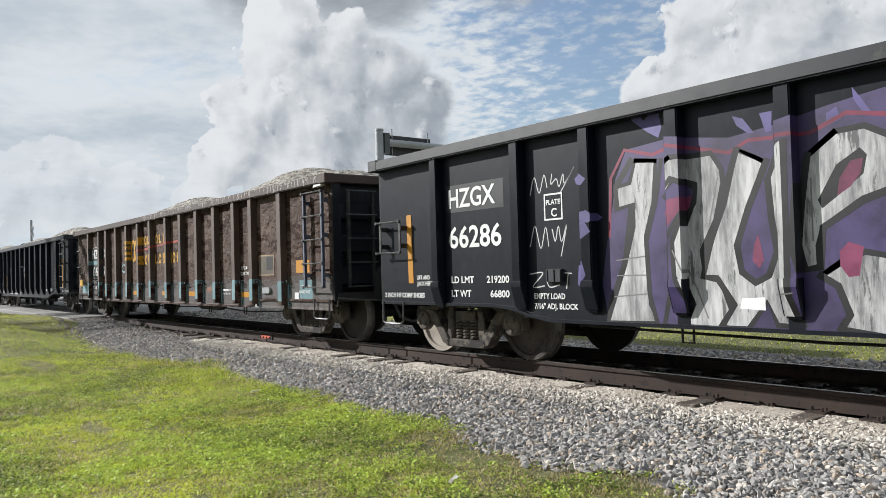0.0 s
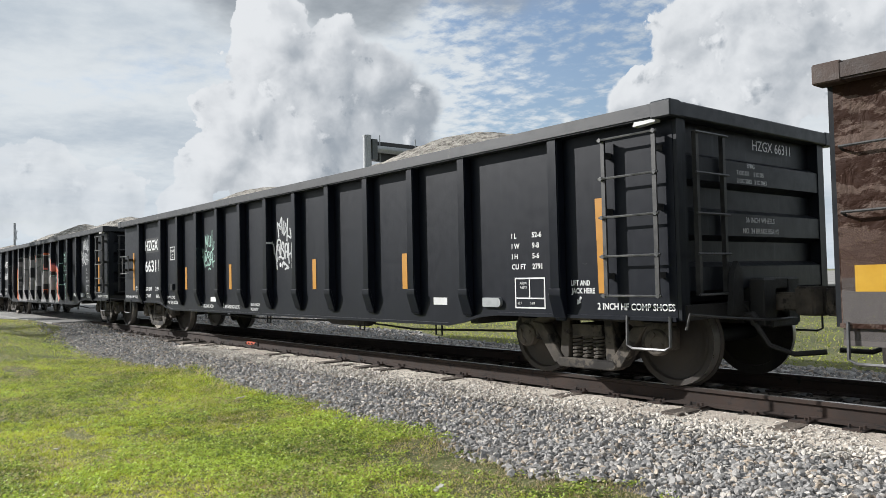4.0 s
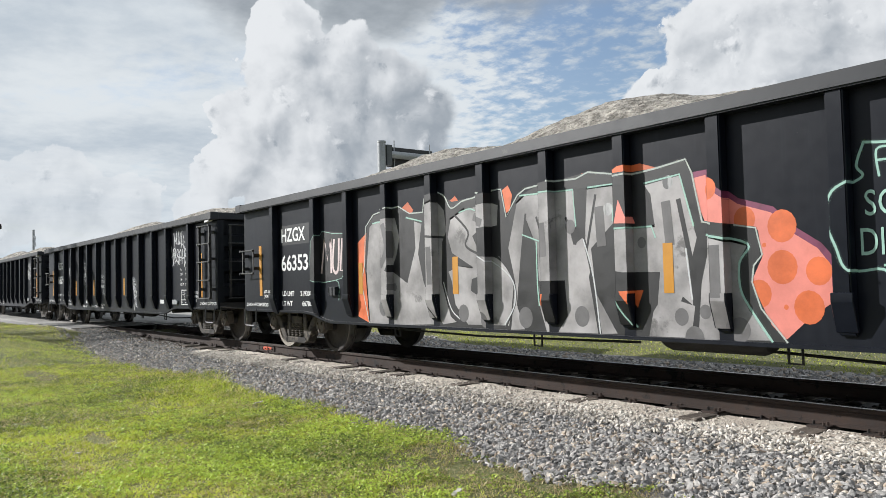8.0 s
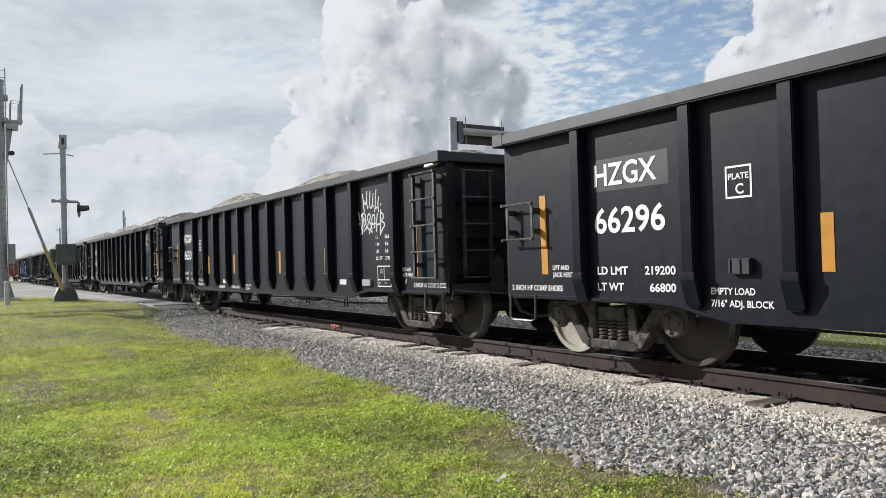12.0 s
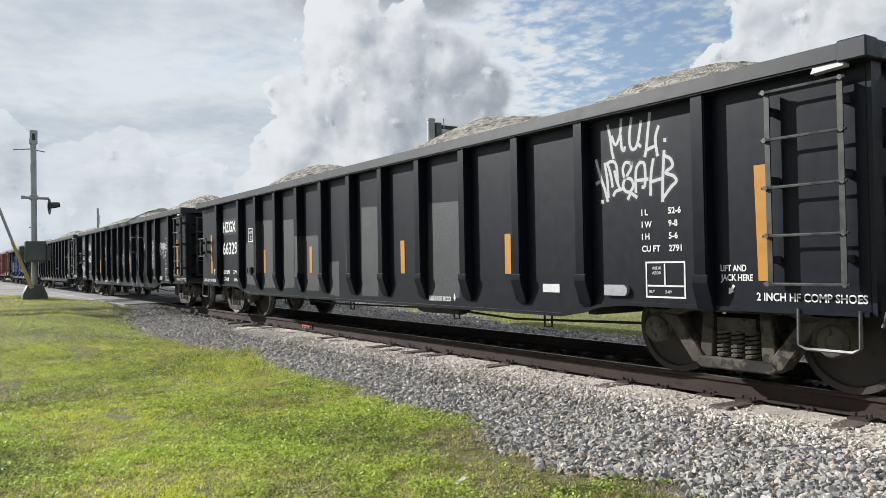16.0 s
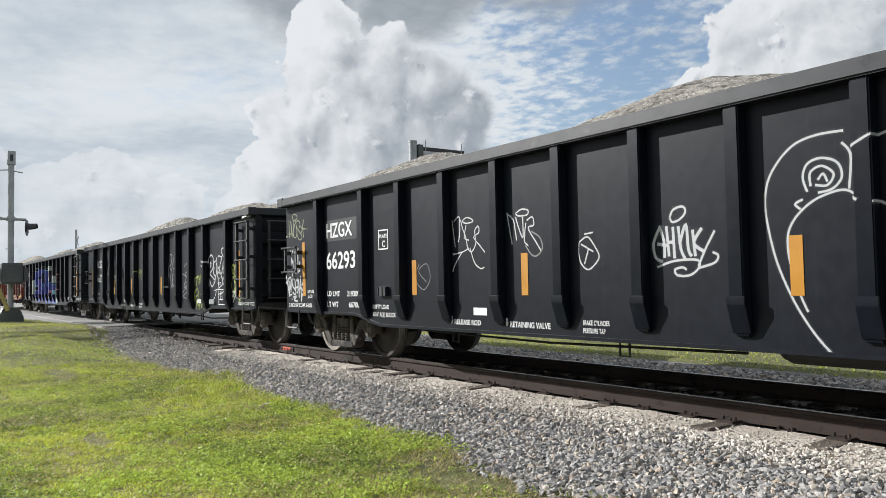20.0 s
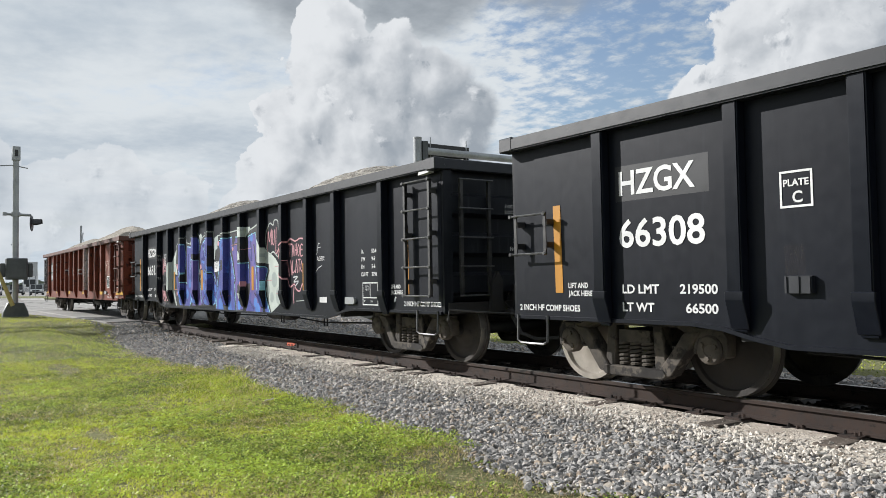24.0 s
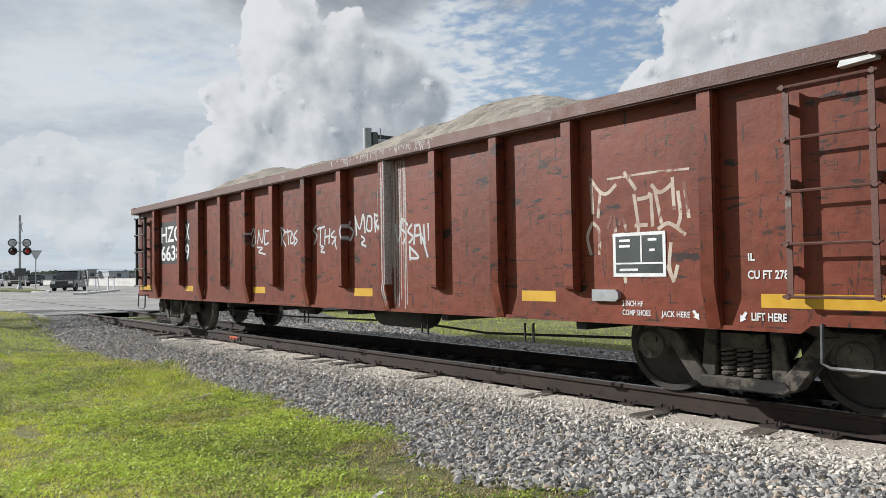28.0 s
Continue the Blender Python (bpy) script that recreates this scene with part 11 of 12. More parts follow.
    p = Sprayer()
    p.curve(WHITE, 0.055, (2.22, 1.75), (2.28, 1.53), (2.37, 1.78))
    p.curve(WHITE, 0.055, (2.48, 1.73), (2.38, 1.81), (2.32, 1.71), (2.45, 1.62), (2.38, 1.5))
    p.curve(WHITE, 0.055, (2.57, 1.73), (2.49, 1.65), (2.59, 1.58), (2.51, 1.51))
    p.curve(WHITE, 0.055, (2.64, 1.72), (2.61, 1.49))
    p.curve(WHITE, 0.055, (2.66, 1.71), (2.73, 1.7), (2.76, 1.49))
    p.curve(WHITE, 0.055, (2.64, 1.59), (2.76, 1.6))
    p.curve(WHITE, 0.055, (2.81, 1.71), (2.83, 1.48))
    p.curve(WHITE, 0.055, (2.9, 1.72), (2.91, 1.53))
    p.curve(WHITE, 0.055, (2.78, 1.57), (2.88, 1.33))
    p.curve(WHITE, 0.055, (2.52, 1.46), (2.7, 1.33), (2.55, 1.32))
    p.curve(WHITE, 0.055, (2.52, 1.46), (2.53, 1.3))
    p.finish("white_tag", car, "white sprayed tag with a looping arrow")
    p = Sprayer()
    p.curve(PALEK, 0.034, (5.39, 2.03), (5.41, 1.87), (5.42, 1.67))
    p.curve(PALEK, 0.034, (5.4, 1.99), (5.5, 1.87), (5.59, 1.84), (5.69, 1.91))
    p.curve(PALEK, 0.034, (5.51, 1.84), (5.48, 1.63))
    p.curve(PALEK, 0.034, (5.79, 2.01), (5.91, 1.85))
    p.curve(PALEK, 0.034, (5.89, 1.8), (5.93, 1.53), (5.92, 1.45))
    p.curve(PALEK, 0.034, (5.93, 1.76), (6.03, 1.77), (6.06, 1.8))
    p.curve(PALEK, 0.034, (6.08, 1.87), (6.16, 1.8), (6.28, 1.86), (6.29, 1.91))
    p.curve(PALEK, 0.034, (6.11, 1.83), (6.15, 1.64), (6.17, 1.54))
    p.curve(PALEK, 0.034, (6.07, 1.79), (6.08, 1.52))
    p.curve(PALEK, 0.034, (6.29, 1.86), (6.3, 1.65))
    p.curve(PALEK, 0.034, (6.34, 1.79), (6.36, 1.6), (6.33, 1.5))
    p.curve(PALEK, 0.034, (6.4, 1.87), (6.44, 1.57))
    p.curve(PALEK, 0.034, (5.59, 1.52), (5.65, 1.63), (5.68, 1.49))
    p.curve(PALEK, 0.034, (5.72, 1.56), (5.76, 1.6), (5.8, 1.49))
    p.curve(PALEK, 0.034, (5.42, 1.58), (5.49, 1.5), (5.49, 1.29))
    p.curve(PALEK, 0.034, (5.41, 1.58), (5.35, 1.45), (5.39, 1.29))
    p.curve(PALEK, 0.034, (5.65, 1.45), (5.78, 1.46))
    p.curve(PALEK, 0.034, (5.9, 1.53), (6.02, 1.53))
    p.curve(PALEK, 0.034, (6.14, 1.49), (6.25, 1.53), (6.4, 1.43))
    p.curve(PALEK, 0.034, (6.26, 1.36), (6.24, 1.17), (6.28, 1.06), (6.32, 1.17))
    p.curve(PALEK, 0.034, (6.22, 1.17), (6.28, 1.04))
    p.curve(PALEK, 0.034, (5.77, 1.11), (5.78, 1.03))
    p.curve(PALEK, 0.02, (5.6, 1.97), (6.06, 1.98), (6.45, 1.97))
    p.finish("cream_tag", car, "worn cream tall scrawled letters")
    p = Sprayer()
    rng = random.Random(12)
    for k in range(34):
        x = 2.10 + rng.gauss(0.06, 0.13)
        top, low, w = 2.555 - 0.3 * rng.random() ** 3, 0.70 + 1.1 * rng.random() ** 2.2, rng.uniform(0.008, 0.026)
        mid = 0.5 * (top + low)
        p.line(DRIP, w, (x, top), (x + rng.uniform(-0.012, 0.012), mid), (x + rng.uniform(-0.02, 0.02), low))
    p.finish("paint_drip", car, "white paint run down over a stake and the plate beside it")


def graffiti(car, i):
    painters = {0: graffiti_one, 2: graffiti_three, 3: graffiti_four, 4: graffiti_five, 6: graffiti_seven, 7: graffiti_eight, 8: graffiti_nine, 9: graffiti_ten, 10: graffiti_eleven}
    if i in painters:
        painters[i](car)


# ---- crossing signals and gantries ----
LAMP_RED = shader("dark_red_lens", (0.05, 0.004, 0.004), (0.10, 0.008, 0.008), 0.2, 0.0, 8, 1, 0.0, 40)
LAMP_GLOW = bpy.data.materials.new("lit_red_lens")
LAMP_GLOW.use_nodes = True
LAMP_GLOW.node_tree.nodes["Principled BSDF"].inputs["Base Color"].default_value = (0.3, 0.01, 0.01, 1)
LAMP_GLOW.node_tree.nodes["Principled BSDF"].inputs["Emission Color"].default_value = (1.0, 0.03, 0.02, 1)
LAMP_GLOW.node_tree.nodes["Principled BSDF"].inputs["Emission Strength"].default_value = 0.10
MATTE_BLACK = shader("matte_black_metal", (0.012, 0.012, 0.013), (0.03, 0.03, 0.032), 0.5, 0.0, 8, 1, 0.05, 40)
GATE_TAN = shader("weathered_yellow_pole", (0.30, 0.24, 0.08), (0.44, 0.36, 0.14), 0.6, 0.0, 9, 1, 0.1, 40)
SIGN_BACK = shader("bare_aluminium_sign", (0.34, 0.35, 0.36), (0.48, 0.49, 0.50), 0.45, 0.5, 6, 1, 0.03, 40)


def disc_lamp(parent, x, y, z, face, label=""):
    """A flashing-light unit: round black background, hood and lens; face is +1 or -1 along x."""
    bm = bmesh.new()
    lathe(bm, [(0.29, -0.012), (0.30, 0.0), (0.29, 0.012)], 24, "x")
    disc = part("signal_disc", bm, MATTE_BLACK, parent, label)
    disc.location = (x, y, z)
    bm = bmesh.new()
    for k in range(13):
        a = radians(-20 + 220 * k / 12)
        for r in (0.155, 0.165):
            bm.verts.new((face * 0.01, r * math.cos(a), r * math.sin(a)))
            bm.verts.new((face * (0.34 if 0 < k < 12 else 0.12), r * math.cos(a), r * math.sin(a)))
    bm.verts.ensure_lookup_table()
    for k in range(12):
        i = 4 * k
        bm.faces.new([bm.verts[j] for j in (i, i + 1, i + 5, i + 4)])
        bm.faces.new([bm.verts[j] for j in (i + 2, i + 6, i + 7, i + 3)])
        bm.faces.new([bm.verts[j] for j in (i + 1, i + 3, i + 7, i + 5)])
    part("hood", bm, MATTE_BLACK, disc)
    bm = bmesh.new()
    lathe(bm, [(0.15, face * 0.012), (0.14, face * 0.04), (0.06, face * 0.055), (0.005, face * 0.058)], 18, "x")
    part("lens", bm, LAMP_RED, disc, "dark red lens")
    return disc


def build_signals():
    # near crossing mast with its relay box and raised gate arm
    mast = tagged(new("crossing_signal"), "grey steel crossing mast with hooded lamp and relay box", "crossing signal")
    mast.location = (-32.0, -3.06, 0.06)
    bm = bmesh.new()
    tube(bm, [(0, 0, 0.2), (0, 0, 6.05)], 0.105, 14)
    box(bm, -0.13, 0.13, -0.13, 0.13, 5.75, 6.25)
    part("mast", bm, GALV, mast, "", 0.0)
    bm = bmesh.new()
    box(bm, -0.05, 0.14, -0.05, 0.05, 5.88, 6.12)
    part("mast_opening", bm, MATTE_BLACK, mast)
    bm = bmesh.new()
    tube(bm, [(0, -0.66, 5.50), (0, -0.1, 5.56), (0, 0.38, 5.48)], 0.022, 6)
    part("top_bar", bm, GALV, mast)
    bm = bmesh.new()
    tube(bm, [(0, -0.36, 3.76), (0, 0.5, 3.74)], 0.05, 8)
    tube(bm, [(0, 0, 3.68), (0, 0, 3.84)], 0.15, 12)
    box(bm, -0.06, 0.06, -0.42, -0.3, 3.7, 3.82)
    part("crossarm", bm, GALV, mast)
    disc = disc_lamp(mast, 0.0, 0.0, 0.0, 1)
    disc.matrix_basis = pose(0.0, 0.52, 3.44, 0, 0, 72)
    bm = bmesh.new()
    box(bm, 0.08, 0.55, -0.34, 0.34, 1.36, 2.13)
    relay = part("relay_box", bm, GREYBOX, mast, "grey steel relay box", 0.025)
    bm = bmesh.new()
    box(bm, 0.552, 0.575, -0.29, 0.29, 1.42, 2.07)
    part("relay_door", bm, GREYBOX, relay, "", 0.01)
    for s in (-1, 1):
        bm = bmesh.new()
        box(bm, 0.15, 0.4, min(s * 0.36, s * 0.52), max(s * 0.36, s * 0.52), 1.45, 1.95)
        part("counterweight", bm, GREYBOX, mast, "", 0.02)
    bm = bmesh.new()
    prism(bm, [(-0.42, 0.0), (0.42, 0.0), (0.40, 0.18), (0.26, 0.52), (-0.26, 0.52), (-0.40, 0.18)], -0.26, 0.26, "x")
    part("mast_base", bm, GREYBOX, mast, "", 0.02)
    bm = bmesh.new()
    box(bm, -0.36, 0.36, -0.4, 0.4, -0.5, 0.02)
    part("foundation", bm, GREYBOX, mast, "", 0.02)
    bm = bmesh.new()
    tube(bm, [(0.45, -0.12, 0.42), (0.45, -0.75, 2.1)], [0.075, 0.055], 8)
    arm = part("gate_arm", bm, GATE_TAN, mast, "raised weathered yellow gate arm")
    bm = bmesh.new()
    tube(bm, [(0.45, -0.72, 2.05), (0.45, -1.20, 3.45)], 0.05, 8)
    tube(bm, [(0.45, -1.19, 3.42), (0.45, -1.86, 5.3)], 0.022, 6)
    part("arm_tip", bm, GALV, arm, "thin grey arm tip")

    # cantilever mast beside the road, with ladder and service platform
    big = tagged(new("cantilever_mast"), "tall galvanised cantilever signal mast with caged ladder", "signal mast")
    big.location = (-36.0, -4.98, 0.05)
    bm = bmesh.new()
    lathe(bm, [(0.27, 0.1), (0.27, 1.4), (0.24, 1.42), (0.22, 8.95), (0.235, 8.96), (0.235, 9.02)], 24, "z")
    for k in range(6):
        a = 1.0472 * k
        c, s = math.cos(a), math.sin(a)
        prism(bm, [(0.25, 0.12), (0.52, 0.12), (0.27, 0.95)], -0.02, 0.02)
        for v in bm.verts[-6:]:
            x, y = v.co.x, v.co.y
            v.co.x, v.co.y = x * c - y * s, x * s + y * c
    part("column", bm, GALV, big)
    bm = bmesh.new()
    box(bm, -0.6, 0.6, -0.6, 0.6, -0.5, 0.12)
    part("foundation", bm, CONCRETE, big, "", 0.03)
    bm = bmesh.new()
    for y in (-0.25, 0.25):
        tube(bm, [(0.36, y, 0.6), (0.36, y, 9.45)], 0.022, 6)
    ladder = part("ladder", bm, GALV, big)
    bm = bmesh.new()
    tube(bm, [(0.36, -0.25, 0), (0.36, 0.25, 0)], 0.014, 5)
    rung = to_mesh("rung", bm, GALV)
    for k in range(30):
        piece("rung", rung, ladder, pose(0, 0, 0.8 + 0.295 * k))
    bm = bmesh.new()
    for z in (7.35, 8.3):
        tube(bm, [(0, 0.35, z), (0, -9.5, z + 0.1)], 0.14, 10)
    for k in range(9):
        tube(bm, [(0, -0.5 - k, 7.36), (0, -1.0 - k, 8.32), (0, -1.5 - k, 7.37)], 0.05, 6)
    part("arm", bm, GALV, big)
    bm = bmesh.new()
    box(bm, -0.35, 0.35, 0.25, 0.86, 7.28, 7.36)
    box(bm, -0.30, 0.30, 0.25, 0.70, 7.0, 7.28)
    for x in (-0.3, 0.3):
        tube(bm, [(x, 0.42, 7.36), (x, 0.45, 8.15), (x, 0.75, 8.15), (x, 0.72, 7.36)], 0.025, 6)
        tube(bm, [(x, 0.80, 7.3), (x, 0.86, 8.85)], 0.04, 6)
    part("service_platform", bm, GALV, big)
    bm = bmesh.new()
    prism(bm, [(0.26, 5.6), (0.26, 7.28), (0.55, 7.28), (0.42, 6.4), (0.30, 5.6)], -0.04, 0.04, "x")
    part("knee_brace", bm, GALV, big)
    bm = bmesh.new()
    tube(bm, [(0.1, 0.42, 6.02), (0.45, 0.45, 5.98)], 0.10, 10)
    part("side_lamp", bm, MATTE_BLACK, big)
    bm = bmesh.new()
    box(bm, -0.2, 0.25, 0.28, 0.52, 1.5, 2.3)
    part("junction_box", bm, GALV, big, "", 0.02)

    # pale bollard at the kerb
    bm = bmesh.new()
    lathe(bm, [(0.09, 0.0), (0.09, 0.95), (0.07, 1.0), (0.02, 1.02)], 14, "z")
    post = new("bollard", to_mesh("bollard", bm, CONCRETE))
    post.location = (-30.5, -5.05, -0.12)
    tagged(post, "pale round-topped steel bollard on the lawn", "bollard")

    # second cantilever beyond the train, its arm reaching along the road
    far = tagged(new("cantilever_mast"), "grey cantilever mast with a walkway arm beyond the train", "signal mast")
    far.location = (-33.0, 15.25, -0.06)
    bm = bmesh.new()
    lathe(bm, [(0.25, 0.0), (0.22, 8.5), (0.235, 8.51), (0.235, 8.6), (0.2, 8.62)], 20, "z")
    part("column", bm, GALV, far)
    bm = bmesh.new()
    box(bm, -0.22, 0.22, 0.2, 0.52, 7.35, 8.42)
    part("arm_bracket", bm, GREYBOX, far, "", 0.01)
    bm = bmesh.new()
    tube(bm, [(0.0, 0.4, 7.95), (0.0, 9.0, 7.95)], 0.19, 12)
    part("arm", bm, GALV, far, "pale round cantilever arm")
    bm = bmesh.new()
    box(bm, -0.36, -0.30, 0.55, 3.55, 8.22, 8.42)
    box(bm, -0.36, -0.30, 0.55, 3.55, 7.35, 7.62)
    box(bm, -0.34, -0.32, 0.55, 3.55, 7.62, 8.22)
    part("walkway", bm, MATTE_BLACK, far, "dark walkway frame")
    bm = bmesh.new()
    for y in (0.95, 3.3):
        tube(bm, [(-0.22, y, 7.3), (-0.22, y, 8.75)], 0.03, 6)
    part("post", bm, GALV, far)

    # signal across the road: crossbuck seen from behind, two pairs of lamps
    cross = tagged(new("crossing_signal"), "grey crossing mast with crossbuck and red flashing lamps", "crossing signal")
    cross.location = (-78.7, 7.16, ROAD_Z)
    bm = bmesh.new()
    tube(bm, [(0, 0, 0), (0, 0, 6.9)], 0.10, 12)
    part("mast", bm, GALV, cross)
    bm = bmesh.new()
    lathe(bm, [(0.32, 0.0), (0.3, 0.12), (0.14, 0.45)], 14, "z")
    part("mast_base", bm, GALV, cross)
    for tilt in (45, -45):
        bm = bmesh.new()
        box(bm, -0.01, 0.01, -0.6, 0.6, -0.115, 0.115)
        blade = part("crossbuck_blade", bm, SIGN_BACK, cross)
        blade.matrix_basis = pose(-0.12 - 0.02 * (tilt > 0), 0.12, 5.85, tilt, 0, 66)
    bm = bmesh.new()
    tube(bm, [(0, -0.6, 4.38), (0, 0.6, 4.38)], 0.045, 8)
    tube(bm, [(0, -0.6, 3.6), (0, 0.6, 3.6)], 0.045, 8)
    part("crossarm", bm, GALV, cross)
    for y in (-0.58, 0.58):
        d = disc_lamp(cross, -0.1, y, 4.38, -1)
        d.scale = (1.25, 1.25, 1.25)
        bm = bmesh.new()
        lathe(bm, [(0.24, 0.02), (0.22, 0.05), (0.05, 0.06), (0.01, 0.061)], 20, "x")
        part("lamp_back", bm, SIGN_BACK, d, "pale lamp back").location = (0.0, 0, 0)
        d = disc_lamp(cross, 0.1, y, 3.62, 1, "round black lamp with red lens")
        d.scale = (1.25, 1.25, 1.25)
        if y > 0:
            bm = bmesh.new()
            lathe(bm, [(0.14, 0.06), (0.05, 0.068), (0.01, 0.07)], 18, "x")
            part("lit_lens", bm, LAMP_GLOW, d, "glowing red lens")
    bm = bmesh.new()
    box(bm, -0.35, 0.35, -0.45, 0.45, 1.35, 2.05)
    box(bm, -0.2, 0.2, -0.95, -0.7, 1.4, 1.85)
    box(bm, -0.2, 0.2, 0.55, 0.8, 1.4, 1.85)
    part("gate_machine", bm, GREYBOX, cross, "", 0.03)

    # yield sign seen from behind
    sign = tagged(new("yield_sign"), "triangular road sign seen from behind on a thin post", "road sign")
    sign.location = (-83.5, 9.36, ROAD_Z)
    bm = bmesh.new()
    tube(bm, [(0, 0, 0), (0, 0, 3.75)], 0.05, 8)
    part("post", bm, GALV, sign)
    bm = bmesh.new()
    prism(bm, [(-0.58, 3.75), (0.58, 3.75), (0.0, 2.75)], -0.01, 0.01, "x")
    part("sign_plate", bm, SIGN_BACK, sign).location = (0.07, 0, 0.1)
    # wide sign on the verge, back to the track
    sign = tagged(new("road_sign"), "rectangular road sign seen from behind on two posts", "road sign")
    sign.location = (-110.0, 6.9, ROAD_Z)
    bm = bmesh.new()
    for y in (-0.35, 0.35):
        tube(bm, [(0, y, 0), (0, y, 4.0)], 0.05, 6)
    part("post", bm, GALV, sign)
    bm = bmesh.new()
    box(bm, 0.05, 0.08, -0.55, 0.55, 2.6, 4.4)
    part("sign_plate", bm, SIGN_BACK, sign)


# ---- road furniture and vehicles ----
def build_traffic():
    # grass island with a concrete kerb
    outline = [(-66.0, 7.0), (-68.0, 6.2), (-80.0, 4.4), (-94.0, -2.0), (-115.0, -18.0), (-140.0, -26.0), (-112.0, 0.0), (-94.0, 8.6), (-82.0, 9.0), (-69.0, 7.8)]
    bm = bmesh.new()
    prism(bm, outline, -0.1, ROAD_Z + 0.13, "z")
    tagged(part("kerb", bm, CONCRETE, None), "low concrete kerb round a grass island", "kerb", kind="structure")
    bm = bmesh.new()
    cx, cy = -90.0, 2.0
    prism(bm, [(cx + (x - cx) * 0.97, cy + (y - cy) * 0.95) for x, y in outline], 0.0, ROAD_Z + 0.16, "z")
    tagged(part("island_grass", bm, SOIL, None), "mown grass on the traffic island", "grass", kind="structure")
    # painted lines on the road
    bm = bmesh.new()
    for x, y, l, w, a in ((-46, 6.0, 14, 0.3, 60), (-55, 9.5, 10, 0.3, 60), (-48, 11.5, 8, 0.3, 25), (-60, 6.5, 9, 0.35, 60), (-44, 2.5, 16, 0.25, 80), (-66, 14, 12, 0.3, 60), (-52, 3.5, 5, 0.5, 20)):
        c, s = math.cos(radians(a)), math.sin(radians(a))
        q = [(-l / 2, -w / 2), (l / 2, -w / 2), (l / 2, w / 2), (-l / 2, w / 2)]
        bm.faces.new([bm.verts.new((x + p * c - r * s, y + p * s + r * c, ROAD_Z + 0.004)) for p, r in q])
    tagged(part("road_marking", bm, shader("worn_road_paint", (0.42, 0.41, 0.39), (0.62, 0.61, 0.58), 0.8, 0, 9, 1, 0.1, 40, (0.24, 0.23, 0.22), 0.4), None),
           "worn white lines on the road", "road marking", kind="structure")
    # separator kerb with white posts
    bm = bmesh.new()
    prism(bm, [(-55.2, 6.3), (-54.6, 6.8), (-64.5, 11.9), (-65.2, 11.5)], ROAD_Z - 0.02, ROAD_Z + 0.12, "z")
    tagged(part("separator", bm, CONCRETE, None, "", 0.0), "low concrete lane separator", "kerb", kind="structure")
    bm = bmesh.new()
    lathe(bm, [(0.075, 0.0), (0.042, 0.06), (0.040, 1.0), (0.02, 1.03)], 10, "z")
    white = to_mesh("delineator", bm, WHITE)
    bm = bmesh.new()
    lathe(bm, [(0.043, 0.84), (0.043, 0.96)], 10, "z")
    band = to_mesh("band", bm, MATTE_BLACK)
    for k, (x, y, tilt) in enumerate(((-57.0, 7.65, 9), (-59.3, 8.75, 0), (-60.2, 9.2, 5), (-62.3, 10.4, -3), (-63.8, 11.25, 0))):
        d = piece("delineator_post", white, None, pose(x, y, ROAD_Z + 0.11, tilt, 0, 0) @ Matrix.Scale(1.12, 4))
        tagged(d, "white plastic delineator post with a black band", "delineator post", "delineator posts on the separator")
        piece("band", band, d)
    paint = {n: shader(n, tuple(c * 0.85 for c in rgb), rgb, 0.3, 0.1, 3, 1, 0.0, 40) for n, rgb in
             (("charcoal_car_paint", (0.075, 0.078, 0.082)), ("white_car_paint", (0.72, 0.72, 0.72)), ("silver_car_paint", (0.38, 0.39, 0.40)),
              ("dark_car_paint", (0.03, 0.032, 0.036)), ("sand_car_paint", (0.34, 0.30, 0.24)))}
    glass = shader("tinted_car_glass", (0.015, 0.018, 0.02), (0.03, 0.034, 0.038), 0.12, 0.0, 2, 1, 0.0, 40)
    tyre = shader("black_rubber", (0.012, 0.012, 0.012), (0.03, 0.03, 0.03), 0.85, 0.0, 8, 1, 0.2, 40)
    chrome = shader("bright_trim", (0.5, 0.5, 0.5), (0.65, 0.65, 0.65), 0.25, 0.9, 4, 1, 0.0, 40)
    lampm = shader("clear_headlamp", (0.6, 0.6, 0.58), (0.8, 0.8, 0.78), 0.15, 0.0, 4, 1, 0.0, 40)
    fleet = [("sport utility vehicle", "charcoal sport utility vehicle waiting on the road", "charcoal_car_paint", -72.6, 10.0, -28, 1.75, "suv"),
             ("pickup truck", "white pickup truck parked beyond the verge", "white_car_paint", -127.0, 12.3, -12, 1.85, "pickup"),
             ("car", "silver parked car behind the grass verge", "silver_car_paint", -131.0, 10.0, -10, 1.6, "suv"),
             ("car", "sand coloured parked car with dark bumper", "sand_car_paint", -125.0, 14.6, -14, 1.6, "suv"),
             ("car", "dark parked car behind the grass verge", "dark_car_paint", -124.0, 16.8, -15, 1.55, "suv"),
             ("car", "charcoal parked car behind the verge", "charcoal_car_paint", -134.0, 7.6, -8, 1.6, "suv"),
             ("car", "white parked car behind the verge", "white_car_paint", -137.0, 5.0, -6, 1.55, "suv"),
             ("van", "white delivery truck parked behind the cars", "white_car_paint", -150.0, 11.4, -8, 3.6, "truck")]
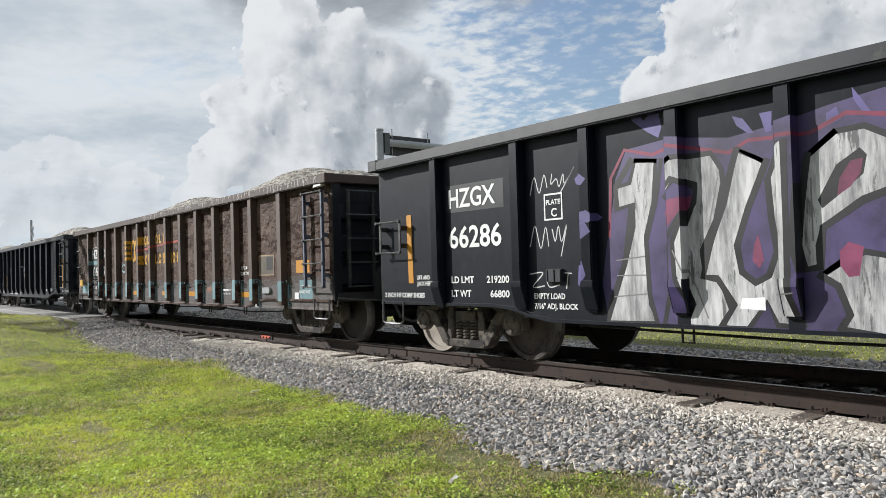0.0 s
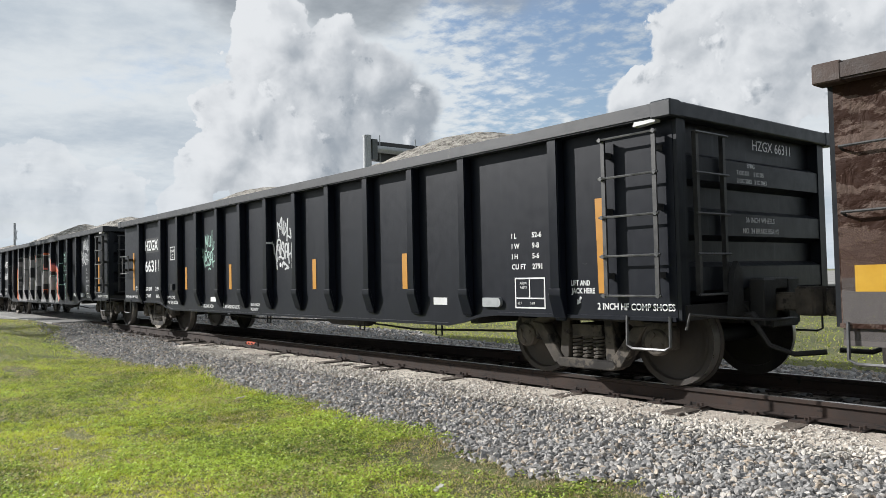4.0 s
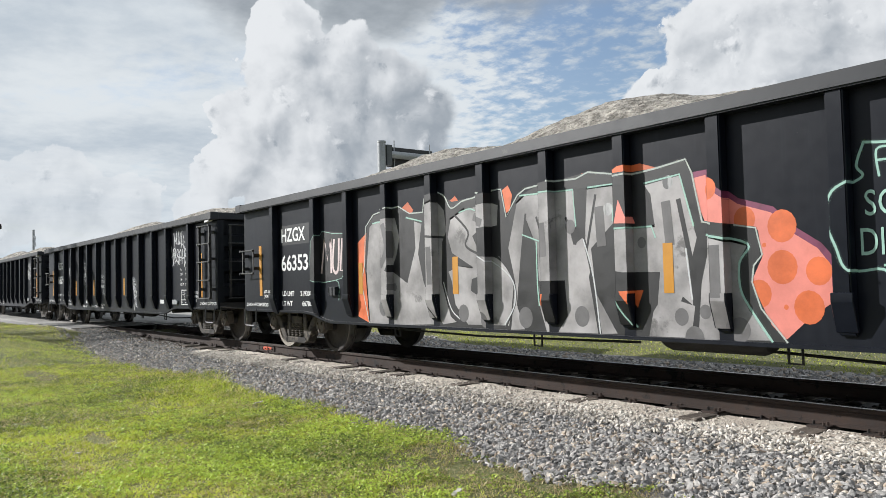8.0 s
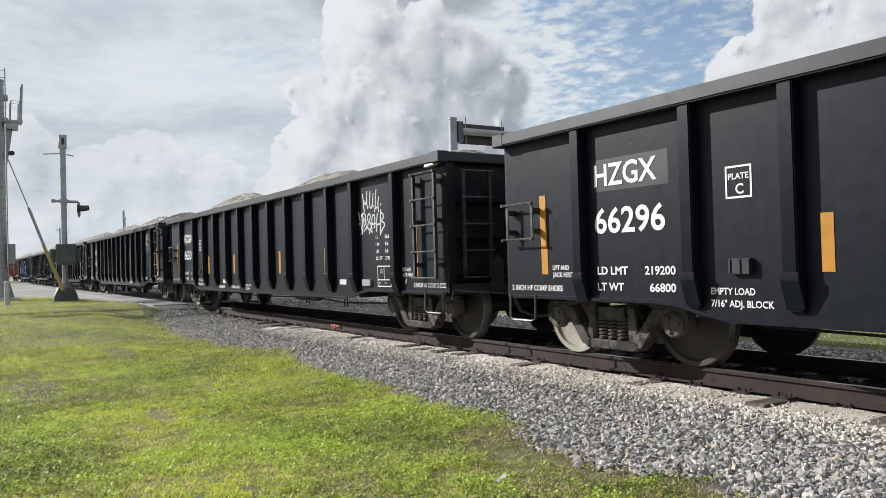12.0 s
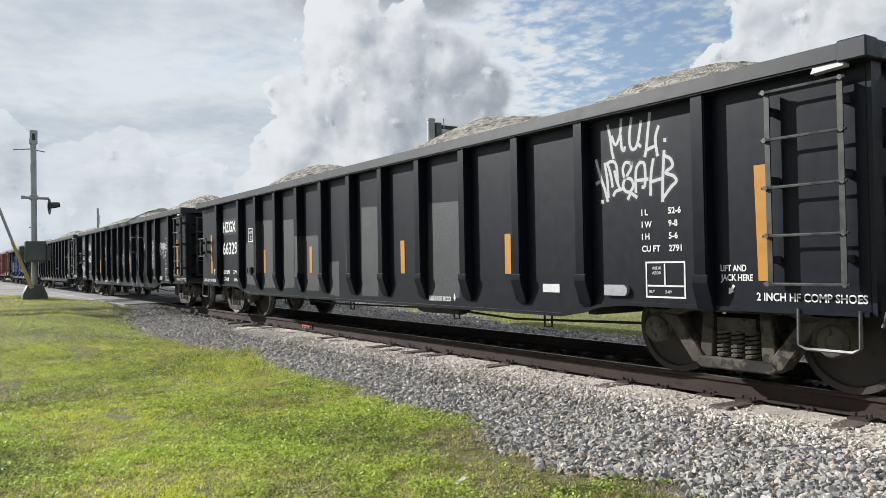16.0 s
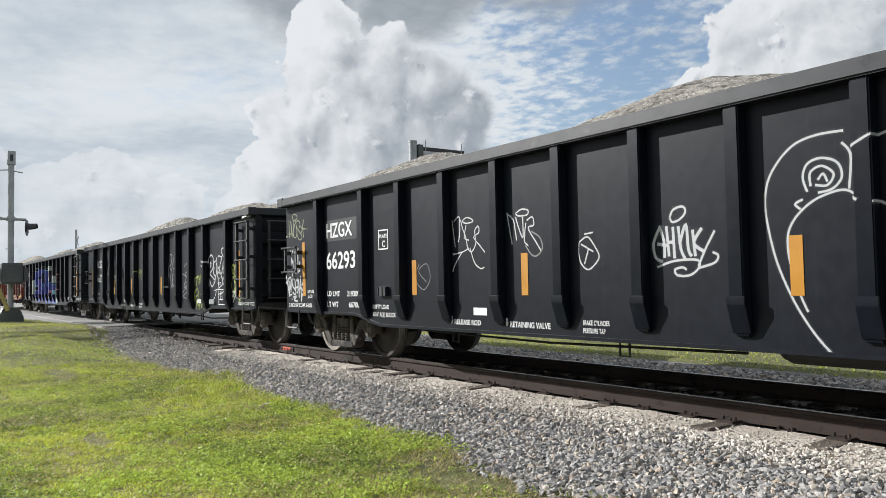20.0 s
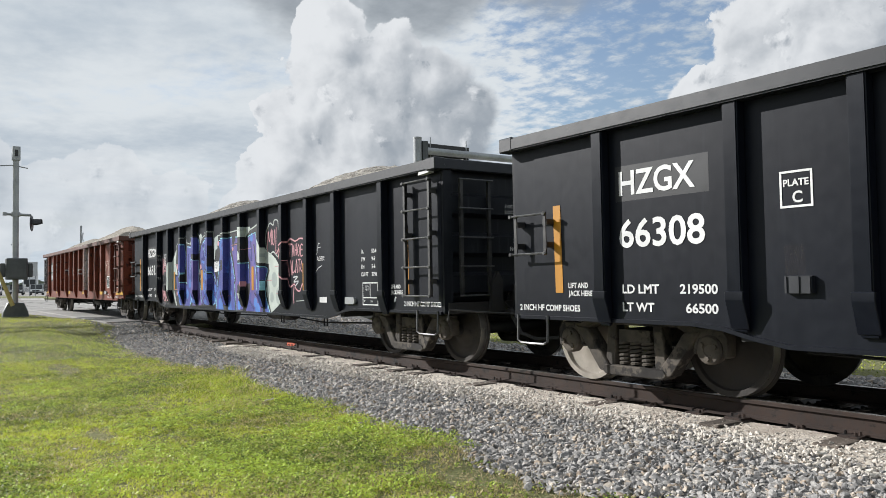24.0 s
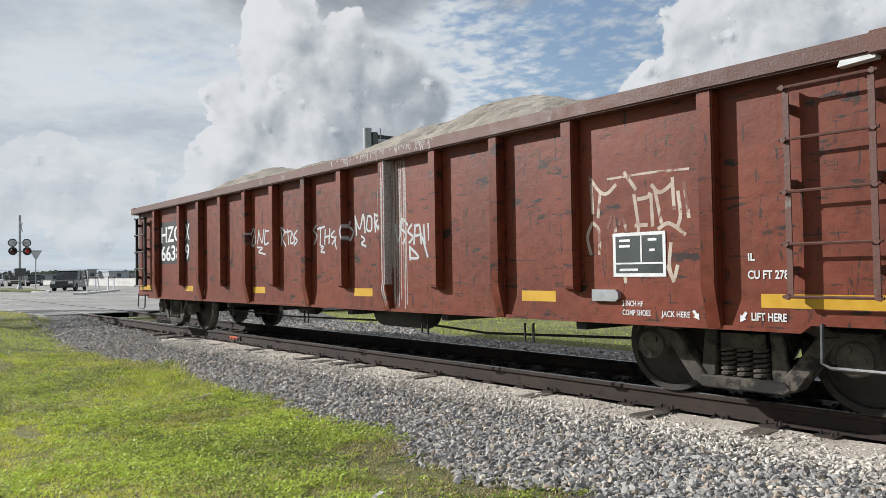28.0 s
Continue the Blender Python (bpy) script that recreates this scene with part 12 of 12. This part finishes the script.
    for cat, label, pn, x, y, turn, h, kind in fleet:
        car = tagged(new("vehicle"), label, cat)
        car.matrix_basis = pose(x, y, ROAD_Z, 0, 0, turn)
        length, w = (4.7, 0.94) if kind != "truck" else (7.0, 1.15)
        a = length / 2
        body_h = h * 0.56
        bm = bmesh.new()
        if kind == "truck":
            prism(bm, [(-a, 0.5), (a - 1.8, 0.5), (a - 1.8, h), (-a, h)], -w, w)
            prism(bm, [(a - 1.7, 0.45), (a, 0.45), (a, 1.5), (a - 0.35, h * 0.72), (a - 1.7, h * 0.74)], -w * 0.95, w * 0.95)
        else:
            prism(bm, [(-a, 0.32), (-a + 0.1, 0.28), (a - 0.1, 0.28), (a, 0.36), (a, body_h * 0.82), (a - 0.12, body_h * 0.94), (a - 1.25, body_h), (-a + 0.05, body_h), (-a, body_h * 0.9)], -w, w)
        part("body", bm, paint[pn], car, "", 0.05)
        if kind != "truck":
            rear = -a + 0.15 if kind == "suv" else -a + 1.9
            bm = bmesh.new()
            prism(bm, [(rear, body_h), (a - 1.25, body_h), (a - 1.85, h - 0.04), (rear + 0.3, h - 0.04)], -w * 0.86, w * 0.86)
            cabin = part("glasshouse", bm, glass, car, "dark tinted windows", 0.04)
            bm = bmesh.new()
            box(bm, rear + 0.25, a - 1.8, -w * 0.84, w * 0.84, h - 0.05, h)
            part("roof", bm, paint[pn], car, "", 0.02)
            bm = bmesh.new()
            for s in (-1, 1):
                for px, qx in ((a - 1.3, a - 1.88), (a - 2.7, a - 2.75), (rear + 0.05, rear + 0.3)):
                    tube(bm, [(px, s * w * 0.88, body_h), (qx, s * w * 0.86, h - 0.03)], 0.05, 5)
            part("pillar", bm, paint[pn], car)
        else:
            bm = bmesh.new()
            box(bm, a - 0.30, a - 0.02, -w * 0.8, w * 0.8, 1.55, h * 0.70)
            part("windscreen", bm, glass, car)
        for s in (-1, 1):
            bm = bmesh.new()
            box(bm, a - 0.06, a + 0.02, min(s * w * 0.55, s * w * 0.92), max(s * w * 0.55, s * w * 0.92), body_h * 0.66, body_h * 0.84)
            part("headlamp", bm, lampm, car, "", 0.01)
        bm = bmesh.new()
        box(bm, a - 0.03, a + 0.03, -w * 0.5, w * 0.5, body_h * 0.62, body_h * 0.84)
        part("grille", bm, MATTE_BLACK, car)
        bm = bmesh.new()
        box(bm, a - 0.10, a + 0.07, -w * 0.96, w * 0.96, 0.34, body_h * 0.52)
        part("bumper", bm, MATTE_BLACK if kind == "suv" else chrome, car, "", 0.03)
        bm = bmesh.new()
        lathe(bm, [(0.20, -0.11), (0.33, -0.11), (0.36, -0.08), (0.36, 0.08), (0.33, 0.11), (0.20, 0.11)], 20)
        tm = to_mesh("tyre", bm, tyre)
        bm = bmesh.new()
        lathe(bm, [(0.21, -0.09), (0.08, -0.105), (0.03, -0.11)], 16)
        rm = to_mesh("rim", bm, chrome)
        for wx in (-a + 0.9, a - 0.9):
            for s in (-1, 1):
                wheel = piece("tyre", tm, car, pose(wx, s * (w - 0.1), 0.36, 0, 0, 0 if s < 0 else 180))
                piece("rim", rm, wheel)


def build_skyline():
    # long concrete parapet beyond the road
    bm = bmesh.new()
    prism(bm, [(-60.0, 21.0), (-60.0, 21.5), (-150.0, 22.0), (-150.0, 21.5)], ROAD_Z - 0.05, 0.6, "z")
    prism(bm, [(-60.0, 34.0), (-60.0, 34.5), (-170.0, 36.0), (-170.0, 35.5)], ROAD_Z - 0.05, 0.75, "z")
    tagged(part("parapet", bm, CONCRETE, None), "long weathered concrete barrier beyond the road", "barrier", kind="structure")
    # chain fence on posts behind it
    fence = tagged(new("fence"), "grey wire fence on thin posts behind the barrier", "fence")
    bm = bmesh.new()
    tube(bm, [(0, 0, 0), (0, 0, 3.0)], 0.06, 5)
    post = to_mesh("fence_post", bm, GALV)
    for k in range(24):
        piece("fence_post", post, fence, pose(-198.0 - 0.4 * k, 18 + 4.5 * k, ROAD_Z))
    for z in (1.2, 2.0, 2.9):
        bm = bmesh.new()
        tube(bm, [(-198.0, 18, z), (-207.2, 121.5, z)], 0.03, 4)
        part("fence_rail", bm, GALV, fence)
    # low industrial buildings along the horizon
    rng = random.Random(8)
    grey = [flat_paint("pale_warehouse", (0.46, 0.48, 0.50), 0.1, 0.8), flat_paint("dun_warehouse", (0.34, 0.35, 0.35), 0.1, 0.8), flat_paint("blue_grey_shed", (0.32, 0.37, 0.42), 0.1, 0.8)]
    dark = flat_paint("dark_window", (0.05, 0.06, 0.07), 0.2, 0.3)
    shapes = [(-400, 75, 26, 2.4), (-410, 108, 22, 2.2), (-380, 98, 9, 3.6), (-430, 150, 40, 2.8), (-420, 28, 30, 2.0), (-410, -5, 24, 2.2), (-395, 90, 4, 4.6), (-390, 128, 10, 2.4), (-440, 200, 40, 3.0), (-430, 60, 16, 2.8)]
    for x, y, w, h in shapes:
        house = tagged(new("warehouse"), "low pale industrial building on the horizon", "building", "buildings on the horizon")
        house.location = (x, y, -0.3)
        bm = bmesh.new()
        box(bm, -8, 8, -w / 2, w / 2, 0, h)
        part("wall", bm, rng.choice(grey), house)
        bm = bmesh.new()
        box(bm, -8.3, 8.3, -w / 2 - 0.3, w / 2 + 0.3, h, h + 0.5)
        part("roof", bm, rng.choice(grey), house)
        bm = bmesh.new()
        box(bm, -0.1, 0.1, -0.9, 0.9, -0.8, 0.8)
        wm = to_mesh("window", bm, dark)
        n = max(1, int(w / 5))
        for k in range(n):
            piece("window", wm, house, pose(8.05, -w / 2 + w * (k + 0.5) / n, h * 0.55))
    # distant tree line
    crowns = shader("distant_foliage", (0.035, 0.05, 0.028), (0.08, 0.10, 0.06), 0.9, 0.0, 0.6, 0.1, 0.3, 4)
    verts, faces = [], []
    v, f = stone_base()
    n = 1500
    for k in range(n):
        y = rng.uniform(-250, 500)
        s = rng.uniform(1.2, 3.0)
        c = (-620 + rng.uniform(-25, 25), y, rng.uniform(0, 3.6) + 1.2 * noise.noise((y * 0.03, 0, 0)))
        o = len(verts)
        verts += [(c[0] + s * q[0] * rng.uniform(0.7, 1.3), c[1] + s * 1.5 * q[1] * rng.uniform(0.7, 1.3), c[2] + s * q[2] * rng.uniform(0.6, 1.1)) for q in v]
        faces += [tuple(int(i) + o for i in t) for t in f]
    tagged(new("distant_trees", quick("distant_trees", verts, faces, crowns)), "low hazy tree line on the horizon", "trees", kind="stuff")
    # slim poles far along the line
    for x, y, h in ((-150.0, 9.0, 9.0),):
        bm = bmesh.new()
        tube(bm, [(0, 0, 0), (0, 0, h)], [0.14, 0.09], 8)
        pole = tagged(new("utility_pole"), "slim grey utility pole in the distance", "pole")
        pole.location = (x, y, -0.1)
        part("shaft", bm, GREYBOX, pole)
        bm = bmesh.new()
        box(bm, -0.06, 0.06, -0.6, 0.6, h - 0.5, h - 0.35)
        part("crossarm", bm, GREYBOX, pole)


# ---- putting it together ----
build_ground()
build_bed()
build_road()
kit = build_kit()
TRAIN = []
for i, (style, number, brake_end) in enumerate(CARS):
    car, sets = build_car(kit, i, style, number, brake_end, 20 + i)
    markings(car, i, style, number)
    graffiti(car, i)
    if i == 5:
        p = Sprayer()
        scrawl(p, WHITE, 0.05, 5.32, 6.25, 1.62, 2.36)
        p.finish("white_tag", car, "white sprayed tag")
    TRAIN.append((car, sets))
build_signals()
build_traffic()
build_skyline()
build_track()
build_stones()
build_grass()
build_litter()


def rolled_at(t):
    for (a, sa), (b, sb) in zip(ROLLED, ROLLED[1:]):
        if t <= b:
            return sa + (sb - sa) * (t - a) / (b - a)
    return ROLLED[-1][1]


def motions():
    """The train rolls past at a steady pace; every wheelset turns with it."""
    for i, (car, sets) in enumerate(TRAIN):
        walk(car, [(t, pose(car_base(i, s), 0.75, 0)) for t, s in ROLLED])
        for x, ws in zip(WHEEL_X, sets):
            walk(ws, [(k / 10, pose(x, 0, R_WHEEL, 0, math.degrees(rolled_at(k / 10) / R_WHEEL) + 40 * i + 25 * x, 0)) for k in range(281)])


motions()
